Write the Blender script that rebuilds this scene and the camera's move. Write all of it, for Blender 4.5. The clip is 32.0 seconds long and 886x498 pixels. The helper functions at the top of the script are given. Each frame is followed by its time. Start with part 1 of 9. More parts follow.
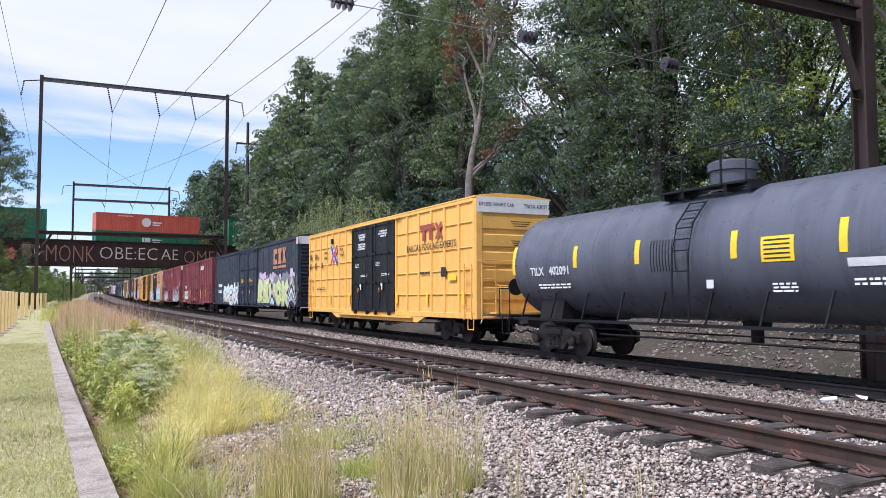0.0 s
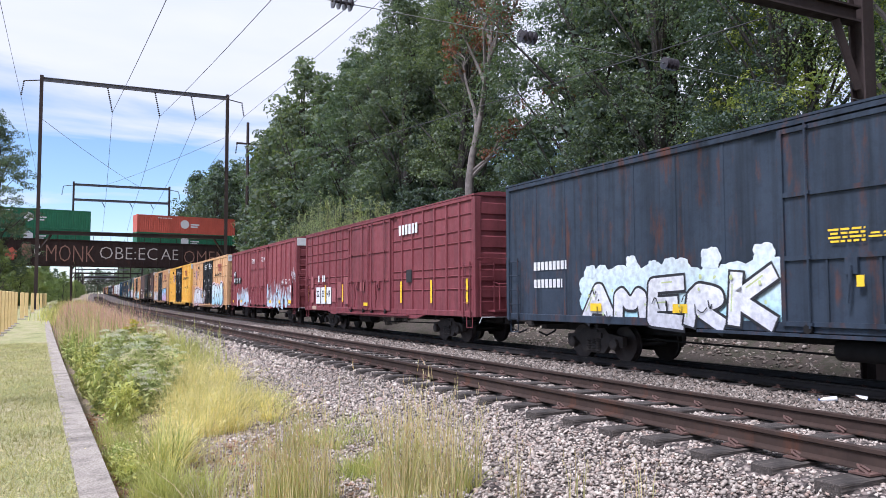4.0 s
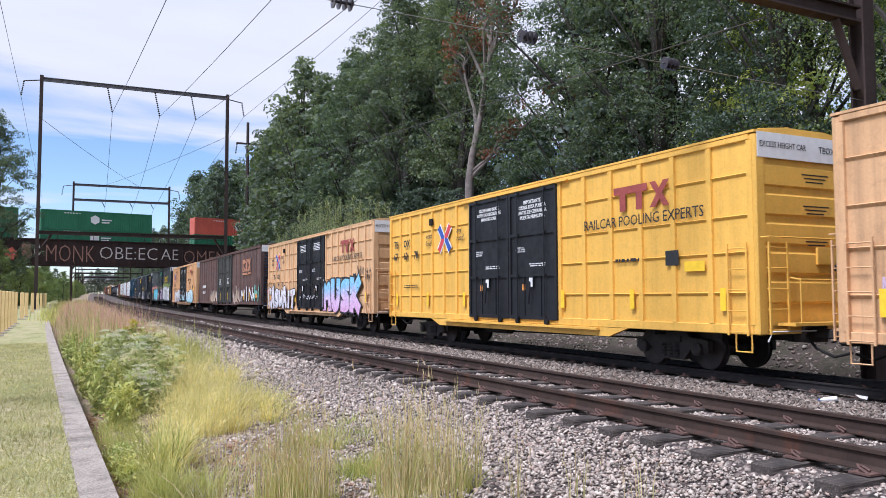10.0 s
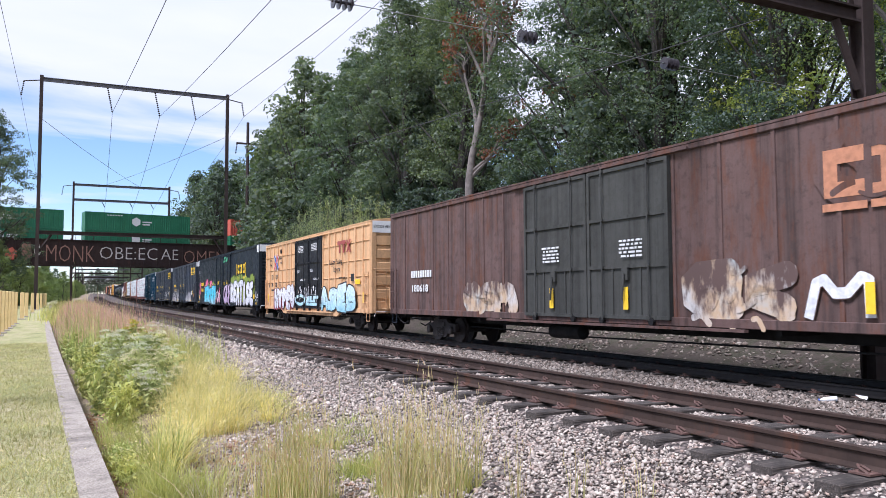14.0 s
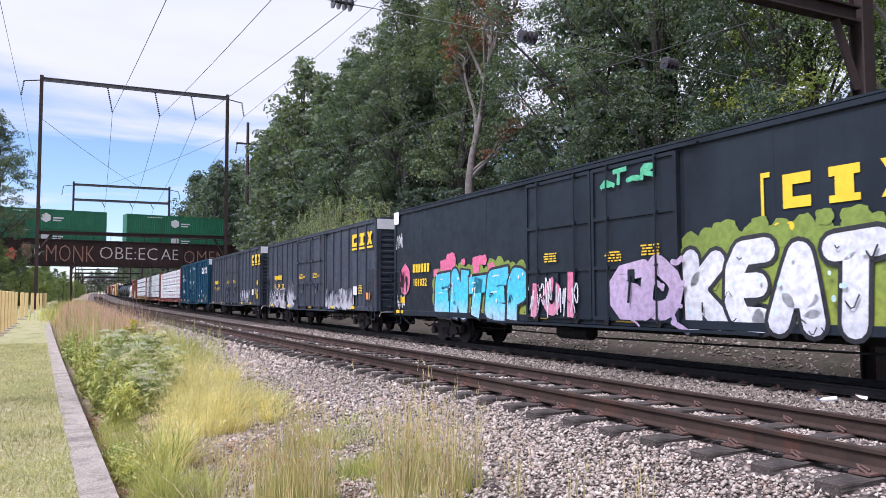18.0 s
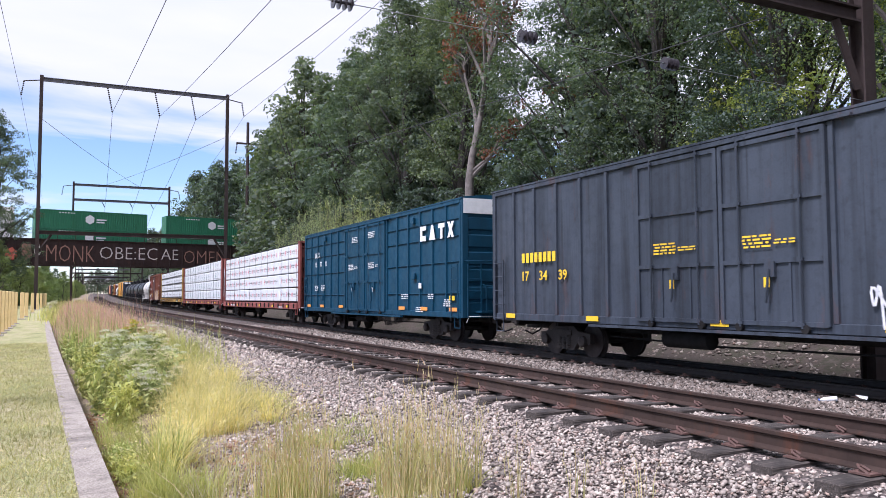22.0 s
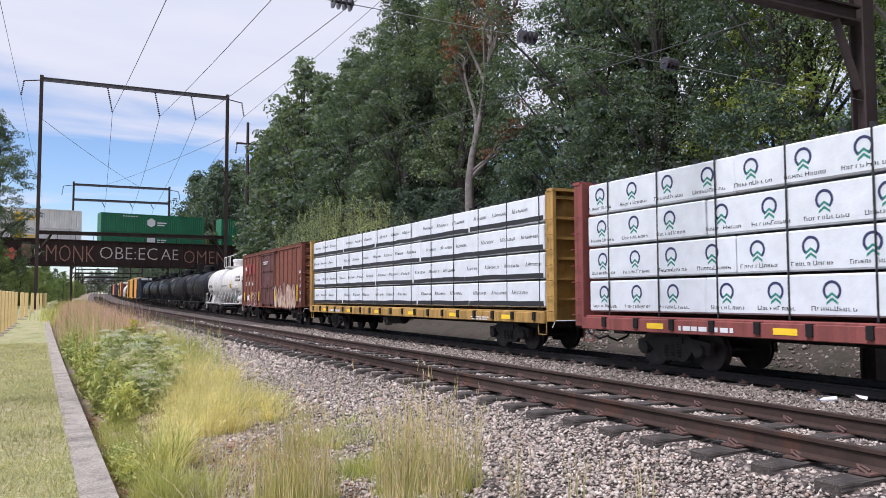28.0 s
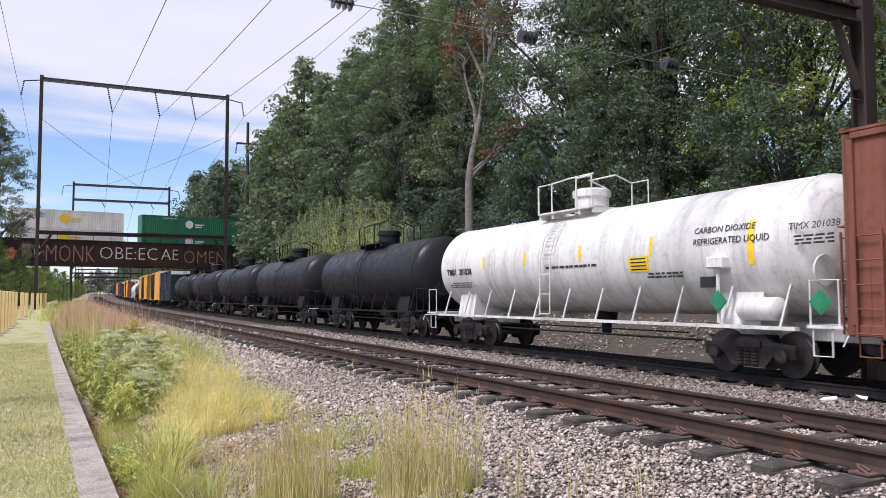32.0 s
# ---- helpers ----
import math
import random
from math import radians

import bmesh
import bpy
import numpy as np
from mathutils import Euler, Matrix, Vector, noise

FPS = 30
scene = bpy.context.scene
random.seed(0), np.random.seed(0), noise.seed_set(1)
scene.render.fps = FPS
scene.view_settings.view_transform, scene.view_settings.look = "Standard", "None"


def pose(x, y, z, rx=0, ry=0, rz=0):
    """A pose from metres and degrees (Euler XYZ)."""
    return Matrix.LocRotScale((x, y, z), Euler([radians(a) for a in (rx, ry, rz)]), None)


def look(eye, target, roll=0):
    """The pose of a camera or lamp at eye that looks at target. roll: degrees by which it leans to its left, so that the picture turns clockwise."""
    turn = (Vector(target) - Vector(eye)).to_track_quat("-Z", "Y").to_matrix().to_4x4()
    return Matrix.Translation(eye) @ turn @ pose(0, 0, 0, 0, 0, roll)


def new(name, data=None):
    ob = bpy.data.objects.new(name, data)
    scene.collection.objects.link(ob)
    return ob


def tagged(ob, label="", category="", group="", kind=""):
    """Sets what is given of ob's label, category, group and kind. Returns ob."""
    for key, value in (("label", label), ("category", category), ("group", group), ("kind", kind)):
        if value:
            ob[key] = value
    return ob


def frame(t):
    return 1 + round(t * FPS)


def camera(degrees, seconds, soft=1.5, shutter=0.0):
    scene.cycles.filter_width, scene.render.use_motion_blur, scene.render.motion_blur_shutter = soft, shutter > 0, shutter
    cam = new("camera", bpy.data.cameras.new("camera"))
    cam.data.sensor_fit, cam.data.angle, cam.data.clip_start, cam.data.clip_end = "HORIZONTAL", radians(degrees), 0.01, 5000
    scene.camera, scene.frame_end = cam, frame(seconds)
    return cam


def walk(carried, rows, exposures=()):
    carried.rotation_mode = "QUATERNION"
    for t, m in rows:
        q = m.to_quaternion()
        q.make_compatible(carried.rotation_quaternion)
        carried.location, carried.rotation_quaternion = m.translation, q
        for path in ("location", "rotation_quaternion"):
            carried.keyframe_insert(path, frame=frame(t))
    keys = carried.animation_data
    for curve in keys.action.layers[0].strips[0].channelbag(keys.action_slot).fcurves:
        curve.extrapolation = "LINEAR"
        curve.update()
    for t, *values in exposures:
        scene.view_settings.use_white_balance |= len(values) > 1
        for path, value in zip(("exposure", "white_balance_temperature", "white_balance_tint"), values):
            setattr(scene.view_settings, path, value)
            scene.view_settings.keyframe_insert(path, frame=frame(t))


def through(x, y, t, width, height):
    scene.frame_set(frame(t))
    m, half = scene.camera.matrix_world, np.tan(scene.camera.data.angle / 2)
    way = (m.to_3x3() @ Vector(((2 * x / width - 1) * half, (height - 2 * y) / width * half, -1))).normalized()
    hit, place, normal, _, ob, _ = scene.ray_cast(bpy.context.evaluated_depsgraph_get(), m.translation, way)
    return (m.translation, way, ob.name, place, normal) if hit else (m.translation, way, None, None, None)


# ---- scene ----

# ---- camera: it stands still on the platform ----
VIEW = pose(0, 0, 1.709, 90 + 3.53, 0, -26.753) @ pose(0, 0, 0, 0, 0, -0.187)
cam = camera(59.0, 32.0, soft=0.45, shutter=0.06)
walk(cam, [(0.0, VIEW), (32.0, VIEW)], exposures=[(0.0, 0.58, 5650, 18), (8.0, 0.58, 5650, 18), (10.0, 0.46, 5650, 18), (12.0, 0.49, 5650, 18), (14.0, 0.62, 5650, 18), (18.0, 0.56, 5720, 22), (20.0, 0.64, 5720, 22), (23.0, 0.64, 5720, 22), (25.0, 0.56, 5720, 22), (28.0, 0.34, 5850, 18), (29.0, 0.30, 5850, 18), (32.0, 0.44, 5950, 20)])

SKY_K, CLOUD_V, CLOUD_LO, CLOUD_HI, CLOUD_AT, SUN_E = 0.115, 0.655, 0.36, 0.52, (2.6, 0.95, 0), 3.4
# ---- daylight: thin bright cloud with blue gaps, a veiled sun behind the camera ----
SUN_EL, SUN_AZ = 55.0, -105.0          # elevation, bearing from +y towards +x
world = bpy.data.worlds.new("sky_world")
scene.world = world
world.use_nodes = True


def build_sky():
    nt = world.node_tree
    n, l = nt.nodes, nt.links
    n.clear()
    out = n.new("ShaderNodeOutputWorld")
    bg = n.new("ShaderNodeBackground")
    bg.inputs["Strength"].default_value = 1.0
    sky = n.new("ShaderNodeTexSky")
    sky.sky_type = "NISHITA"
    sky.sun_disc = False
    sky.sun_elevation, sky.sun_rotation = radians(SUN_EL), radians(SUN_AZ)
    sky.air_density, sky.dust_density, sky.ozone_density = 1.0, 0.2, 3.0
    dim = n.new("ShaderNodeVectorMath")
    dim.operation = "SCALE"
    dim.inputs["Scale"].default_value = SKY_K
    l.new(sky.outputs[0], dim.inputs[0])
    co = n.new("ShaderNodeTexCoord")
    sep = n.new("ShaderNodeSeparateXYZ")
    l.new(co.outputs["Generated"], sep.inputs[0])
    # project the view direction on a high flat cloud layer
    add = n.new("ShaderNodeMath"); add.operation = "ADD"; add.inputs[1].default_value = 0.16
    l.new(sep.outputs["Z"], add.inputs[0])
    mx = n.new("ShaderNodeMath"); mx.operation = "MAXIMUM"; mx.inputs[1].default_value = 0.05
    l.new(add.outputs[0], mx.inputs[0])
    dx = n.new("ShaderNodeMath"); dx.operation = "DIVIDE"
    dy = n.new("ShaderNodeMath"); dy.operation = "DIVIDE"
    l.new(sep.outputs["X"], dx.inputs[0]); l.new(mx.outputs[0], dx.inputs[1])
    l.new(sep.outputs["Y"], dy.inputs[0]); l.new(mx.outputs[0], dy.inputs[1])
    com = n.new("ShaderNodeCombineXYZ")
    l.new(dx.outputs[0], com.inputs["X"]); l.new(dy.outputs[0], com.inputs["Y"])
    mp = n.new("ShaderNodeMapping")
    mp.inputs["Location"].default_value = CLOUD_AT
    mp.inputs["Rotation"].default_value = (0, 0, radians(12))
    mp.inputs["Scale"].default_value = (0.9, 1.7, 1)
    l.new(com.outputs[0], mp.inputs["Vector"])
    no = n.new("ShaderNodeTexNoise")
    no.inputs["Scale"].default_value = 1.0; no.inputs["Detail"].default_value = 7; no.inputs["Roughness"].default_value = 0.52
    no.inputs["Distortion"].default_value = 0.35
    l.new(mp.outputs[0], no.inputs["Vector"])
    rmp = n.new("ShaderNodeValToRGB")
    rmp.color_ramp.elements[0].position, rmp.color_ramp.elements[1].position = CLOUD_LO, CLOUD_HI
    # the deck is closed overhead and breaks up towards the horizon
    up = n.new("ShaderNodeMath"); up.operation = "MULTIPLY_ADD"
    up.inputs[1].default_value, up.inputs[2].default_value = 1.9, -0.46
    l.new(sep.outputs["Z"], up.inputs[0])
    sm = n.new("ShaderNodeMath"); sm.operation = "ADD"
    lim = n.new("ShaderNodeMath"); lim.operation = "MAXIMUM"; lim.inputs[1].default_value = -0.11
    l.new(up.outputs[0], lim.inputs[0])
    l.new(lim.outputs[0], sm.inputs[0]); l.new(no.outputs["Fac"], sm.inputs[1])
    l.new(sm.outputs[0], rmp.inputs[0])
    # cloud brightness varies softly
    n2 = n.new("ShaderNodeTexNoise"); n2.inputs["Scale"].default_value = 2.3; n2.inputs["Detail"].default_value = 5
    l.new(mp.outputs[0], n2.inputs["Vector"])
    r2 = n.new("ShaderNodeValToRGB")
    e = r2.color_ramp.elements
    e[0].position, e[1].position = 0.3, 0.68
    e[0].color, e[1].color = (*[CLOUD_V * c for c in (0.90, 0.92, 0.97)], 1), (*[CLOUD_V * c for c in (1.0, 0.99, 1.0)], 1)
    l.new(n2.outputs["Fac"], r2.inputs[0])
    mix = n.new("ShaderNodeMix"); mix.data_type = "RGBA"
    l.new(rmp.outputs[0], mix.inputs["Factor"])
    l.new(dim.outputs[0], mix.inputs["A"]); l.new(r2.outputs[0], mix.inputs["B"])
    l.new(mix.outputs["Result"], bg.inputs["Color"])
    l.new(bg.outputs[0], out.inputs[0])


build_sky()
sun = new("sun", bpy.data.lights.new("sun", "SUN"))
sun.data.energy, sun.data.angle, sun.data.color = SUN_E, radians(18), (1.0, 0.965, 0.92)
sun.matrix_world = look((0, 0, 50), (0 - math.sin(radians(SUN_AZ)) * math.cos(radians(SUN_EL)) * 50,
                                    0 - math.cos(radians(SUN_AZ)) * math.cos(radians(SUN_EL)) * 50,
                                    50 - math.sin(radians(SUN_EL)) * 50))


# ---- materials ----
def nodes_of(name, rough=0.7, metal=0.0):
    m = bpy.data.materials.new(name)
    m.use_nodes = True
    b = m.node_tree.nodes["Principled BSDF"]
    b.inputs["Roughness"].default_value, b.inputs["Metallic"].default_value = rough, metal
    return m, m.node_tree.nodes, m.node_tree.links, b


def ramp(n, l, src, stops, interp="LINEAR"):
    r = n.new("ShaderNodeValToRGB")
    r.color_ramp.interpolation = interp
    el = r.color_ramp.elements
    while len(el) < len(stops):
        el.new(0.5)
    for e, (p, c) in zip(el, stops):
        e.position, e.color = p, (*c, 1)
    l.new(src, r.inputs[0])
    return r.outputs[0]


def noise_of(n, l, scale, detail=4, rough=0.55, stretch=(1, 1, 1), coord="Object", distort=0.0):
    co = n.new("ShaderNodeTexCoord")
    mp = n.new("ShaderNodeMapping")
    mp.inputs["Scale"].default_value = stretch
    l.new(co.outputs[coord], mp.inputs["Vector"])
    t = n.new("ShaderNodeTexNoise")
    t.inputs["Scale"].default_value, t.inputs["Detail"].default_value = scale, detail
    t.inputs["Roughness"].default_value, t.inputs["Distortion"].default_value = rough, distort
    l.new(mp.outputs[0], t.inputs["Vector"])
    return t.outputs["Fac"]


def mixed(n, l, a, b, fac, mode="MIX"):
    m = n.new("ShaderNodeMix")
    m.data_type, m.blend_type = "RGBA", mode
    for sock, v in (("A", a), ("B", b)):
        if isinstance(v, tuple):
            m.inputs[sock].default_value = (*v, 1)
        else:
            l.new(v, m.inputs[sock])
    if isinstance(fac, float):
        m.inputs["Factor"].default_value = fac
    else:
        l.new(fac, m.inputs["Factor"])
    return m.outputs["Result"]


def bump(n, l, b, src, strength=0.3, dist=0.02):
    k = n.new("ShaderNodeBump")
    k.inputs["Strength"].default_value, k.inputs["Distance"].default_value = strength, dist
    l.new(src, k.inputs["Height"])
    l.new(k.outputs[0], b.inputs["Normal"])


def grey(v):
    return (v, v, v)


def paint(name, base, rough=0.5, dirt=0.35, streak=0.3, rust=0.0, fade=0.12):
    """Weathered paint on steel: blotches, run-down streaks, grime and rust spots."""
    m, n, l, b = nodes_of(name, rough)
    dark = tuple(c * 0.33 + 0.004 for c in base)
    pale = tuple(min(1, c * (1 + fade * 1.6) + fade * 0.05) for c in base)
    c = ramp(n, l, noise_of(n, l, 0.7, 6), [(0.3, base), (0.7, pale)])
    st = ramp(n, l, noise_of(n, l, 1.0, 5, 0.6, (1, 3.2, 0.16)), [(0.45, grey(0)), (0.70, grey(1))])
    c = mixed(n, l, c, dark, mixed(n, l, grey(0), grey(min(1.0, streak * 1.5)), st))
    drip = ramp(n, l, noise_of(n, l, 1.0, 3, 0.5, (1, 11, 0.22)), [(0.60, grey(0)), (0.74, grey(1))])
    c = mixed(n, l, c, dark, mixed(n, l, grey(0), grey(min(1.0, streak * 1.3)), drip))
    sp = ramp(n, l, noise_of(n, l, 5.0, 8, 0.68), [(0.52, grey(0)), (0.72, grey(1))])
    c = mixed(n, l, c, dark, mixed(n, l, grey(0), grey(dirt), sp))
    if rust:
        rs = ramp(n, l, noise_of(n, l, 1.6, 9, 0.7, (1, 1.6, 0.35)), [(0.60 - rust * 0.12, grey(0)), (0.70, grey(1))])
        c = mixed(n, l, c, (0.12, 0.042, 0.02), mixed(n, l, grey(0), grey(min(1, rust * 1.4)), rs))
    c = mixed(n, l, c, ramp(n, l, noise_of(n, l, 22, 7, 0.7), [(0.36, grey(0.93)), (0.64, grey(1.05))]), 1.0, "MULTIPLY")
    l.new(c, b.inputs["Base Color"])
    l.new(ramp(n, l, noise_of(n, l, 3.0, 6), [(0.3, grey(max(0.1, rough - 0.12))), (0.75, grey(min(1, rough + 0.25)))]), b.inputs["Roughness"])
    bump(n, l, b, noise_of(n, l, 2.2, 5), 0.14, 0.03)
    b.inputs["Specular IOR Level"].default_value = 0.22 if max(base) < 0.1 else 0.4
    return m


def plain(name, base, rough=0.6, metal=0.0, var=0.25, scale=6.0, bumps=0.0, detail=5):
    m, n, l, b = nodes_of(name, rough, metal)
    lo = tuple(c * (1 - var) for c in base)
    hi = tuple(min(1, c * (1 + var)) for c in base)
    f = noise_of(n, l, scale, detail, 0.62)
    l.new(ramp(n, l, f, [(0.3, lo), (0.7, hi)]), b.inputs["Base Color"])
    if bumps:
        bump(n, l, b, f, bumps, 0.02)
    return m


def leafy(name, cols, rough=0.55, through=0.35, scale=0.35, glow=(1.25, 1.35, 0.5)):
    """Foliage: colour differs leaf by leaf and from bough to bough; light shines through."""
    m, n, l, b = nodes_of(name, rough)
    g = n.new("ShaderNodeNewGeometry")
    a = ramp(n, l, g.outputs["Random Per Island"], [(i / (len(cols) - 1), c) for i, c in enumerate(cols)])
    ob = n.new("ShaderNodeObjectInfo")
    tint = ramp(n, l, ob.outputs["Random"], [(0, (0.86, 0.93, 0.88)), (0.5, (1, 1, 1)), (1, (1.12, 1.07, 0.92))])
    a = mixed(n, l, a, tint, 1.0, "MULTIPLY")
    big = ramp(n, l, noise_of(n, l, scale, 3), [(0.3, grey(0.72)), (0.7, grey(1.25))])
    a = mixed(n, l, a, big, 1.0, "MULTIPLY")
    l.new(a, b.inputs["Base Color"])
    tr = n.new("ShaderNodeBsdfTranslucent")
    l.new(mixed(n, l, a, glow, 1.0, "MULTIPLY"), tr.inputs["Color"])
    ms = n.new("ShaderNodeMixShader")
    ms.inputs[0].default_value = through
    l.new(b.outputs[0], ms.inputs[1]); l.new(tr.outputs[0], ms.inputs[2])
    l.new(ms.outputs[0], n["Material Output"].inputs["Surface"])
    return m


def stone_mat(name, cols, rough=0.85):
    m, n, l, b = nodes_of(name, rough)
    g = n.new("ShaderNodeNewGeometry")
    a = ramp(n, l, g.outputs["Random Per Island"], [(i / (len(cols) - 1), c) for i, c in enumerate(cols)])
    f = noise_of(n, l, 38, 5)
    a = mixed(n, l, a, ramp(n, l, f, [(0.3, grey(0.7)), (0.7, grey(1.2))]), 1.0, "MULTIPLY")
    l.new(a, b.inputs["Base Color"])
    bump(n, l, b, f, 0.3, 0.01)
    return m


# ---- track geometry: straight, then a long gentle right-hand bend and a slight climb ----
BEND, RADIUS, BEND_END = 4.18, 4208.7, 197.4
NEAR_TRACK, NEAR_RISE, TRAIN_TRACK, HALF_GAUGE = 6.54, 0.50, 14.189, 0.7525
CANT = 0.014


def climb(s):
    if s <= 0:
        return 0.0026 * s
    if s < 260:
        return 0.0026 * s + 1.238e-5 * s * s
    return 0.0026 * 260 + 1.238e-5 * 260 * 260 + 0.009 * (s - 260) if s < 700 else climb(699.9)


def along(s, off=0.0):
    """Place and heading of a point off metres right of the platform line, s metres along it."""
    th = min(max(s - BEND, 0), BEND_END - BEND) / RADIUS
    x = RADIUS * (1 - math.cos(th)) + max(s - BEND_END, 0) * math.sin(th)
    y = min(s, BEND) + RADIUS * math.sin(th) + max(s - BEND_END, 0) * math.cos(th)
    return x + off * math.cos(th), y - off * math.sin(th), th


def at_track(s, off, z=0.0, lean=0.0):
    x, y, th = along(s, off)
    return Matrix.Translation((x, y, climb(s) + z)) @ Matrix.Rotation(-th, 4, "Z") @ Matrix.Rotation(-lean, 4, "Y")


# ---- mesh building ----
class Geo:
    """Collects boxes, tubes and faces for one mesh."""

    def __init__(self):
        self.v, self.f = [], []

    def add(self, verts, faces):
        k = len(self.v)
        self.v += [tuple(p) for p in verts]
        self.f += [tuple(i + k for i in f) for f in faces]
        return self

    def box(self, x0, x1, y0, y1, z0, z1, m=None):
        p = [(x0, y0, z0), (x1, y0, z0), (x1, y1, z0), (x0, y1, z0), (x0, y0, z1), (x1, y0, z1), (x1, y1, z1), (x0, y1, z1)]
        if m is not None:
            p = [m @ Vector(q) for q in p]
        return self.add(p, [(3, 2, 1, 0), (4, 5, 6, 7), (0, 1, 5, 4), (1, 2, 6, 5), (2, 3, 7, 6), (3, 0, 4, 7)])

    def bevbox(self, x0, x1, y0, y1, z0, z1, b=0.02, m=None):
        """A box with chamfered edges."""
        v, c = [], ((x0 + x1) / 2, (y0 + y1) / 2, (z0 + z1) / 2)
        h = ((x1 - x0) / 2, (y1 - y0) / 2, (z1 - z0) / 2)
        bm = bmesh.new()
        bmesh.ops.create_cube(bm, size=2)
        for q in bm.verts:
            q.co = [c[i] + h[i] * q.co[i] for i in range(3)]
        bmesh.ops.bevel(bm, geom=bm.edges[:], offset=min(b, min(h) * 0.9), segments=1, affect="EDGES")
        bm.verts.index_update()
        vs = [m @ q.co if m is not None else q.co.copy() for q in bm.verts]
        fs = [tuple(q.index for q in f.verts) for f in bm.faces]
        bm.free()
        return self.add(vs, fs)

    def tube(self, pts, r, n=8, cap=True, r2=None):
        """A round bar through pts; r may taper to r2."""
        pts = [Vector(p) for p in pts]
        k = len(self.v)
        up = Vector((0, 0, 1))
        for i, p in enumerate(pts):
            d = (pts[min(i + 1, len(pts) - 1)] - pts[max(i - 1, 0)]).normalized()
            a = d.cross(up if abs(d.z) < 0.95 else Vector((1, 0, 0))).normalized()
            b = d.cross(a)
            rr = r if r2 is None else r + (r2 - r) * i / max(1, len(pts) - 1)
            for j in range(n):
                w = 2 * math.pi * j / n
                self.v.append(tuple(p + a * rr * math.cos(w) + b * rr * math.sin(w)))
        for i in range(len(pts) - 1):
            for j in range(n):
                self.f.append((k + i * n + j, k + i * n + (j + 1) % n, k + (i + 1) * n + (j + 1) % n, k + (i + 1) * n + j))
        if cap:
            self.f.append(tuple(k + j for j in range(n))[::-1])
            self.f.append(tuple(k + (len(pts) - 1) * n + j for j in range(n)))
        return self

    def lathe(self, prof, n=24, axis="Y", at=(0, 0, 0)):
        """prof: (position along the axis, radius) pairs."""
        k = len(self.v)
        for a, r in prof:
            for j in range(n):
                w = 2 * math.pi * j / n
                c, s = r * math.cos(w), r * math.sin(w)
                p = {"X": (a, c, s), "Y": (s, a, c), "Z": (c, s, a)}[axis]
                self.v.append((p[0] + at[0], p[1] + at[1], p[2] + at[2]))
        for i in range(len(prof) - 1):
            for j in range(n):
                self.f.append((k + i * n + j, k + i * n + (j + 1) % n, k + (i + 1) * n + (j + 1) % n, k + (i + 1) * n + j))
        self.f.append(tuple(k + j for j in range(n))[::-1])
        self.f.append(tuple(k + (len(prof) - 1) * n + j for j in range(n)))
        return self

    def mesh(self, name, mat, smooth=False):
        me = bpy.data.meshes.new(name)
        me.from_pydata(self.v, [], self.f)
        me.update()
        if smooth:
            me.shade_smooth()
            me.set_sharp_from_angle(angle=radians(38))
        if mat is not None:
            me.materials.append(mat)
        return me


def part(name, g, mat, parent, label="", smooth=False):
    ob = new(name, g.mesh(name, mat, smooth) if isinstance(g, Geo) else g)
    ob.parent = parent
    return tagged(ob, label)


def thing(name, m, label, category, group="", kind=""):
    ob = new(name)
    ob.empty_display_size = 0.3
    ob.matrix_world = m
    return tagged(ob, label, category, group, kind)


def arrays(name, v, f, mat):
    """A mesh from numpy vertices and equal-sized faces."""
    me = bpy.data.meshes.new(name)
    nf, k = f.shape
    me.vertices.add(len(v)); me.loops.add(nf * k); me.polygons.add(nf)
    me.vertices.foreach_set("co", np.asarray(v, np.float32).ravel())
    me.loops.foreach_set("vertex_index", np.asarray(f, np.int32).ravel())
    me.polygons.foreach_set("loop_start", np.arange(0, nf * k, k, dtype=np.int32))
    me.update(calc_edges=True)
    if mat is not None:
        me.materials.append(mat)
    return me


# ---- palette ----
M_BALLAST = stone_mat("ballast_stone", [(0.13, 0.112, 0.094), (0.36, 0.305, 0.263), (0.52, 0.43, 0.367), (0.23, 0.20, 0.174), (0.66, 0.58, 0.498), (0.33, 0.235, 0.188), (0.43, 0.38, 0.334)])
M_GRIMYBALLAST = stone_mat("grimy_ballast_stone", [(0.07, 0.06, 0.049), (0.19, 0.155, 0.132), (0.28, 0.225, 0.188), (0.11, 0.092, 0.077), (0.42, 0.36, 0.310), (0.17, 0.12, 0.094), (0.22, 0.19, 0.162)])
M_RAIL = paint("rusty_rail", (0.046, 0.029, 0.023), 0.75, 0.5, 0.2, 0.4)
M_RAILDARK = paint("oiled_rail", (0.02, 0.018, 0.018), 0.45, 0.4, 0.2)
M_RAILTOP = plain("worn_rail_head", (0.42, 0.34, 0.30), 0.36, 0.5, 0.25, 9)
M_TIE, n, l, b = nodes_of("tarred_tie_wood", 0.85)
grain = noise_of(n, l, 1.0, 6, 0.65, (3, 60, 60))
l.new(mixed(n, l, ramp(n, l, grain, [(0.3, (0.022, 0.018, 0.016)), (0.52, (0.062, 0.050, 0.043)), (0.72, (0.19, 0.16, 0.14))]), ramp(n, l, noise_of(n, l, 6, 4), [(0.3, grey(0.6)), (0.7, grey(1.2))]), 1.0, "MULTIPLY"), b.inputs["Base Color"])
bump(n, l, b, grain, 0.6, 0.02)
M_CLIP = plain("rusted_clip", (0.115, 0.062, 0.05), 0.75, 0, 0.4, 20)
M_STEELPOLE = paint("brown_pole_steel", (0.038, 0.026, 0.024), 0.65, 0.35, 0.3)
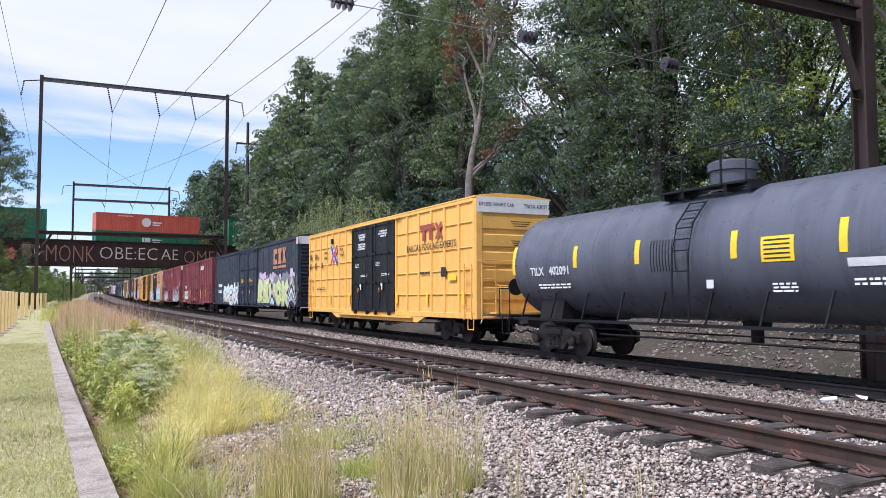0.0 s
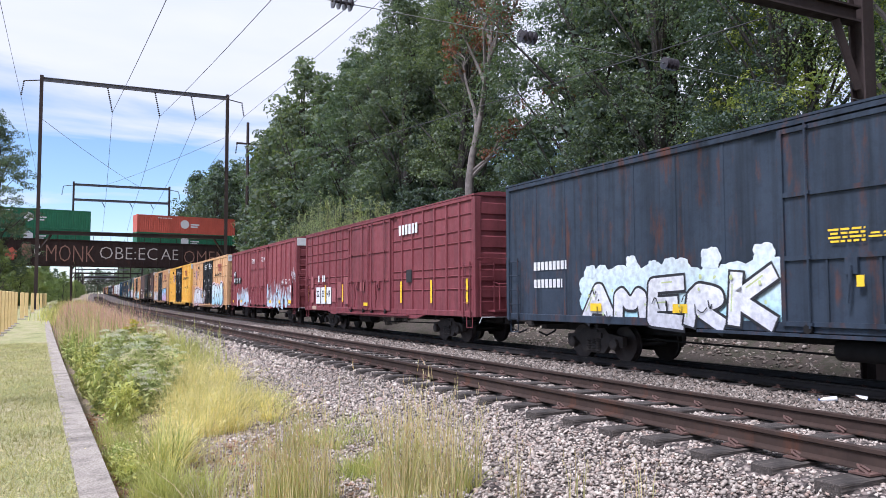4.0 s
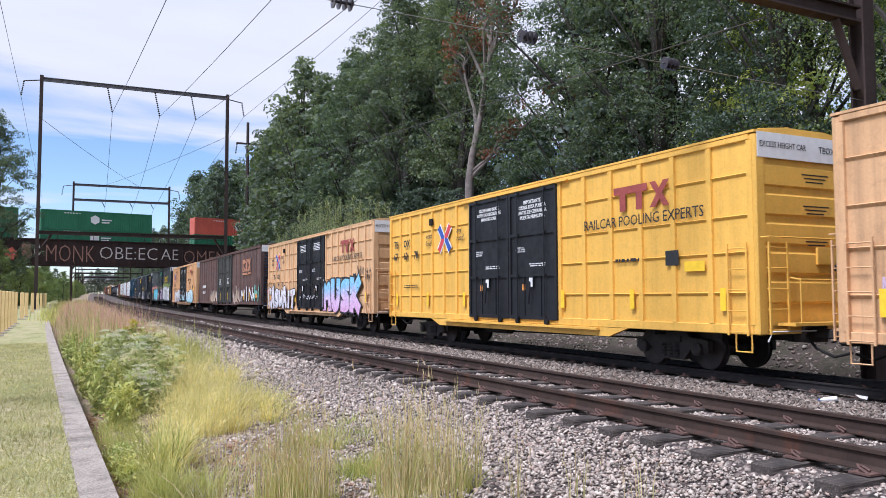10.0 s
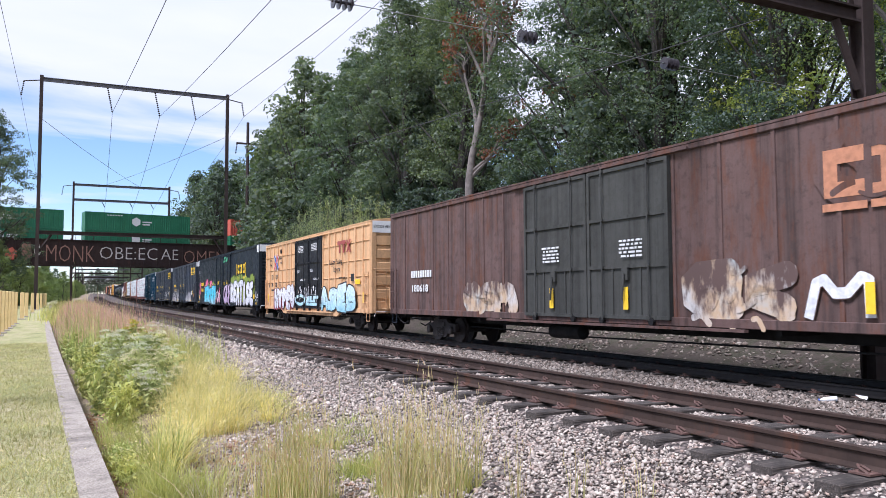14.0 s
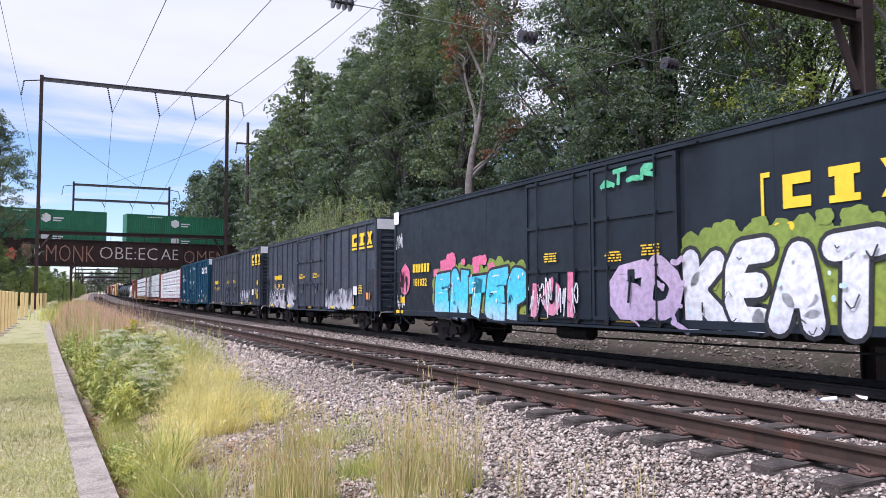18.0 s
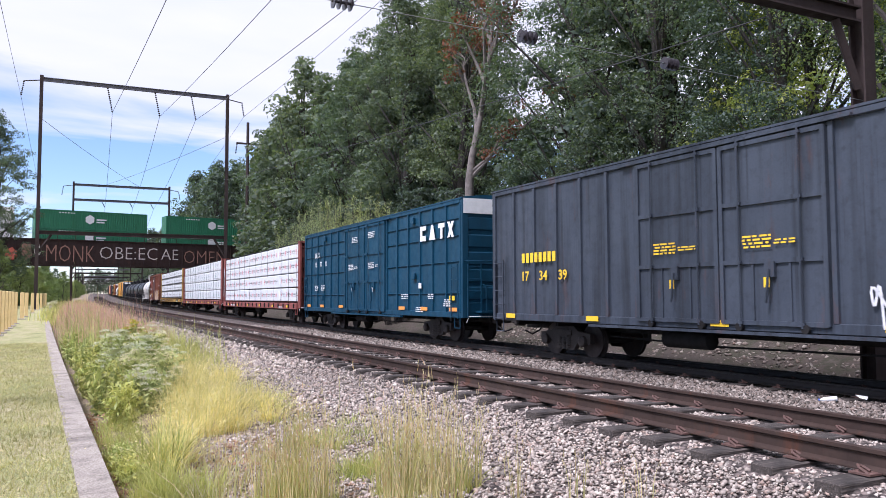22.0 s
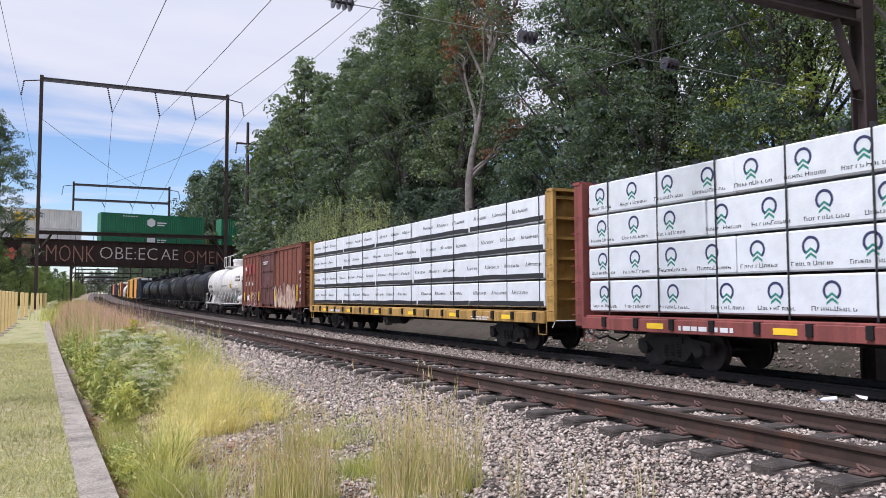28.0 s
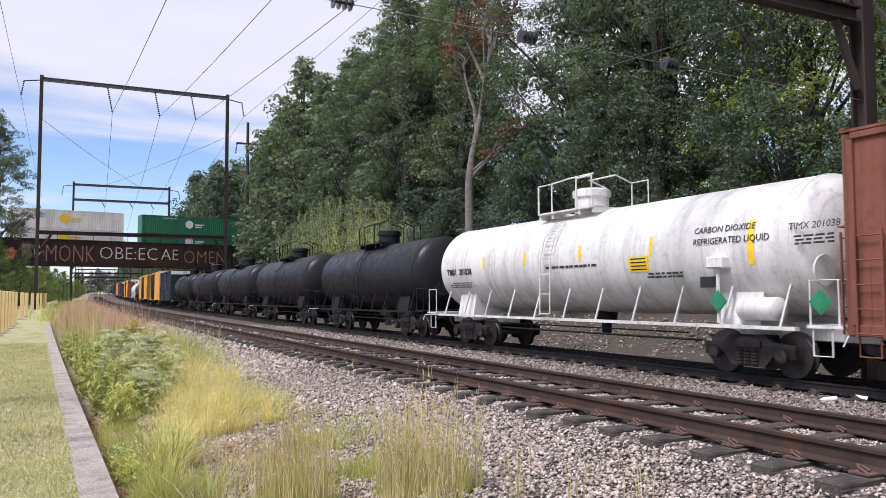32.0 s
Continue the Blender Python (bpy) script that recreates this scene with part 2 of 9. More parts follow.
M_PALEPOLE = paint("grey_pole_steel", (0.10, 0.095, 0.11), 0.6, 0.35, 0.2)
M_WIRE = plain("wire_metal", (0.075, 0.072, 0.075), 0.55, 0.3, 0.1)
M_SPAN = plain("galvanised_strand", (0.24, 0.25, 0.235), 0.5, 0.4, 0.3, 30)
M_INSUL = plain("brown_porcelain", (0.035, 0.03, 0.035), 0.25, 0, 0.2)
M_CONCRETE, n, l, b = nodes_of("kerb_concrete", 0.95)
speck = noise_of(n, l, 48, 8, 0.7)
c = ramp(n, l, speck, [(0.32, (0.16, 0.135, 0.112)), (0.5, (0.36, 0.312, 0.265)), (0.68, (0.54, 0.485, 0.425))])
c = mixed(n, l, c, ramp(n, l, noise_of(n, l, 3.2, 6, 0.68), [(0.34, grey(0.60)), (0.54, grey(1.06))]), 1.0, "MULTIPLY")
c = mixed(n, l, c, (0.13, 0.13, 0.06), ramp(n, l, noise_of(n, l, 7.0, 6, 0.7), [(0.60, grey(0)), (0.72, grey(0.55))]))
l.new(c, b.inputs["Base Color"])
bump(n, l, b, speck, 0.9, 0.02)
M_FENCE = plain("cream_fence_board", (0.70, 0.52, 0.24), 0.6, 0, 0.14, 3)
M_BLACK = paint("black_underframe", (0.012, 0.011, 0.011), 0.7, 0.3, 0.2)
M_WHEEL = plain("wheel_steel", (0.045, 0.036, 0.034), 0.55, 0.4, 0.35, 5)
M_TRUCK = plain("grimy_cast_steel", (0.026, 0.021, 0.019), 0.75, 0.1, 0.4, 4, 0.3)
M_WHITE = plain("white_marking", (0.68, 0.68, 0.68), 0.55, 0, 0.08)
M_INK = plain("black_marking", (0.02, 0.02, 0.022), 0.55, 0, 0.1)
M_YEL = plain("yellow_marking", (0.85, 0.55, 0.02), 0.5, 0, 0.1)
M_ORANGE = plain("orange_marking", (0.75, 0.3, 0.06), 0.55, 0, 0.15)
M_REDPRINT = plain("red_marking", (0.55, 0.05, 0.06), 0.55, 0, 0.12)
M_BLUEPRINT = plain("blue_marking", (0.03, 0.08, 0.35), 0.55, 0, 0.12)
M_MAROONPRINT = plain("maroon_marking", (0.3, 0.06, 0.05), 0.6, 0, 0.2)

P_TTX = paint("bright_yellow_car_paint", (0.76, 0.425, 0.10), 0.5, 0.2, 0.16, 0.0, 0.06)
P_TTX2 = paint("golden_yellow_car_paint", (0.75, 0.43, 0.075), 0.5, 0.2, 0.16, 0.0, 0.06)
P_TAN = paint("faded_tan_car_paint", (0.60, 0.36, 0.185), 0.6, 0.3, 0.3, 0.15, 0.10)
P_TAN2 = paint("sun_bleached_car_paint", (0.61, 0.38, 0.20), 0.6, 0.3, 0.32, 0.15, 0.10)
P_DOORBLK = paint("black_door_paint", (0.013, 0.014, 0.017), 0.45, 0.2, 0.2)
P_NAVY = paint("dark_navy_car_paint", (0.030, 0.042, 0.062), 0.5, 0.35, 0.5, 0.6)
P_NAVY2 = paint("slate_blue_car_paint", (0.047, 0.057, 0.075), 0.45, 0.4, 0.5, 0.25)
P_BLACKBLUE = paint("clean_midnight_car_paint", (0.013, 0.019, 0.027), 0.4, 0.2, 0.2)
P_BROWN = paint("weathered_brown_car_paint", (0.105, 0.062, 0.054), 0.75, 0.7, 0.8, 0.8)
P_OLIVE = paint("grey_green_door_paint", (0.055, 0.055, 0.05), 0.65, 0.4, 0.5)
P_MAROON = paint("maroon_car_paint", (0.18, 0.04, 0.048), 0.55, 0.35, 0.4, 0.0, 0.15)
P_MAROON2 = paint("faded_maroon_car_paint", (0.22, 0.052, 0.06), 0.55, 0.3, 0.35, 0.0, 0.15)
P_BLUE = paint("deep_blue_car_paint", (0.005, 0.046, 0.086), 0.42, 0.2, 0.25)
P_NRI = paint("oxide_red_car_paint", (0.175, 0.058, 0.036), 0.7, 0.4, 0.6, 0.3)
P_NRIDOOR = paint("dark_maroon_door_paint", (0.11, 0.045, 0.04), 0.7, 0.35, 0.4)
P_GREYTANK = paint("slate_grey_tank_paint", (0.085, 0.092, 0.118), 0.34, 0.12, 0.25)
P_WHITETANK = paint("white_tank_paint", (0.62, 0.60, 0.57), 0.36, 0.4, 0.3)
P_BLACKTANK = paint("black_tank_paint", (0.010, 0.010, 0.013), 0.38, 0.3, 0.3)
P_CBRED = paint("brick_red_frame_paint", (0.22, 0.06, 0.05), 0.65, 0.35, 0.35)
P_CBYEL = paint("mustard_frame_paint", (0.40, 0.235, 0.06), 0.65, 0.6, 0.6, 0.5)
P_ROOF = paint("galvanised_roof", (0.34, 0.33, 0.33), 0.5, 0.35, 0.3)
M_WRAP = plain("white_lumber_wrap", (0.66, 0.68, 0.70), 0.42, 0, 0.08, 2.2, 0.9)


# ---- ground ----
def profile(u, s=0.0):
    """Height of the ground u metres right of the platform line, against the rail tops."""
    pts = [(-900, 1.5), (-60, 1.0), (-14, 0.1), (-2.2, 0.12), (-1.9, 0.02), (0.2, -0.05), (1.2, -0.10), (3.0, -0.05), (3.7, 0.06), (4.7, 0.10), (5.15, 0.19), (5.4, 0.275),
           (8.0, 0.285), (8.5, 0.20), (10.6, -0.12), (12.4, -0.225), (16.0, -0.225), (16.9, -0.36), (18.3, -0.75), (19.3, -0.45), (23.0, 0.9), (28, 1.7), (45, 2.7), (120, 3.0), (900, 3.0)]
    for (a, za), (b, zb) in zip(pts, pts[1:]):
        if u <= b:
            return za + (zb - za) * (u - a) / (b - a)
    return pts[-1][1]


def ground_mats():
    m, n, l, b = nodes_of("weedy_soil", 0.95)
    f = noise_of(n, l, 0.6, 7, 0.65)
    c = ramp(n, l, f, [(0.3, (0.20, 0.145, 0.105)), (0.5, (0.28, 0.215, 0.14)), (0.7, (0.22, 0.19, 0.10))])
    c = mixed(n, l, c, ramp(n, l, noise_of(n, l, 14, 6), [(0.3, grey(0.6)), (0.7, grey(1.35))]), 1.0, "MULTIPLY")
    l.new(c, b.inputs["Base Color"])
    bump(n, l, b, noise_of(n, l, 18, 6), 0.8, 0.05)
    soil = m
    m, n, l, b = nodes_of("ballast_bed", 0.95)
    v = n.new("ShaderNodeTexVoronoi"); v.inputs["Scale"].default_value = 16
    co = n.new("ShaderNodeTexCoord"); l.new(co.outputs["Object"], v.inputs["Vector"])
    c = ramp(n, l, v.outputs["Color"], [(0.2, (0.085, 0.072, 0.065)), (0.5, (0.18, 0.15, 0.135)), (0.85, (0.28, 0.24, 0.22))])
    # shade in the gaps between stones is put into the colour
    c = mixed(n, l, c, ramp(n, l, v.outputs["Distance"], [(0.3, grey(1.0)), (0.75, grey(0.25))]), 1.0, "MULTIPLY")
    c = mixed(n, l, c, ramp(n, l, noise_of(n, l, 0.35, 4), [(0.35, (0.8, 0.72, 0.68)), (0.7, (1.1, 1.05, 1.05))]), 1.0, "MULTIPLY")
    l.new(c, b.inputs["Base Color"])
    bump(n, l, b, ramp(n, l, v.outputs["Distance"], [(0.0, grey(1)), (0.8, grey(0))]), 1.0, 0.05)
    bed = m
    m, n, l, b = nodes_of("forest_floor", 0.95)
    c = ramp(n, l, noise_of(n, l, 1.1, 8, 0.7), [(0.3, (0.034, 0.026, 0.021)), (0.48, (0.075, 0.058, 0.047)), (0.58, (0.045, 0.042, 0.025)), (0.72, (0.115, 0.092, 0.08))])
    l.new(c, b.inputs["Base Color"])
    bump(n, l, b, noise_of(n, l, 9, 7), 0.9, 0.08)
    floor = m
    m, n, l, b = nodes_of("mown_grass", 0.95)
    c = ramp(n, l, noise_of(n, l, 1.0, 6, 0.62, (1.4, 0.55, 1)), [(0.3, (0.28, 0.30, 0.115)), (0.46, (0.41, 0.40, 0.18)), (0.62, (0.51, 0.45, 0.26)), (0.78, (0.31, 0.33, 0.14))])
    c = mixed(n, l, c, ramp(n, l, noise_of(n, l, 45, 5), [(0.3, grey(0.45)), (0.7, grey(1.35))]), 1.0, "MULTIPLY")
    l.new(c, b.inputs["Base Color"])
    bump(n, l, b, noise_of(n, l, 40, 5), 1.0, 0.05)
    return soil, bed, floor, m


M_SOIL, M_BED, M_FLOOR, M_LAWN = ground_mats()


def build_ground():
    us = [-900, -300, -120, -60, -30, -14, -8, -4, -2.2, -1.9, 0.2, 0.7, 1.2, 2, 3.0, 3.35, 3.7, 4.3, 4.7, 5.15, 5.4, 6.2, 7.2, 8.0, 8.5, 9.5, 10.6, 12.4, 14, 16.0, 16.9, 17.6, 18.3, 19, 20.0, 21.5, 23.0, 25, 28, 34, 45, 70, 120, 300, 900]
    ss = list(np.arange(-80, 60, 1.0)) + list(np.arange(60, 200, 4.0)) + [200, 220, 240, 270, 300, 350, 400, 500, 600, 700, 900, 1300, 1900, 2700]
    v, f, mi = [], [], []
    for s in ss:
        for u in us:
            x, y, _ = along(s, u)
            z = profile(u, s) + climb(s)
            if 0.6 < u < 3.4 or 17 < u < 120:
                z += 0.10 * noise.noise((x * 0.5, y * 0.5, 3)) * (1 if u < 4 else 2.5)
            v.append((x, y, z))
    w = len(us)
    for i in range(len(ss) - 1):
        for j in range(w - 1):
            f.append((i * w + j, i * w + j + 1, (i + 1) * w + j + 1, (i + 1) * w + j))
            u = (us[j] + us[j + 1]) / 2
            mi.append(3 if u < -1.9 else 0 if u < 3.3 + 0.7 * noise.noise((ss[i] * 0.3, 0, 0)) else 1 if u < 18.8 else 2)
    me = bpy.data.meshes.new("ground")
    me.from_pydata(v, [], f)
    for m in (M_SOIL, M_BED, M_FLOOR, M_LAWN):
        me.materials.append(m)
    me.polygons.foreach_set("material_index", mi)
    me.shade_smooth()
    tagged(new("ground", me), "weedy soil, grey railway ballast and woodland floor", "ground", kind="structure")


build_ground()


# ---- platform with its kerb ----
def kerb_off(s):
    return 0.60 - 0.0138 * s


def strip(name, mat, o0, o1, z0, z1, s0, s1, step, parent=None, smooth=False):
    """A long bar that follows the line between two offsets (numbers or functions of s)."""
    g = Geo()
    fn = lambda o, s: o(s) if callable(o) else o
    n = max(1, int(round((s1 - s0) / step)))
    for i in range(n + 1):
        s = s0 + (s1 - s0) * i / n
        c = climb(s)
        for o, z in ((fn(o0, s), z0), (fn(o1, s), z0), (fn(o1, s), z1), (fn(o0, s), z1)):
            x, y, _ = along(s, o)
            g.v.append((x, y, z + c))
    for i in range(n):
        for j in range(4):
            g.f.append((i * 4 + j, i * 4 + (j + 1) % 4, i * 4 + 4 + (j + 1) % 4, i * 4 + 4 + j))
    g.f += [(0, 3, 2, 1), (n * 4, n * 4 + 1, n * 4 + 2, n * 4 + 3)]
    return g


def build_platform():
    ob = tagged(new("platform", strip("platform", M_LAWN, -1.95, lambda s: kerb_off(s) - 0.26, -0.6, 0.195, -30, 120, 1.5).mesh("platform", M_LAWN)),
                "low platform of short patchy yellow-green grass", "platform", kind="structure")
    for i in range(49):
        a = -12 + i * 2.66
        part("kerb_stone", strip("kerb_stone", M_CONCRETE, lambda s: kerb_off(s) - 0.262, kerb_off, -0.6, 0.21, a, a + 2.65, 0.7), M_CONCRETE, ob, "pale rough concrete kerb" if i == 0 else "")


build_platform()


# ---- tracks ----
TIES = {NEAR_TRACK: (0.667, 6.0), TRAIN_TRACK: (0.88, 12.2)}


def rail_mesh(off, z, s0, s1):
    prof = [(-0.075, -0.172), (0.075, -0.172), (0.075, -0.16), (0.012, -0.135), (0.010, -0.045), (0.036, -0.035), (0.036, -0.004), (0.028, 0.0), (-0.028, 0.0), (-0.036, -0.004), (-0.036, -0.035), (-0.010, -0.045), (-0.012, -0.135), (-0.075, -0.16)]
    g, k = Geo(), len(prof)
    ss = list(np.arange(s0, 60, 2.5)) + list(np.arange(60, s1 + 1, 10.0))
    for s in ss:
        for dx, dz in prof:
            x, y, _ = along(s, off + dx)
            g.v.append((x, y, climb(s) + z + dz))
    for i in range(len(ss) - 1):
        for j in range(k):
            g.f.append((i * k + j, i * k + (j + 1) % k, i * k + k + (j + 1) % k, i * k + k + j))
    g.f.append(tuple(range(k))[::-1])
    return g


def build_track(center, rise, mat, label):
    step, phase = TIES[center]
    top = thing("railway_track", at_track(0, center, rise), label, "railway track", "railway tracks", "structure")
    inv = top.matrix_world.inverted()
    bpy.context.view_layer.update()
    for side in (-1, 1):
        g = rail_mesh(center + side * HALF_GAUGE, rise - side * CANT * HALF_GAUGE, -60, 690)
        g.v = [tuple(inv @ Vector(p)) for p in g.v]
        r = part("rail", g, mat, top, "rusty steel rail with a worn bright top")
        me = r.data
        me.materials.append(M_RAILTOP)
        for p in me.polygons:
            if p.normal.z > 0.9 and p.center.z - climb(p.center.y) * 0 > -1e9 and p.index % 14 == 7:
                p.material_index = 1
    tie = Geo().bevbox(-1.3, 1.3, -0.115, 0.115, -0.36, -0.18, 0.012).mesh("tie", M_TIE)
    plate = Geo()
    for sx in (-HALF_GAUGE, HALF_GAUGE):
        plate.box(sx - 0.18, sx + 0.18, -0.09, 0.09, -0.181 - sx * CANT, -0.166 - sx * CANT)
    plate_me = plate.mesh("tie_plate", M_CLIP)
    clip = Geo()
    for sx in (-HALF_GAUGE, HALF_GAUGE):
        for sd in (-1, 1):
            b = sx + sd * 0.10
            clip.tube([(b + sd * 0.03, -0.04, -0.16), (b + sd * 0.045, 0.02, -0.125), (b + sd * 0.02, 0.05, -0.11), (b - sd * 0.01, 0.03, -0.12), (b - sd * 0.015, -0.03, -0.145)], 0.012, 6)
    clip_me = clip.mesh("rail_clip", M_CLIP, True)
    rng = random.Random(int(center * 10))
    far_t, far_p = Geo(), Geo()
    s, i = phase - 18 * step, 0
    while s < 320:
        m = inv @ at_track(s, center + rng.uniform(-0.05, 0.05), rise + rng.uniform(-0.012, 0.004)) @ Matrix.Rotation(radians(rng.uniform(-1.2, 1.2)), 4, "Z")
        if s < 48:
            for nm, me in (("tie", tie), ("tie_plate", plate_me), ("rail_clip", clip_me)):
                if nm == "rail_clip" and s > 34:
                    continue
                o = part(nm, me, None, top)
                o.matrix_basis = m
        else:
            far_t.box(-1.3, 1.3, -0.115, 0.115, -0.36, -0.18, m)
            for sx in (-HALF_GAUGE, HALF_GAUGE):
                far_p.box(sx - 0.15, sx + 0.15, -0.09, 0.09, -0.181, -0.12, m)
        s += step
        i += 1
    tagged(part("far_ties", far_t, M_TIE, top), "dark wooden ties", kind="stuff")
    tagged(part("far_tie_plates", far_p, M_CLIP, top), "rusty tie plates", kind="stuff")


build_track(NEAR_TRACK, NEAR_RISE, M_RAIL, "empty railway track with rusty rails on dark wooden ties")
build_track(TRAIN_TRACK, 0.0, M_RAILDARK, "railway track with dark oily rails that carries the freight train")


def build_ballast(name, mat, label, zones):
    """Loose stones: octahedra pushed out of shape."""
    rng = np.random.default_rng(5)
    base = np.array([(1, 0, 0), (-1, 0, 0), (0, 1, 0), (0, -1, 0), (0, 0, 1), (0, 0, -1), (.62, .62, .55), (-.6, .62, -.5)], float)
    faces = np.array([(6, 4, 0), (6, 2, 4), (6, 0, 2), (2, 7, 1), (2, 5, 7), (7, 5, 1), (1, 4, 2), (1, 3, 4), (3, 0, 4), (0, 5, 2), (3, 5, 0), (1, 5, 3)])
    vs, fs, k = [], [], 0
    for s0, s1, u0, u1, dens, size in zones:
        cnt = int((s1 - s0) * (u1 - u0) * dens)
        s, u = rng.uniform(s0, s1, cnt), rng.uniform(u0, u1, cnt)
        edge = np.where(s < 9.6, 0.95, np.where(s < 12, 2.2, 3.0)) + 0.4 * np.sin(s * 0.9) * np.sin(s * 0.37 + 1)
        keep = (u > edge) | (rng.random(cnt) < 0.3 * np.clip((u - edge) / 1.2 + 1, 0, 1))
        s, u = s[keep], u[keep]
        r = size * np.exp(rng.normal(0, 0.32, len(s)))
        z = np.array([profile(b) + climb(a) for a, b in zip(s, u)])
        # the ground's own unevenness
        xy = np.array([along(a, b)[:2] for a, b in zip(s, u)])
        z += np.where((u > 0.6) & (u < 3.4), [0.10 * noise.noise((p[0] * 0.5, p[1] * 0.5, 3)) for p in xy], 0)
        between = (np.abs(u - NEAR_TRACK) < 1.3) | (np.abs(u - TRAIN_TRACK) < 1.3)
        st = np.where(u < 10, TIES[NEAR_TRACK][0], TIES[TRAIN_TRACK][0])
        k2 = (s - np.where(u < 10, TIES[NEAR_TRACK][1], TIES[TRAIN_TRACK][1])) / st
        ontie = between & (np.abs(k2 - np.round(k2)) * st < 0.13)
        onrail = np.minimum(np.abs(np.abs(u - NEAR_TRACK) - HALF_GAUGE), np.abs(np.abs(u - TRAIN_TRACK) - HALF_GAUGE)) < 0.11
        ok = ~onrail & ~ontie
        z = z + np.where(between, -0.012, 0.012) + rng.uniform(-0.012, 0.02, len(s))
        xy, z, r = xy[ok], z[ok], r[ok]
        m = len(r)
        P = base[None] * rng.uniform(0.5, 1.4, (m, 8, 1)) * r[:, None, None] * rng.uniform(0.65, 1.4, (m, 1, 3))
        a = rng.uniform(0, 6.28, m); b = rng.uniform(-0.7, 0.7, m)
        ca, sa, cb, sb = np.cos(a), np.sin(a), np.cos(b), np.sin(b)
        y2 = P[..., 1] * cb[:, None] - P[..., 2] * sb[:, None]
        z2 = P[..., 1] * sb[:, None] + P[..., 2] * cb[:, None]
        x3 = P[..., 0] * ca[:, None] - y2 * sa[:, None]
        y3 = P[..., 0] * sa[:, None] + y2 * ca[:, None]
        V = np.stack([x3 + xy[:, :1], y3 + xy[:, 1:], z2 * 0.8 + z[:, None]], -1)
        vs.append(V.reshape(-1, 3))
        fs.append((faces[None] + (np.arange(m) * 8)[:, None, None]).reshape(-1, 3) + k)
        k += m * 8
    tagged(new(name, arrays(name, np.concatenate(vs), np.concatenate(fs), mat)), label, "gravel", kind="stuff")


build_ballast("ballast_stones", M_BALLAST, "loose angular grey and pinkish ballast stones",
              [(4.0, 13.0, 0.7, 1.3, 360, 0.015), (2.0, 10.0, 4.5, 8.2, 1000, 0.0163), (4.6, 10.0, 1.2, 4.5, 1000, 0.0163), (10.0, 15.0, 1.6, 8.2, 620, 0.019), (15.0, 22.0, 1.6, 8.2, 330, 0.024), (22.0, 48.0, 2.8, 8.2, 70, 0.04), (-8.0, 2.0, 3.0, 8.2, 130, 0.03)])
build_ballast("grimy_ballast_stones", M_GRIMYBALLAST, "oil-stained dark brown ballast stones round the busy track",
              [(3.0, 14.0, 8.2, 19.0, 230, 0.029), (14.0, 24.0, 8.2, 19.0, 150, 0.031), (22.0, 48.0, 8.2, 18.5, 70, 0.04), (4.0, 34.0, 18.5, 22.5, 26, 0.05), (-8.0, 3.0, 8.2, 19.0, 90, 0.035)])


# ---- overhead line structures ----
def lattice_post(g, x, y, z0, z1, w):
    """An H-section steel post."""
    g.box(x - w / 2, x + w / 2, y - w / 2, y - w / 2 + 0.05, z0, z1)
    g.box(x - w / 2, x + w / 2, y + w / 2 - 0.05, y + w / 2, z0, z1)
    g.box(x - 0.03, x + 0.03, y - w / 2 + 0.05, y + w / 2 - 0.05, z0, z1)


def insulator(p0, p1, r, n):
    """A string of porcelain discs between two points."""
    p0, p1 = Vector(p0), Vector(p1)
    d = p1 - p0
    L = d.length
    prof = [(0, 0.02)]
    for i in range(n):
        a = L * (i + 0.15) / n
        b = L * (i + 0.8) / n
        prof += [(a, 0.025), (a + (b - a) * 0.15, r), (a + (b - a) * 0.5, r * 0.9), (b, 0.025)]
    prof.append((L, 0.02))
    g = Geo().lathe(prof, 12, "Z")
    m = Matrix.Translation(p0) @ d.to_track_quat("Z", "Y").to_matrix().to_4x4()
    g.v = [tuple(m @ Vector(q)) for q in g.v]
    return g


WIRES = (4.6, 9.5, 13.4)


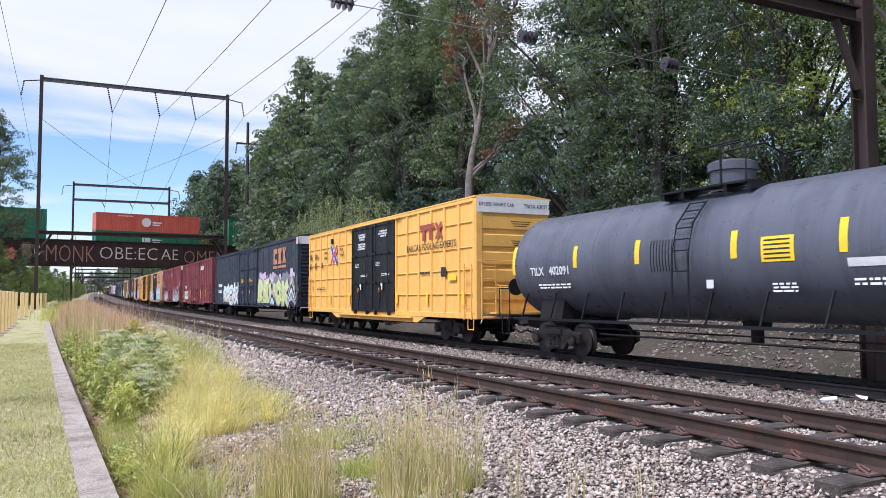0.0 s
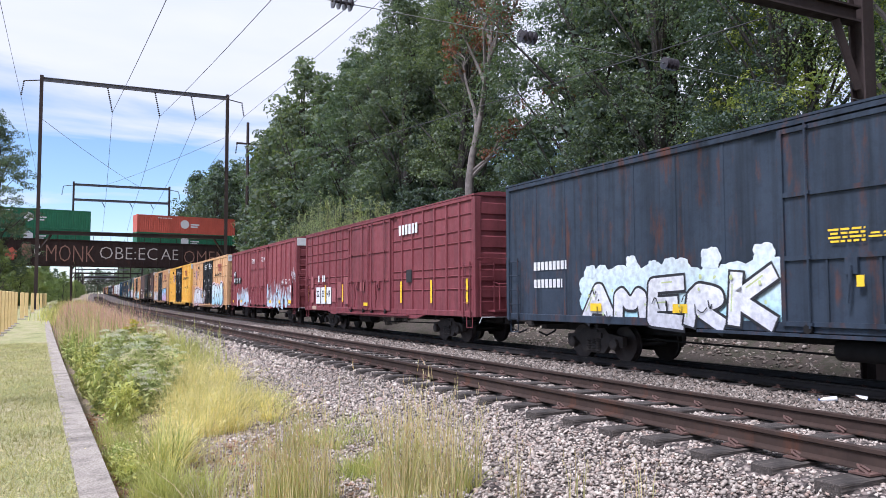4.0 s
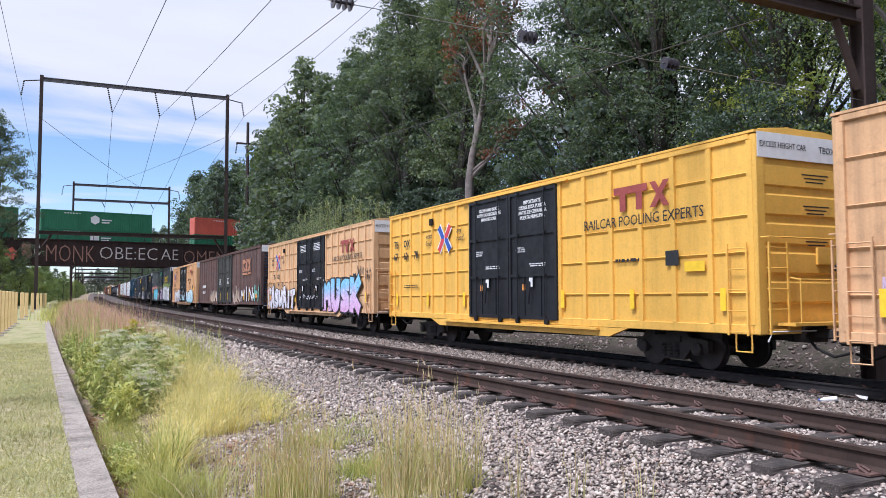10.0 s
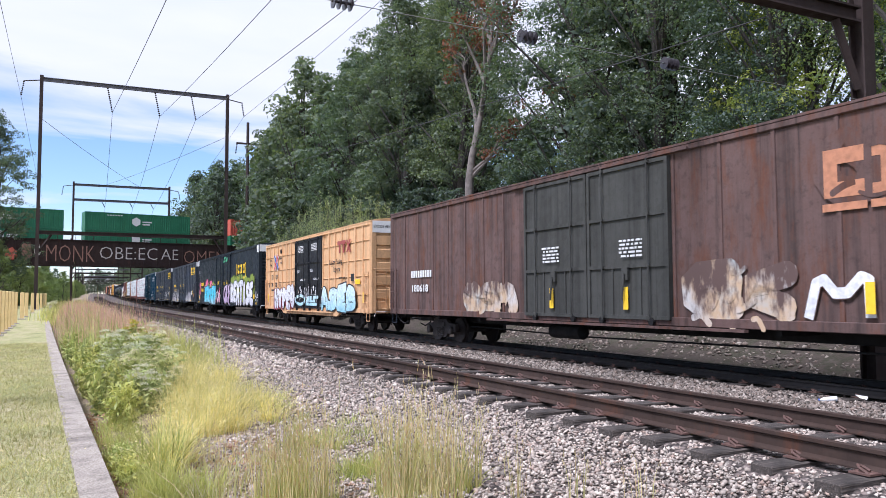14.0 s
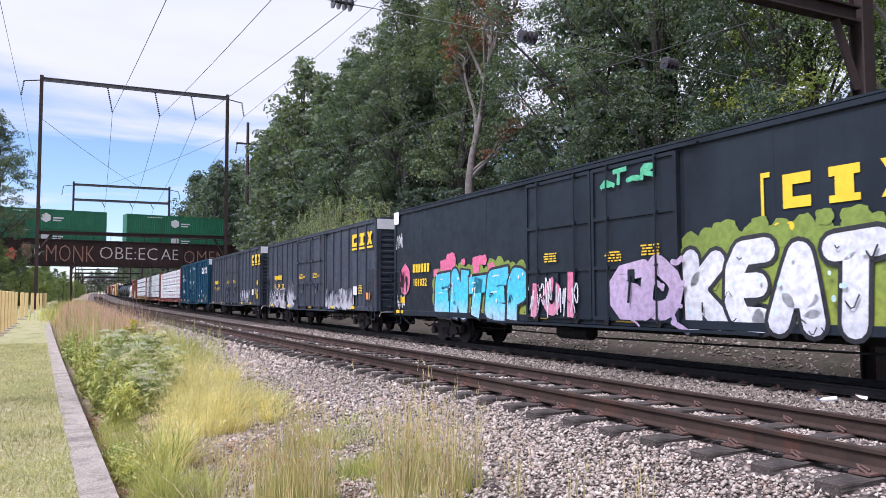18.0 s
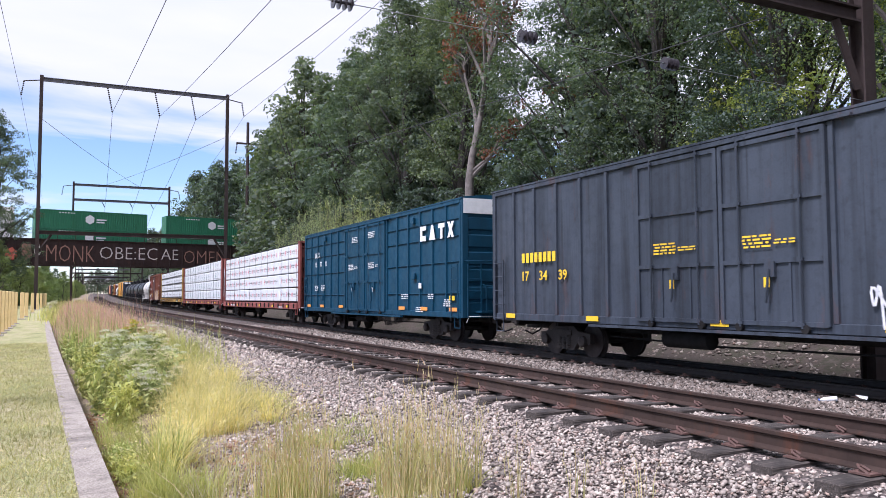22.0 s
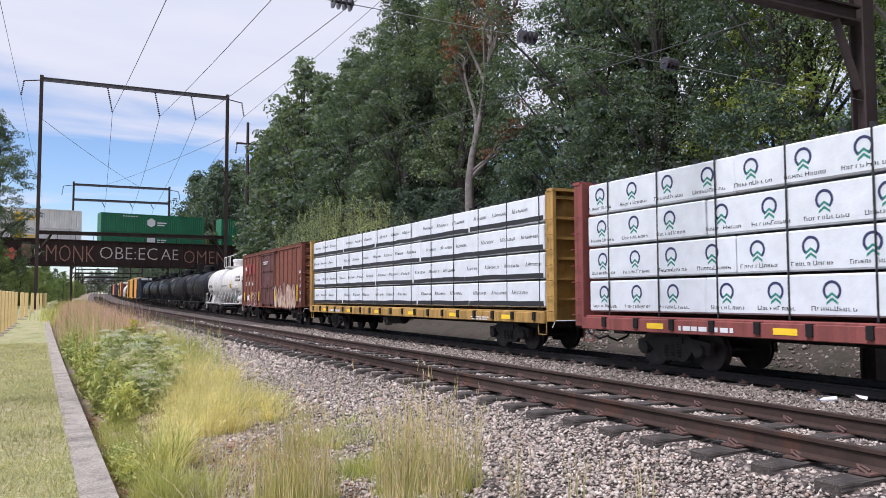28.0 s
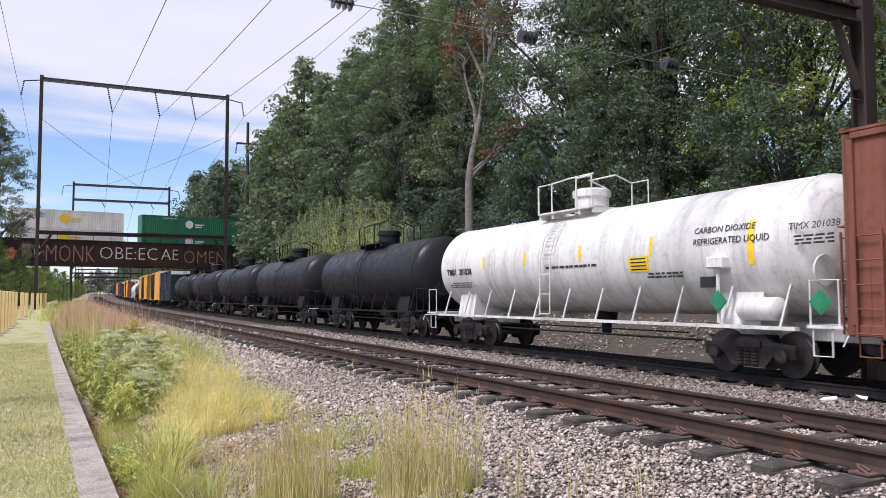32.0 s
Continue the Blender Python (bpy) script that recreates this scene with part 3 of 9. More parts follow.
def gantry(s, left, right, height, beams, lower, label, near=False, z_left=0.1, z_right=-0.6, strings=True, us=None):
    top = thing("catenary_gantry", at_track(s, 0), label, "catenary gantry", "catenary gantries")
    w = 0.40 if near else 0.34
    for x, zb, nm in ((left, z_left, "post"), (right, z_right, "post")):
        g = Geo()
        lattice_post(g, x, 0, zb - 0.3, height, w)
        p = part("post", g, M_STEELPOLE, top)
        part("footing", Geo().bevbox(x - 0.45, x + 0.45, -0.45, 0.45, zb - 0.5, zb + 0.14, 0.04), M_CONCRETE, p)
    for z in beams:
        g = Geo()
        g.box(left + w / 2, right - w / 2, -0.14, 0.14, z - 0.06, z)
        g.box(left + w / 2, right - w / 2, -0.14, 0.14, z - 0.42, z - 0.36)
        g.box(left + w / 2, right - w / 2, -0.03, 0.03, z - 0.36, z - 0.06)
        part("crossbeam", g, M_PALEPOLE, top)
    g = Geo()
    g.box(left + w / 2, right - w / 2, -0.16, 0.16, lower - 0.05, lower)
    g.box(left + w / 2, right - w / 2, -0.16, 0.16, lower - 0.40, lower - 0.35)
    g.box(left + w / 2, right - w / 2, -0.025, 0.025, lower - 0.35, lower - 0.05)
    part("lower_beam", g, M_STEELPOLE, top)
    for x, d in ((left, 1), (right, -1)):
        part("knee_brace", Geo().tube([(x + d * w / 2, 0, lower - 2.0), (x + d * 0.95, 0, lower - 0.4)], 0.12, 4) if near else Geo().tube([(x + d * w / 2, 0, lower - 2.2), (x + d * 1.3, 0, lower - 0.4)], 0.12, 4), M_STEELPOLE, top)
    if strings:
        for u in us or WIRES:
            part("insulator_string", insulator((u - 0.22, 0, beams[-1] - 0.42), (u + 0.3, 0, beams[-1] - (3.1 if beams[0] > 24 else 1.4)), 0.11, 12), M_INSUL, top, smooth=True)
        for x, d in ((left, -1), (right, 1)):
            part("side_arm", Geo().tube([(x + d * w / 2, 0, beams[0] - 0.35), (x + d * 1.7, 0, beams[0] - 0.6)], 0.06, 6), M_STEELPOLE, top)
            part("insulator_string", insulator((x + d * 1.65, 0, beams[0] - 0.62), (x + d * 1.9, 0, beams[0] - 2.2), 0.1, 8), M_INSUL, top, smooth=True)
    return top


G0, G1, G2, G3 = 12.2, 92.0, 154.0, 240.0
gantry(G0, -3.4, 17.6, 24.5, [18.4], 8.68, "tall rust-brown steel catenary gantry beside the tracks", True)
gantry(G1, -2.05, 17.23, 25.0, [24.8], 8.5, "tall rust-brown steel catenary gantry across the tracks before the bridge")
gantry(G2, 1.0, 17.23, 21.9, [21.6, 18.9], 8.5, "distant steel catenary gantry with two crossbeams", us=(5.9, 10.6, 14.2))
for sg in (G3, 315.0, 390.0, 465.0, 540.0, 615.0):
    gantry(sg, -1.0, 17.6, 17.0, [10.5], 7.6, "far-off steel catenary gantry over the tracks", strings=False)


def wire(name, pts, r, label, parent=None, sag=0.0, n=14):
    (a, b) = [Vector(p) for p in pts]
    path = [a.lerp(b, i / n) + Vector((0, 0, -sag * 4 * (i / n) * (1 - i / n))) for i in range(n + 1)]
    return tagged(new(name, Geo().tube(path, r, 5).mesh(name, M_WIRE, True)), label, "wire", "overhead wires")


def track_pt(s, u, z):
    x, y, _ = along(s, u)
    return (x, y, climb(s) + z)


for i, u in enumerate(WIRES):
    u2 = (6.2, 10.9, 14.5)[i]
    ends = [(-64.0, u + 0.3, 16.5), (G0, u + 0.3, 15.3), (G1, u + 0.3, 21.7), (G2, u2, 17.5), (G3, u2, 9.8)]
    for (a, ua, za), (b, ub, zb) in zip(ends, ends[1:]):
        wire("messenger_wire", (track_pt(a, ua, za), track_pt(b, ub, zb)), 0.015 if b < 60 else 0.024, "thin dark overhead messenger wire", sag=0.35 if a < 60 else 0.6)
for u, z in ((-3.95, 22.6), (19.13, 22.6)):
    for a, b, za, zb in ((-64.0, G0, 21.3, 21.3), (G0, G1, 21.3, z), (G1, G2, z, 18.5)):
        wire("feeder_wire", (track_pt(a, u, za), track_pt(b, u, zb)), 0.018, "thin dark overhead feeder wire", sag=0.4)
wire("guy_wire", (track_pt(G1, -1.9, 20.3), track_pt(G2, 12.9, 21.0)), 0.025, "thin slanting guy wire", sag=0.3)
wire("guy_wire", (track_pt(G1, 17.1, 20.0), track_pt(G2, 6.0, 21.5)), 0.025, "thin slanting guy wire", sag=0.3)
wire("contact_wire", (track_pt(G0, 14.4, 8.0), track_pt(G1, 17.2, 15.0)), 0.016, "thin dark overhead wire", sag=0.2)


def utility_pole():
    t = thing("utility_pole", at_track(112.0, 23.6, 0.5), "dark wooden utility pole rising out of the treetops", "utility pole")
    part("pole", Geo().tube([(0, 0, -0.5), (0, 0, 25.8)], 0.26, 8, True, 0.2), M_STEELPOLE, t)
    part("crossarm", Geo().box(-1.6, 1.6, -0.1, 0.1, 22.6, 22.85), M_STEELPOLE, t)
    for x in (-1.5, 1.5):
        part("insulator_string", insulator((x, 0, 22.6), (x - 0.2, 0, 21.2), 0.12, 6), M_INSUL, t)


utility_pole()


def cross_span():
    """The insulated steady wire between the posts of the nearest gantry."""
    top = thing("steady_span", at_track(G0, 0), "taut steady wire with brown porcelain insulators across the tracks", "wire")
    a, b = (-3.2, 0.0, 6.70), (17.6, 0.0, 6.42)
    part("span_wire", Geo().tube([a, b], 0.008, 6), M_SPAN, top)
    for u in (4.28, 7.94, 11.45):
        z = a[2] + (b[2] - a[2]) * (u - a[0]) / (b[0] - a[0])
        part("insulator", insulator((u - 0.2, 0, z + 0.003), (u + 0.2, 0, z - 0.003), 0.13, 4), M_INSUL, top, smooth=True)
    part("hanger_wire", Geo().tube([(11.3, 0, 6.50), (7.94, 0, 6.55), (4.3, 0, 7.6)], 0.008, 5), M_WIRE, top)


cross_span()


# ---- railway bridge over the line, with a double-stack container train ----
BR_P, BR_DIR = Vector((4.6, 133.2, 0)), radians(81.5)
BR = Matrix.Translation(BR_P) @ Matrix.Rotation(radians(90) - BR_DIR, 4, "Z")       # x along the bridge, y away
M_GIRDER = paint("dark_girder_paint", (0.045, 0.028, 0.026), 0.75, 0.4, 0.4, 0.3)
M_GRAFPALE = plain("pale_graffiti_paint", (0.55, 0.5, 0.48), 0.7, 0, 0.3, 2)
M_GRAFBROWN = plain("faded_graffiti_paint", (0.30, 0.16, 0.12), 0.75, 0, 0.3, 2)
M_GRAFRED = plain("red_graffiti_paint", (0.5, 0.12, 0.08), 0.75, 0, 0.3, 2)
M_ABUT = plain("stained_stone_abutment", (0.16, 0.13, 0.11), 0.9, 0, 0.4, 1.5, 0.5)


def letters(body, size, mat, parent, m, name="lettering", squeeze=1.0, bold=0.0, depth=0.004, align="LEFT"):
    """Text as a thin mesh; m places it with x along the line, y up, z out of the surface."""
    cu = bpy.data.curves.new(name, "FONT")
    cu.body, cu.size, cu.extrude, cu.offset = body, size, depth, bold
    cu.align_x, cu.resolution_u, cu.shear = align, 2, 0.22 if body.startswith(("next", "any")) else 0.0
    tmp = new("tmp_text", cu)
    bpy.context.view_layer.update()
    me = bpy.data.meshes.new_from_object(tmp.evaluated_get(bpy.context.evaluated_depsgraph_get()))
    bpy.data.objects.remove(tmp)
    bpy.data.curves.remove(cu)
    me.materials.clear()
    me.materials.append(mat)
    ob = new(name, me)
    ob.parent = parent
    ob.matrix_basis = m @ Matrix.Diagonal((squeeze, 1, 1, 1))
    return ob


def build_bridge():
    top = thing("railway_bridge", BR, "dark steel plate-girder railway bridge with painted graffiti", "bridge", kind="structure")
    y0 = -2.9
    g = Geo()
    g.box(-24, 31, y0, y0 + 0.06, 6.75, 10.45)
    part("girder_web", g, M_GIRDER, top)
    part("top_flange", Geo().box(-24, 31, y0 - 0.22, y0 + 0.3, 10.45, 10.55), M_GIRDER, top)
    part("bottom_flange", Geo().box(-24, 31, y0 - 0.22, y0 + 0.3, 6.62, 6.75), M_GIRDER, top)
    st = Geo().box(-0.05, 0.05, y0 - 0.14, y0, 6.75, 10.45).mesh("stiffener", M_GIRDER)
    for i in range(28):
        o = part("stiffener", st, None, top)
        o.matrix_basis = Matrix.Translation((-23.5 + i * 2.0, 0, 0))
    part("far_girder", Geo().box(-24, 31, 2.9, 3.1, 6.7, 10.5), M_GIRDER, top)
    part("deck", Geo().box(-60, 60, y0 + 0.3, 2.9, 8.6, 9.0), M_GIRDER, top)
    part("abutment", Geo().box(-60, -9.6, y0 + 0.1, 3.2, -1.0, 8.6), M_ABUT, top, "dark stained stone abutment")
    part("abutment", Geo().box(22, 60, y0 + 0.1, 3.2, -1.0, 8.6), M_ABUT, top, "dark stained stone abutment")
    rail = Geo()
    rail.box(-24, 31, y0 + 0.1, y0 + 0.16, 11.3, 11.36)
    for i in range(23):
        rail.box(-24 + i * 2.5, -23.95 + i * 2.5, y0 + 0.1, y0 + 0.16, 10.55, 11.3)
    part("handrail", rail, M_GIRDER, top)
    face = Matrix.Translation((0, y0 - 0.16, 0)) @ Matrix.Rotation(radians(90), 4, "X")
    def tag(body, x, z, size, mat, sq, bold):
        letters(body, size, mat, top, Matrix.Translation((x, y0 - 0.155, z)) @ Matrix.Rotation(radians(90), 4, "X"), "graffiti", sq, bold)
    for body, x0, x1, z, size, mat, bold in (("MONK", -5.5, 1.2, 7.2, 3.7, M_GRAFBROWN, -0.055), ("OBE:EC", 1.9, 10.5, 7.75, 2.8, M_GRAFPALE, -0.04), ("AE", 11.1, 13.8, 7.85, 2.5, M_GRAFPALE, -0.035), ("OMEN", 14.7, 21.6, 7.35, 3.1, M_GRAFBROWN, -0.05)):
        ob = letters(body, size, mat, top, Matrix.Identity(4), "graffiti", 1.0, bold)
        xs = [p.co.x for p in ob.data.vertices]
        k = (x1 - x0) / (max(xs) - min(xs))
        ob.matrix_basis = Matrix.Translation((x0 - min(xs) * k, y0 - 0.155, z)) @ Matrix.Rotation(radians(90), 4, "X") @ Matrix.Diagonal((k, 1, 1, 1))
    rg = random.Random(4)
    for x, z, w, h, mt in ((-11.2, 7.3, 2.2, 1.9, M_GRAFRED), (-8.9, 7.0, 1.6, 3.0, M_GRAFBROWN), (-7.2, 7.4, 1.0, 2.6, M_GRAFPALE), (-12.6, 8.6, 1.2, 1.6, M_GRAFBROWN)):
        q = Geo()
        pts = [(x + w * 0.5 + w * 0.5 * math.cos(a) * rg.uniform(0.6, 1.1), y0 - 0.15, z + h * 0.5 + h * 0.5 * math.sin(a) * rg.uniform(0.6, 1.1)) for a in np.linspace(0, 6.0, 14)]
        q.add(pts, [tuple(range(len(pts)))[::-1]])
        part("graffiti", q, mt, top)


build_bridge()
M_CGREEN = paint("green_container_paint", (0.020, 0.145, 0.072), 0.5, 0.15, 0.15)
M_CRED = paint("red_container_paint", (0.50, 0.10, 0.065), 0.5, 0.15, 0.15)
M_CWHITE = paint("white_container_paint", (0.72, 0.70, 0.68), 0.5, 0.15, 0.2)


def container(x0, z0, mat, logo, label, wide=16.15):
    """A 53-foot container with corrugated sides; x0: its left end on the bridge at the clip's start."""
    top = thing("shipping_container", BR @ Matrix.Translation((x0, 0, z0)), label, "container", "containers on the bridge")
    h, d = 2.78, 1.28
    g = Geo()
    n = 46
    w = (wide - 0.5) / n
    for i in range(n):
        a = 0.25 + w * i
        for q, d2 in ((0.0, 0.0), (0.42, 0.0), (0.5, 0.045), (0.92, 0.045)):
            for z in (0.15, h - 0.12):
                g.v.append((a + w * q, -d + d2, z))
    for i in range(n * 4 - 1):
        g.f.append((2 * i, 2 * i + 2, 2 * i + 3, 2 * i + 1))
    part("side_panel", g, mat, top)
    fr = Geo()
    for a in (0, wide - 0.25):
        fr.bevbox(a, a + 0.25, -d - 0.02, d, 0, h, 0.03)
    fr.box(0.25, wide - 0.25, -d - 0.015, -d + 0.1, 0, 0.15)
    fr.box(0.25, wide - 0.25, -d - 0.015, -d + 0.1, h - 0.12, h)
    part("frame", fr, mat, top)
    part("box", Geo().box(0.05, wide - 0.05, -d + 0.065, d, 0.05, h - 0.05), mat, top)
    if logo is not None:
        c = Geo()
        cx, cz, r = wide * 0.47, 1.5, 0.72
        c.lathe([(-d - 0.03, r), (-d - 0.02, r)], 6 if mat is M_CGREEN else 14, "Y", (cx, 0, cz))
        part("emblem", c, M_WHITE if mat is not M_CWHITE else M_YEL, top, "plain round emblem")
        b = Geo()
        for k in range(2):
            b.box(cx + 0.95, cx + 2.4 - 0.3 * k, -d - 0.03, -d - 0.02, cz - 0.1 - 0.38 * k, cz + 0.12 - 0.38 * k)
        for k in range(6):
            b.box(wide * 0.2 + k * 0.4, wide * 0.2 + k * 0.4 + 0.25, -d - 0.03, -d - 0.02, 2.3, 2.45)
        tagged(part("stencil_marking", b, M_WHITE if mat is not M_CWHITE else M_YEL, top), kind="stuff")
    return top


def well_car(x0):
    """The low car that carries one stack: side sills, floor and a bogie at each end."""
    top = thing("well_car", BR @ Matrix.Translation((x0, 0, 9.0)), "dark container well car on the bridge", "freight car", "well cars on the bridge")
    for y in (-1.42, 1.30):
        part("side_sill", Geo().bevbox(-0.9, 17.05, y, y + 0.12, 0.30, 1.1, 0.02), M_GIRDER, top)
    part("well_floor", Geo().box(-0.4, 16.55, -1.30, 1.30, 0.42, 0.55), M_GIRDER, top)
    for x in (-1.0, 17.15):
        part("end_platform", Geo().bevbox(x - 0.9, x + 0.9, -1.2, 1.2, 0.85, 1.05, 0.02), M_GIRDER, top)
        for k in (-0.6, 0.6):
            part("wheel", Geo().lathe([(-0.75, 0.42), (-0.62, 0.42), (-0.6, 0.1), (0.6, 0.1), (0.62, 0.42), (0.75, 0.42)], 18, "Y", (x + k, 0, 0.43)), M_WHEEL, top)
    return top


STACK_V = 1.53
STACKS = []
for x0, up, lo in ((22.7, M_CGREEN, M_CGREEN), (1.6, M_CRED, M_CGREEN), (-21.4, M_CGREEN, M_CGREEN), (-40.5, M_CGREEN, M_CGREEN), (-59.4, M_CWHITE, M_CWHITE), (-78.3, M_CWHITE, M_CWHITE)):
    nm = {M_CGREEN: "green", M_CRED: "red", M_CWHITE: "white"}
    STACKS.append((container(x0, 12.35, up, True, "corrugated %s shipping container stacked on top" % nm[up]), x0, 12.35))
    STACKS.append((well_car(x0), x0, 9.0))
    STACKS.append((container(x0, 9.55, lo, True, "corrugated %s shipping container in the lower row" % nm[lo]), x0, 9.55))


# ---- the freight train ----
SIDE = Matrix(((0, 0, -1, 0), (-1, 0, 0, 0), (0, 1, 0, 0), (0, 0, 0, 1)))      # text on the flank: runs to -y, faces -x
ENDF = Matrix(((1, 0, 0, 0), (0, 0, -1, 0), (0, 1, 0, 0), (0, 0, 0, 1)))       # text on the leading end: runs to +x, faces -y
SPEED = 12.51
# how far the train lags behind that mean speed, second by second
SLIP = (-0.55, -0.12, 0.12, -0.2, -0.22, -0.2, -0.18, -0.1, -0.22, 0.2, 0.16, 0.55, 0.4, 0.72, 0.7, 0.45, 0.12, -0.1, 0.25, 0.0, -0.15, -0.22, -0.55, -0.3, -0.48, -0.26, -0.2, -0.16, -0.14, -0.26, 0.06, 0.0, 0.16)
CARS = []          # (thing, middle at 12 s)
WHEELS = []        # (wheelset, its place in its bogie, middle of the car at 12 s + offset)


def on_side(body, size, mat, car, y, z, x=-1.66, squeeze=1.0, bold=0.0):
    return letters(body, size, mat, car, Matrix.Translation((x, y, z)) @ SIDE, "lettering", squeeze, bold, 0.003)


def bars(car, mat, y, z, w, h, rows, x=-1.655, seed=0, name="stencil_marking"):
    """Small writing too fine to read: rows of short bars."""
    rg = random.Random(seed + int(y * 100) + int(z * 10))
    g = Geo()
    fine = 0.62 if h < 0.2 else 1.0
    h *= fine
    for r in range(rows):
        p = y - rg.uniform(0, 0.12) * w * (fine < 1)
        zz = z - r * h * 1.9
        while p > y - w:
            k = min(rg.uniform(0.06, 0.24) if fine < 1 else h * 0.55, p - (y - w))
            if k > 0.02:
                g.box(x - 0.003, x + 0.002, p - k, p, zz, zz + h)
            p -= k + (rg.uniform(0.03, 0.07) if fine < 1 else h * 0.25)
    return part(name, g, mat, car)


def patch(car, mat, y, z, w, h, x=-1.655, name="marking_panel", label=""):
    return part(name, Geo().box(x - 0.004, x + 0.002, y - w, y, z, z + h), mat, car, label)


def wheel_geo():
    g = Geo()
    for sx in (-1, 1):
        a = sx * 0.7
        g.lathe([(a - 0.07, 0.46), (a - 0.065, 0.405), (a - 0.03, 0.38), (a - 0.02, 0.16), (a - 0.07, 0.12), (a + 0.07, 0.12), (a + 0.03, 0.16), (a + 0.02, 0.38), (a + 0.05, 0.405), (a + 0.06, 0.455), (a - sx * 0.068, 0.49 if sx < 0 else 0.49), (a - 0.07, 0.46)][:10], 28, "X")
        g.lathe([(a - sx * 0.10, 0.485), (a - sx * 0.06, 0.485)], 28, "X")
    g.lathe([(-0.95, 0.08), (-0.62, 0.085), (0, 0.075), (0.62, 0.085), (0.95, 0.08)], 12, "X")
    for sx in (-1, 1):
        g.box(sx * 0.76 - 0.012, sx * 0.76 + 0.012, -0.03, 0.03, 0.17, 0.36)
        g.box(sx * 0.76 - 0.012, sx * 0.76 + 0.012, -0.03, 0.03, -0.36, -0.17)
    return g


WHEEL_ME = wheel_geo().mesh("wheelset", M_WHEEL, True)


def side_frame_geo(sx):
    """A cast three-piece bogie side with its spring window."""
    g = Geo()
    x0, x1 = sx * 1.0 - 0.07, sx * 1.0 + 0.07
    out = [(-1.18, 0.40), (-1.18, 0.66), (-0.62, 0.72), (-0.45, 0.86), (0.45, 0.86), (0.62, 0.72), (1.18, 0.66), (1.18, 0.40), (0.95, 0.40), (0.90, 0.50), (0.70, 0.50), (0.42, 0.20), (-0.42, 0.20), (-0.70, 0.50), (-0.90, 0.50), (-0.95, 0.40)]
    n = len(out)
    g.add([(x0, y, z) for y, z in out] + [(x1, y, z) for y, z in out],
          [(i, (i + 1) % n, n + (i + 1) % n, n + i) for i in range(n)] + [tuple(range(n))[::-1], tuple(range(n, 2 * n))])
    xo = x0 - 0.05 if sx < 0 else x1
    for k in (-1, 1):                                   # roller bearing caps
        g.lathe([(sx * 1.02, 0.15), (sx * 1.16, 0.15), (sx * 1.19, 0.09)][::1 if sx > 0 else -1], 14, "X", (0, k * 0.89, 0.46))
    g.box(min(xo, xo + 0.05), max(xo, xo + 0.05), -0.36, 0.36, 0.60, 0.74)
    return g


def spring_geo(sx):
    g = Geo()
    for y in (-0.2, 0.0, 0.2):
        for k in range(5):
            g.lathe([(0.26 + k * 0.066, 0.085), (0.30 + k * 0.066, 0.085)], 10, "Z", (sx * 1.07, y, 0))
    return g


SF_ME = [side_frame_geo(s).mesh("side_frame", M_TRUCK) for s in (-1, 1)]
SP_ME = [spring_geo(s).mesh("spring_nest", M_TRUCK) for s in (-1, 1)]
BO_ME = Geo().bevbox(-1.1, 1.1, -0.2, 0.2, 0.52, 0.84, 0.03).mesh("bolster", M_TRUCK)


def bogie(car, y, mid):
    b = part("bogie", BO_ME, None, car, "grimy cast-steel bogie")
    b.location = (0, y, 0)
    for i in (0, 1):
        part("side_frame", SF_ME[i], None, b)
        tagged(part("spring_nest", SP_ME[i], None, b), kind="stuff")
    for k in (-0.89, 0.89):
        w = part("wheelset", WHEEL_ME, None, b)
        w.location = (0, k, 0.46)
        WHEELS.append((w, k, mid + y + k))


COUP = Geo().bevbox(-0.10, 0.10, -0.75, 0, 0.78, 0.98, 0.03).bevbox(-0.16, 0.16, -1.05, -0.72, 0.72, 1.04, 0.05).box(-0.3, 0.3, 0.0, 0.5, 0.7, 1.05).mesh("coupler", M_TRUCK)
HOSE = Geo().tube([(-0.35, 0, 0.85), (-0.37, -0.25, 0.6), (-0.3, -0.6, 0.45), (-0.25, -0.95, 0.55)], 0.03, 6).mesh("brake_hose", M_BLACK)
CUTL = Geo().tube([(-1.5, -0.05, 0.75), (-1.45, -0.12, 0.95), (-0.2, -0.12, 0.95)], 0.016, 5).mesh("uncoupling_lever", M_WHITE)


def couplers(car, half, mid_gap=0.0):
    for k in (-1, 1):
        for nm, me in (("coupler", COUP), ("brake_hose", HOSE), ("uncoupling_lever", CUTL)):
            c = part(nm, me, None, car)
            c.matrix_basis = Matrix.Translation((0, k * half, 0)) @ Matrix.Rotation(0 if k < 0 else math.pi, 4, "Z")


def ladder_geo(x, y0, y1, z0, z1, n, r=0.014):
    g = Geo()
    for i in range(n):
        z = z0 + (z1 - z0) * i / max(1, n - 1)
        g.tube([(x + 0.06, y0, z), (x, y0, z), (x, y1, z), (x + 0.06, y1, z)], r, 5)
    return g


def end_ladder_geo(x0, x1, y, z0, z1, n, d):
    g = Geo()
    for i in range(n):
        z = z0 + (z1 - z0) * i / max(1, n - 1)
        g.tube([(x0, y - d * 0.06, z), (x0, y, z), (x1, y, z), (x1, y - d * 0.06, z)], 0.014, 5)
    return g


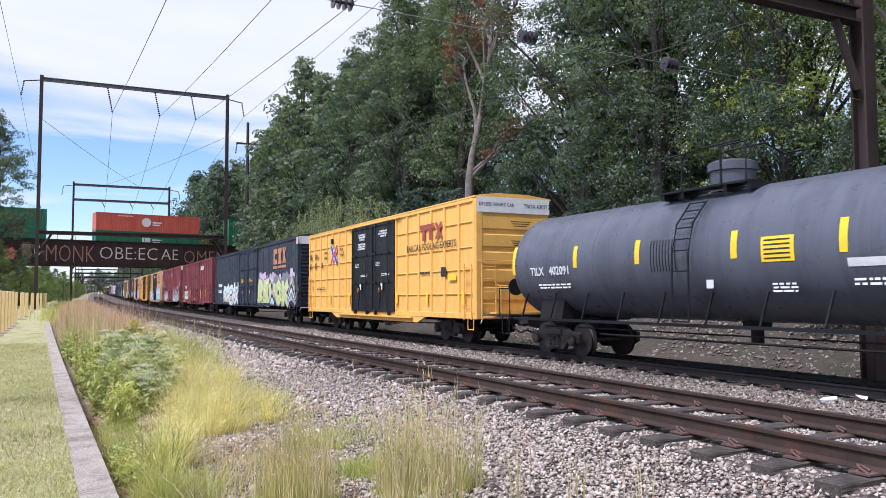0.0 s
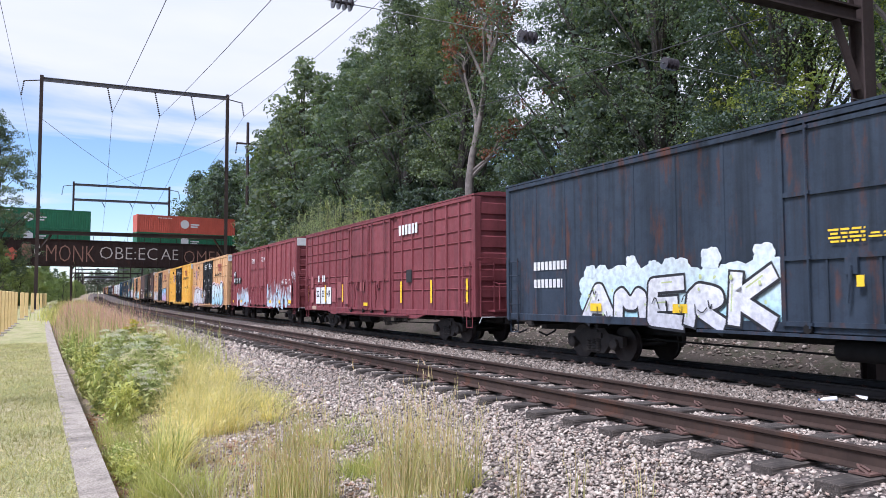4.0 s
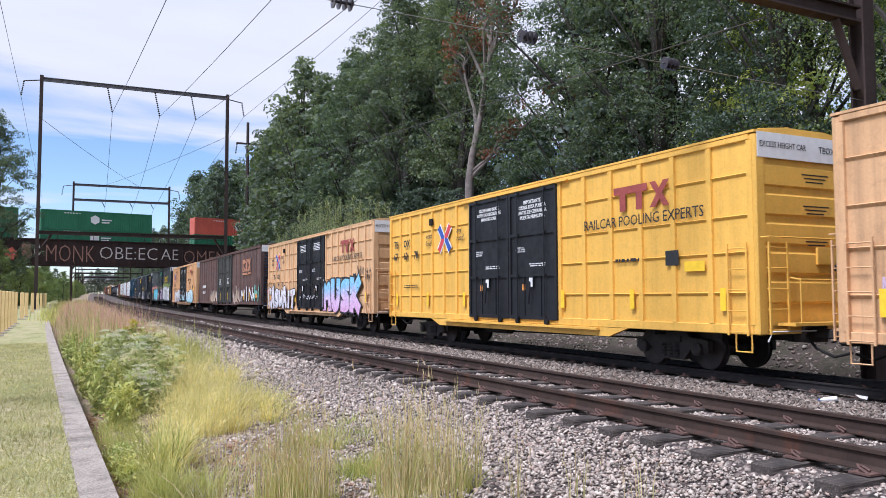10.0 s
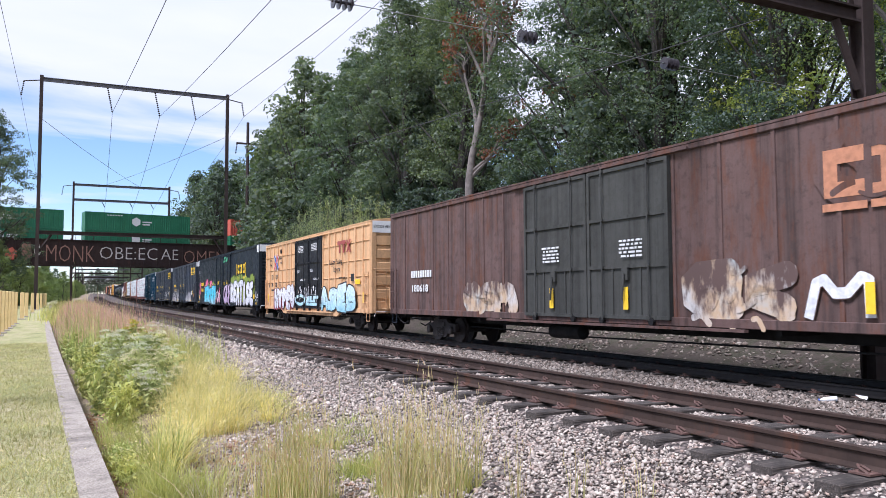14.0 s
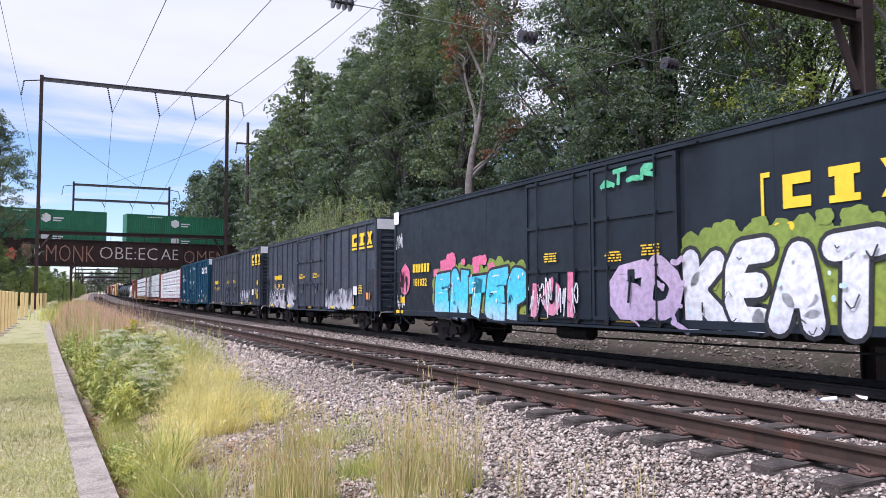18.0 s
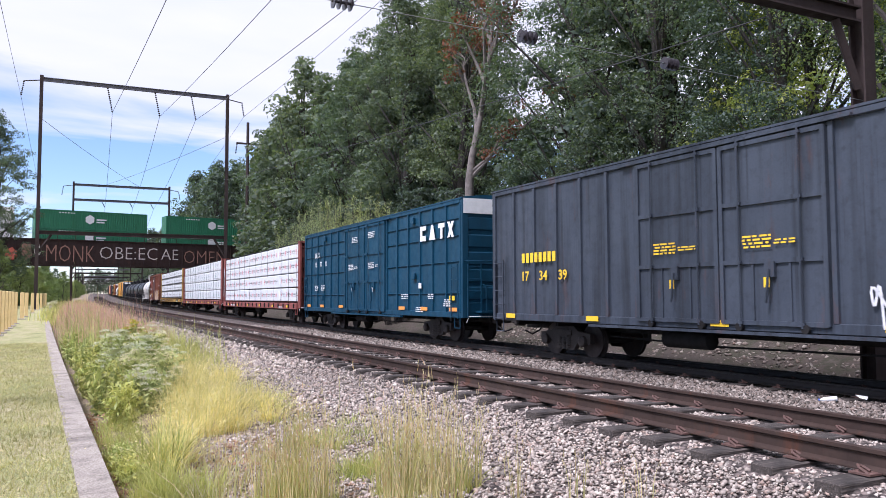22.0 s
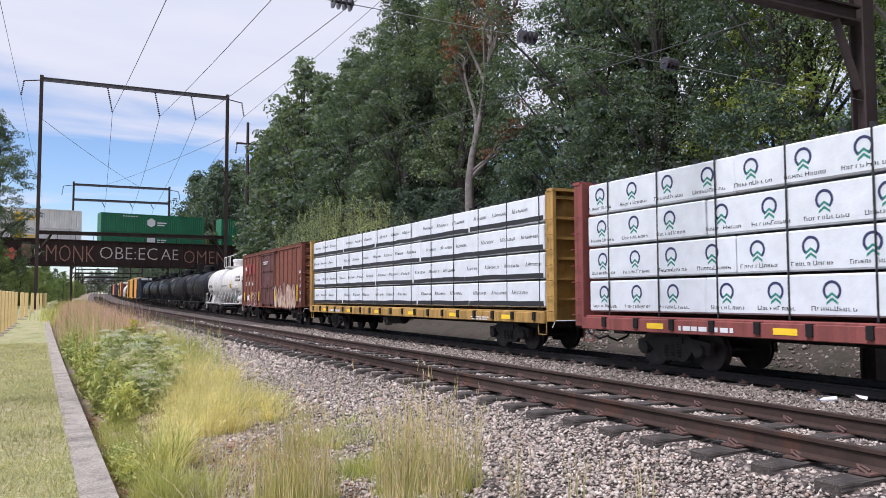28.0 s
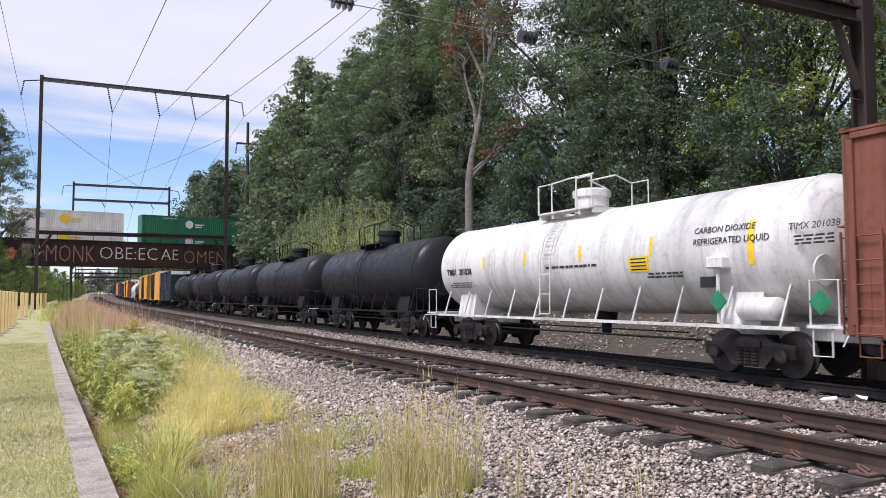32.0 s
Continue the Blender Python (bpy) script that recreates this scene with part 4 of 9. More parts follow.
def boxcar(name, right, left, label, col, doorcol=None, z0=0.95, z1=4.95, posts=(1.05, 0.055, 0.09), rows=(), doors=(5.1, 0.0, 2), endcol=None, cap=True,
           sill=True, ends=8, roofcol=None, wheel_in=3.1, deep=0.0, capcol=None, capdrop=0.42, doorz=None, humps=False):
    """A box car: right and left, its leading and trailing body ends at 12 s along the line.
    posts: spacing, depth and width of the side posts; rows: heights of the horizontal ribs; doors: width, shift, number of leaves."""
    L, mid = left - right, (left + right) / 2
    car = thing(name, Matrix.Identity(4), label, "freight car", "cars of the freight train")
    CARS.append((car, mid))
    h = L / 2
    X, XO = 1.56, 1.30                                  # near and far side sheets, off the track's middle line
    doorcol, endcol = doorcol or col, endcol or col
    part("body", Geo().box(-X, XO, -h + 0.06, h - 0.06, z0 + 0.18, z1 - 0.08), col, car)
    # corner posts, top chord and sill
    for k in (-1, 1):
        part("corner_post", Geo().bevbox(-X - 0.05, -X + 0.2, k * h - (0.16 if k > 0 else 0), k * h + (0 if k > 0 else 0.16), z0, z1 - 0.02, 0.02), col, car)
    part("top_chord", Geo().bevbox(-X - 0.06, -X + 0.1, -h + 0.16, h - 0.16, z1 - 0.14, z1, 0.02), col, car)
    g = Geo()
    g.bevbox(-X - 0.055, -X + 0.1, -h + 0.16, h - 0.16, z0, z0 + 0.2, 0.015)
    if deep:                                            # fish-belly between the bogies
        q = h - wheel_in - 1.6
        g.add([(-X - 0.05, -q - 0.7, z0), (-X - 0.05, -q, z0 - deep), (-X - 0.05, q, z0 - deep), (-X - 0.05, q + 0.7, z0), (-X + 0.05, -q - 0.7, z0), (-X + 0.05, -q, z0 - deep), (-X + 0.05, q, z0 - deep), (-X + 0.05, q + 0.7, z0)],
              [(0, 1, 2, 3)[::-1], (4, 5, 6, 7), (0, 4, 5, 1)[::-1], (1, 5, 6, 2)[::-1], (2, 6, 7, 3)[::-1]])
    part("side_sill", g, col, car)
    # roof with cross seams
    g = Geo()
    n = int(L / 1.1)
    pr = [(-X - 0.07, z1), (-X - 0.07, z1 + 0.05), (-0.6, z1 + 0.16), (0.45, z1 + 0.16), (XO + 0.07, z1 + 0.05), (XO + 0.07, z1)]
    g.add([(x, -h, z) for x, z in pr] + [(x, h, z) for x, z in pr], [(i, (i + 1) % 6, 6 + (i + 1) % 6, 6 + i)[::-1] for i in range(6)] + [tuple(range(6)), tuple(range(6, 12))[::-1]])
    for i in range(n + 1):
        y = -h + 0.05 + (L - 0.1) * i / n
        xe, ze, w = (-X - 0.075, 0.04, 0.06) if humps else (-X + 0.1, 0.018, 0.03)
        zb = z1 + 0.05 + (xe + X + 0.07) * 0.11
        g.add([(xe, y - w, zb), (-0.6, y - w, z1 + 0.16), (-0.6, y - w, z1 + 0.18), (xe, y - w, zb + ze), (xe, y + w, zb), (-0.6, y + w, z1 + 0.16), (-0.6, y + w, z1 + 0.18), (xe, y + w, zb + ze)],
              [(0, 1, 2, 3), (7, 6, 5, 4), (3, 2, 6, 7), (0, 3, 7, 4), (1, 5, 6, 2)])
    part("roof", g, roofcol or col, car)
    # side posts
    dw, dsh, leaves = doors
    sp, pd, pw = posts
    da, db = dsh + dw / 2, dsh - dw / 2
    dz0, dz1 = doorz or (z0 + 0.12, z1 - 0.16)
    pm = Geo().add([(-X, -pw, z0 + 0.2), (-X - pd, -pw * 0.92, z0 + 0.2), (-X - pd, pw * 0.92, z0 + 0.2), (-X, pw, z0 + 0.2), (-X, -pw, z1 - 0.14), (-X - pd, -pw * 0.92, z1 - 0.14), (-X - pd, pw * 0.92, z1 - 0.14), (-X, pw, z1 - 0.14)],
                   [(0, 1, 5, 4)[::-1], (1, 2, 6, 5)[::-1], (2, 3, 7, 6)[::-1], (0, 3, 2, 1)[::-1], (4, 5, 6, 7)[::-1]]).mesh("side_post", col)
    for a, b in ((-h + 0.16, db - 0.06), (da + 0.06, h - 0.16)):
        k = max(1, int(round((b - a) / sp)))
        w = (b - a) / k
        rib = Geo().add([(-X, pw, -0.06), (-X - pd * 0.8, pw, 0), (-X, pw, 0.02), (-X, w - pw, -0.06), (-X - pd * 0.8, w - pw, 0), (-X, w - pw, 0.02)], [(0, 3, 4, 1), (1, 4, 5, 2), (0, 1, 2), (5, 4, 3)]).mesh("panel_rib", col) if rows else None
        for i in range(0, k + 1):
            o = part("side_post", pm, None, car)
            o.location = (0, a + w * i, 0)
        for z in rows:
            for i in range(k):
                o = part("panel_rib", rib, None, car)
                o.location = (0, a + w * i, z)
    # plug doors
    lw = dw / leaves
    for i in range(leaves):
        c = db + lw * (i + 0.5)
        d = part("door", Geo().bevbox(-X - 0.07, -X + 0.02, c - lw / 2 + 0.02, c + lw / 2 - 0.02, dz0, dz1, 0.015), doorcol, car)
        fr = Geo()
        zs = [dz0 + 0.05, dz0 + (dz1 - dz0) * 0.34, dz0 + (dz1 - dz0) * 0.66, dz1 - 0.05]
        for z in zs:
            fr.box(-X - 0.115, -X - 0.07, c - lw / 2 + 0.05, c + lw / 2 - 0.05, z - 0.045, z + 0.045)
        for y in (c - lw / 2 + 0.07, c + lw / 2 - 0.07):
            fr.box(-X - 0.118, -X - 0.07, y - 0.05, y + 0.05, dz0 + 0.02, dz1 - 0.02)
        for y in (c - lw * 0.17, c + lw * 0.17):
            fr.box(-X - 0.10, -X - 0.07, y - 0.025, y + 0.025, dz0 + 0.1, zs[1])
        part("door_frame", fr, doorcol, d)
        rod = Geo()
        for y in (c - lw * 0.28, c + lw * 0.28):
            rod.tube([(-X - 0.16, y, dz0 - 0.03), (-X - 0.16, y, dz1 + 0.02)], 0.022, 6)
            for z in zs:
                rod.box(-X - 0.17, -X - 0.10, y - 0.05, y + 0.05, z - 0.03, z + 0.03)
        part("locking_rod", rod, doorcol, d)
        part("door_handle", Geo().tube([(-X - 0.17, c, dz0 + 1.1), (-X - 0.2, c, dz0 + 0.8), (-X - 0.2, c + 0.05, dz0 + 0.45)], 0.03, 6).box(-X - 0.15, -X - 0.07, c - 0.12, c + 0.12, dz0 + 0.95, dz0 + 1.25), doorcol, d)
        rl = Geo()
        for y in (c - lw * 0.3, c + lw * 0.3):
            rl.lathe([(-X - 0.16, 0.09), (-X - 0.09, 0.09)], 10, "X", (0, y, dz0 - 0.04))
        part("door_roller", rl, M_BLACK, d)
    part("door_track", Geo().box(-X - 0.17, -X - 0.05, db - lw * 0.7, da + lw * 0.7, dz0 - 0.19, dz0 - 0.13), col, car)
    part("door_header", Geo().box(-X - 0.13, -X - 0.06, db - lw * 0.2, da + lw * 0.2, dz1 + 0.03, dz1 + 0.08), col, car)
    # corrugated ends
    zs = np.linspace(z0 + 0.55, z1 - (0.55 if cap else 0.15), ends + 1)
    line = [(0.0, z0), (0.0, zs[0])]
    for a, b in zip(zs, zs[1:]):
        d = b - a
        line += [(0.0, a + 0.03), (0.10, a + min(0.11, d * 0.32)), (0.10, b - min(0.11, d * 0.32)), (0.0, b - 0.03)]
    line += [(0.0, zs[-1]), (0.0, z1)]
    m = len(line)
    for k in (-1, 1):
        g = Geo()
        g.add([(x, k * (h - 0.10 + y * 0.85), z) for x in (-X + 0.02, XO - 0.02) for y, z in line] + [(x, k * (h - 0.16), z) for x in (-X + 0.02, XO - 0.02) for z in (z0, z1)],
              [(i, i + 1, m + i + 1, m + i) for i in range(m - 1)] + [tuple(range(m)) + (2 * m + 1, 2 * m), tuple(range(m, 2 * m)) + (2 * m + 3, 2 * m + 2), (2 * m, 2 * m + 1, 2 * m + 3, 2 * m + 2)])
        part("end_wall", g, endcol, car, "horizontally ribbed end" if k < 0 else "")
    if cap:
        for k in (-1, 1):
            part("height_warning_panel", Geo().box(-X, XO, k * h - 0.012 if k < 0 else k * h, k * h if k < 0 else k * h + 0.012, z1 - capdrop, z1 + 0.02), capcol or M_WHITE, car, "white-painted strip across the top of the end")
    # underframe, brake gear, steps
    u = Geo().box(-0.35, 0.35, -h + 0.3, h - 0.3, 0.72, z0 + 0.18)
    for i in range(9):
        y = -h + 1.2 + (L - 2.4) * i / 8
        u.box(-1.45, XO - 0.1, y - 0.06, y + 0.06, z0 - 0.12, z0 + 0.16)
    part("underframe", u, M_BLACK, car)
    part("air_reservoir", Geo().lathe([(-0.75, 0.05), (-0.7, 0.2), (0.7, 0.2), (0.75, 0.05)], 14, "Y", (-1.0, 1.6, 0.68)), M_BLACK, car, smooth=True)
    part("brake_rod", Geo().tube([(-0.8, -h + wheel_in + 1.5, 0.62), (-0.8, 1.0, 0.55), (-0.6, h - wheel_in - 1.5, 0.62)], 0.025, 6), M_BLACK, car)
    for k in (-1, 1):
        y = k * (h - 0.12)
        st = Geo()
        for yy in (y - k * 0.12, y - k * 0.62):
            st.box(-X - 0.125, -X - 0.095, yy - 0.022, yy + 0.022, z0 - 0.02, z0 + 1.85)
        ladder = part("ladder", st, col, car)
        rung = ladder_geo(-X - 0.11, y - k * 0.12, y - k * 0.62, 0, 0, 1).mesh("rung", col)
        st = Geo()
        for xx in (-X + 0.08, -X + 0.6):
            st.box(xx - 0.022, xx + 0.022, min(k * (h + 0.145), k * (h + 0.175)), max(k * (h + 0.145), k * (h + 0.175)), z0 + 0.02, z0 + 1.85)
        end_ladder = part("end_ladder", st, endcol, car)
        end_rung = end_ladder_geo(-X + 0.08, -X + 0.6, k * (h + 0.16), 0, 0, 1, k).mesh("rung", endcol)
        for i in range(5):
            part("rung", rung, None, ladder).location.z = z0 + 0.05 + 0.425 * i
            part("rung", end_rung, None, end_ladder).location.z = z0 + 0.1 + 0.41 * i
        part("grab_iron", Geo().tube([(-X + 0.05, k * (h - 0.02), z0 + 1.95), (-X + 0.05, k * (h + 0.19), z0 + 1.95), (XO - 0.05, k * (h + 0.19), z0 + 1.95), (XO - 0.05, k * (h - 0.02), z0 + 1.95)], 0.016, 5), endcol, car)
        part("tack_board", Geo().bevbox(0.1, 0.65, min(k * (h - 0.03), k * (h + 0.03)), max(k * (h - 0.03), k * (h + 0.03)), z0 + 1.42, z0 + 1.78, 0.01), endcol, car)
        part("end_railing", Geo().tube([(-0.9, k * (h + 0.1), z0 + 1.15), (-0.9, k * (h + 0.4), z0 + 1.1), (0.9, k * (h + 0.4), z0 + 1.1), (0.9, k * (h + 0.1), z0 + 1.15)], 0.018, 5).tube([(-0.9, k * (h + 0.4), z0 + 0.24), (-0.9, k * (h + 0.4), z0 + 1.1)], 0.018, 5).tube([(0.9, k * (h + 0.4), z0 + 0.24), (0.9, k * (h + 0.4), z0 + 1.1)], 0.018, 5), endcol, car)
        part("step", Geo().tube([(-X - 0.03, y - k * 0.1, z0), (-X - 0.03, y - k * 0.1, z0 - 0.35), (-X - 0.03, y - k * 0.5, z0 - 0.35), (-X - 0.03, y - k * 0.5, z0)], 0.02, 5), endcol, car)
        part("crossover_platform", Geo().box(-1.1, XO - 0.1, min(k * h, k * (h + 0.42)), max(k * h, k * (h + 0.42)), z0 + 0.18, z0 + 0.24), endcol, car)
        bogie(car, k * (h - wheel_in), mid)
    part("brake_wheel", Geo().lathe([(-h - 0.34, 0.27), (-h - 0.30, 0.27)], 20, "Y", (0.55, 0, z0 + 1.35)).lathe([(-h - 0.36, 0.05), (-h - 0.1, 0.07)], 10, "Y", (0.55, 0, z0 + 1.35)), M_BLACK, car, "black hand-brake wheel")
    couplers(car, h + 0.05)
    return car, h, z0, z1


def reflectors(car, h, z, n, mat=None, w=0.12, hh=0.45, skip=()):
    for i in range(n):
        y = h - 0.9 - (2 * h - 1.8) * i / (n - 1)
        if i not in skip:
            patch(car, mat or M_YEL, y + w / 2, z, w, hh, -1.64, "reflector", "yellow reflective strip" if i == 0 else "")


def tank_car(name, right, left, label, col, R=1.5, zc=2.72, rails=None, walk_at=0.0, bands=(), white=False, ladder_at=None):
    """A tank car: right and left are the ends of its frame at 12 s."""
    L, mid = left - right, (left + right) / 2
    h = L / 2
    car = thing(name, Matrix.Identity(4), label, "tank car", "cars of the freight train")
    CARS.append((car, mid))
    rails = rails or col
    ladder_at = walk_at if ladder_at is None else ladder_at
    e = h - 0.55
    prof = [(-e + 0.62 * (1 - math.cos(math.pi / 2 * i / 8)), max(0.03, R * math.sin(math.pi / 2 * i / 8))) for i in range(9)]
    full = prof + [(-y, r) for y, r in prof[::-1]]
    t = part("tank", Geo().lathe(full, 48, "Y", (0, 0, zc)), col, car, smooth=True)
    for y in (-e + 0.64, e - 0.64) + tuple(bands):
        part("seam", Geo().lathe([(y - 0.04, R + 0.006), (y - 0.03, R + 0.012), (y + 0.03, R + 0.012), (y + 0.04, R + 0.006)], 48, "Y", (0, 0, zc)), col, t, smooth=True)
    # dome platform with railings, fittings housing and ladder
    zt = zc + R
    for y in (-1.3, -0.65, 0.65, 1.3):
        part("platform_bearer", Geo().box(-0.95, 0.95, walk_at + y - 0.05, walk_at + y + 0.05, zt - 0.16, zt + 0.0), rails, car)
    for x in (-1.0, 0.55):
        part("top_platform", Geo().box(x, x + 0.45, walk_at - 1.35, walk_at + 1.35, zt - 0.02, zt + 0.03), rails, car)
    part("fittings_housing", Geo().lathe([(zt - 0.05, 0.5), (zt + 0.42, 0.5), (zt + 0.44, 0.56), (zt + 0.62, 0.56), (zt + 0.68, 0.44)], 22, "Z", (0, walk_at, 0)), col, car, smooth=True)
    for x in (-1.0, 1.0):
        rg = Geo()
        rg.tube([(x, walk_at - 1.3, zt), (x, walk_at - 1.3, zt + 0.85), (x, walk_at - 0.6, zt + 0.85), (x, walk_at - 0.6, zt)], 0.03, 6)
        rg.tube([(x, walk_at + 1.3, zt), (x, walk_at + 1.3, zt + 0.85), (x, walk_at + 0.6, zt + 0.85), (x, walk_at + 0.6, zt)], 0.03, 6)
        rg.tube([(x, walk_at - 0.6, zt + 0.85), (x * 0.4, walk_at - 0.6, zt + 1.05), (x * 0.4, walk_at + 0.6, zt + 1.05), (x, walk_at + 0.6, zt + 0.85)], 0.025, 6)
        part("top_railing", rg, rails, car)
    lg = Geo()
    pts = [(-R - 0.18, zc - 1.5), (-R - 0.16, zc), (-R * 0.93 - 0.1, zc + R * 0.45), (-R * 0.72, zc + R * 0.78)]
    for y in (ladder_at + 0.25, ladder_at - 0.25):
        lg.tube([(x, y, z) for x, z in pts], 0.022, 6)
    for i in range(9):
        f = i / 8 * 2.98
        a, b = pts[int(f)], pts[int(f) + 1]
        k = f - int(f)
        lg.tube([(a[0] + (b[0] - a[0]) * k, ladder_at - 0.25, a[1] + (b[1] - a[1]) * k), (a[0] + (b[0] - a[0]) * k, ladder_at + 0.25, a[1] + (b[1] - a[1]) * k)], 0.016, 5)
    part("side_ladder", lg, rails, car)
    # saddles, running board, end frames
    for k in (-1, 1):
        y = k * (h - 2.6)
        sd = Geo()
        sd.add([(-1.25, y - 0.55, 1.0), (1.25, y - 0.55, 1.0), (1.1, y - 0.55, zc - 0.85), (-1.1, y - 0.55, zc - 0.85), (-1.25, y + 0.55, 1.0), (1.25, y + 0.55, 1.0), (1.1, y + 0.55, zc - 0.85), (-1.1, y + 0.55, zc - 0.85)],
               [(0, 1, 2, 3), (7, 6, 5, 4), (0, 4, 5, 1), (3, 2, 6, 7), (0, 3, 7, 4), (1, 5, 6, 2)])
        part("saddle", sd, col if white else M_BLACK, car)
        part("stub_sill", Geo().bevbox(-0.35, 0.35, min(k * h, k * (h - 3.6)), max(k * h, k * (h - 3.6)), 0.75, 1.12, 0.02), col if white else M_BLACK, car)
        part("end_platform", Geo().box(-1.5, 1.5, min(k * h, k * (h - 0.75)), max(k * h, k * (h - 0.75)), 1.06, 1.12), rails, car)
        er = Geo()
        for x in (-1.45, 1.45):
            er.tube([(x, k * (h - 0.7), 1.1), (x, k * (h - 0.7), 1.95), (x, k * (h - 0.1), 1.95), (x, k * (h - 0.1), 1.1)], 0.022, 6)
            er.tube([(x, k * (h - 0.25), 1.08), (x, k * (h - 0.25), 0.55), (x, k * (h - 0.65), 0.55), (x, k * (h - 0.65), 1.08)], 0.02, 6)
        er.tube([(-1.45, k * (h - 0.1), 1.95), (1.45, k * (h - 0.1), 1.95)], 0.022, 6)
        part("end_railing", er, rails, car)
        bogie(car, k * (h - 2.55), mid)
    bd = Geo()
    bd.box(-1.52, -1.38, -h + 1.0, h - 1.0, 1.0, 1.07)
    part("running_board", bd, rails, car)
    br = Geo()
    n = int(L / 1.5)
    for i in range(n):
        y = -h + 1.4 + (L - 2.8) * i / (n - 1)
        br.tube([(-1.45, y, 1.03), (-R * 0.86, y - 0.12, zc - R * 0.55)], 0.03, 5)
    part("board_bracket", br, rails, car)
    part("bottom_outlet", Geo().lathe([(0.62, 0.14), (0.95, 0.14), (1.0, 0.3), (zc - R + 0.1, 0.34)], 14, "Z", (0, walk_at - 0.6, 0)), M_BLACK, car, smooth=True)
    part("brake_rod", Geo().tube([(-0.7, -h + 4.2, 0.66), (-0.7, h - 4.2, 0.66)], 0.03, 6).tube([(-1.3, -h + 4.0, 0.85), (-1.3, h - 4.0, 0.85)], 0.02, 6), M_BLACK, car)
    part("brake_wheel", Geo().lathe([(h - 0.2, 0.27), (h - 0.16, 0.27)], 18, "Y", (-0.9, 0, 2.0)), M_BLACK, car)
    couplers(car, h - 0.05)
    return car, h, zc, R


def tank_mark(car, mat, R, zc, y, w, a0, a1, name="reflector"):
    """A mark that hugs the tank between two heights (degrees above its middle, on the near flank)."""
    g = Geo()
    n = 6
    for i in range(n + 1):
        a = radians(a0 + (a1 - a0) * i / n)
        for yy in (y, y - w):
            g.v.append((-(R + 0.006) * math.cos(a), yy, zc + (R + 0.006) * math.sin(a)))
    for i in range(n):
        g.f.append((i * 2, i * 2 + 1, i * 2 + 3, i * 2 + 2))
    return part(name, g, mat, car)


def tank_text(car, body, size, mat, R, zc, y, z, bold=0.0):
    a = math.asin(max(-1, min(1, (z + size * 0.35 - zc) / R)))
    m = Matrix.Translation((-(R + 0.014) * math.cos(a), y, zc + (R + 0.014) * math.sin(a))) @ Matrix.Rotation(a, 4, "Y") @ SIDE @ Matrix.Translation((0, -size * 0.35, 0))
    return letters(body, size, mat, car, m, "lettering", 1.0, bold, 0.003)


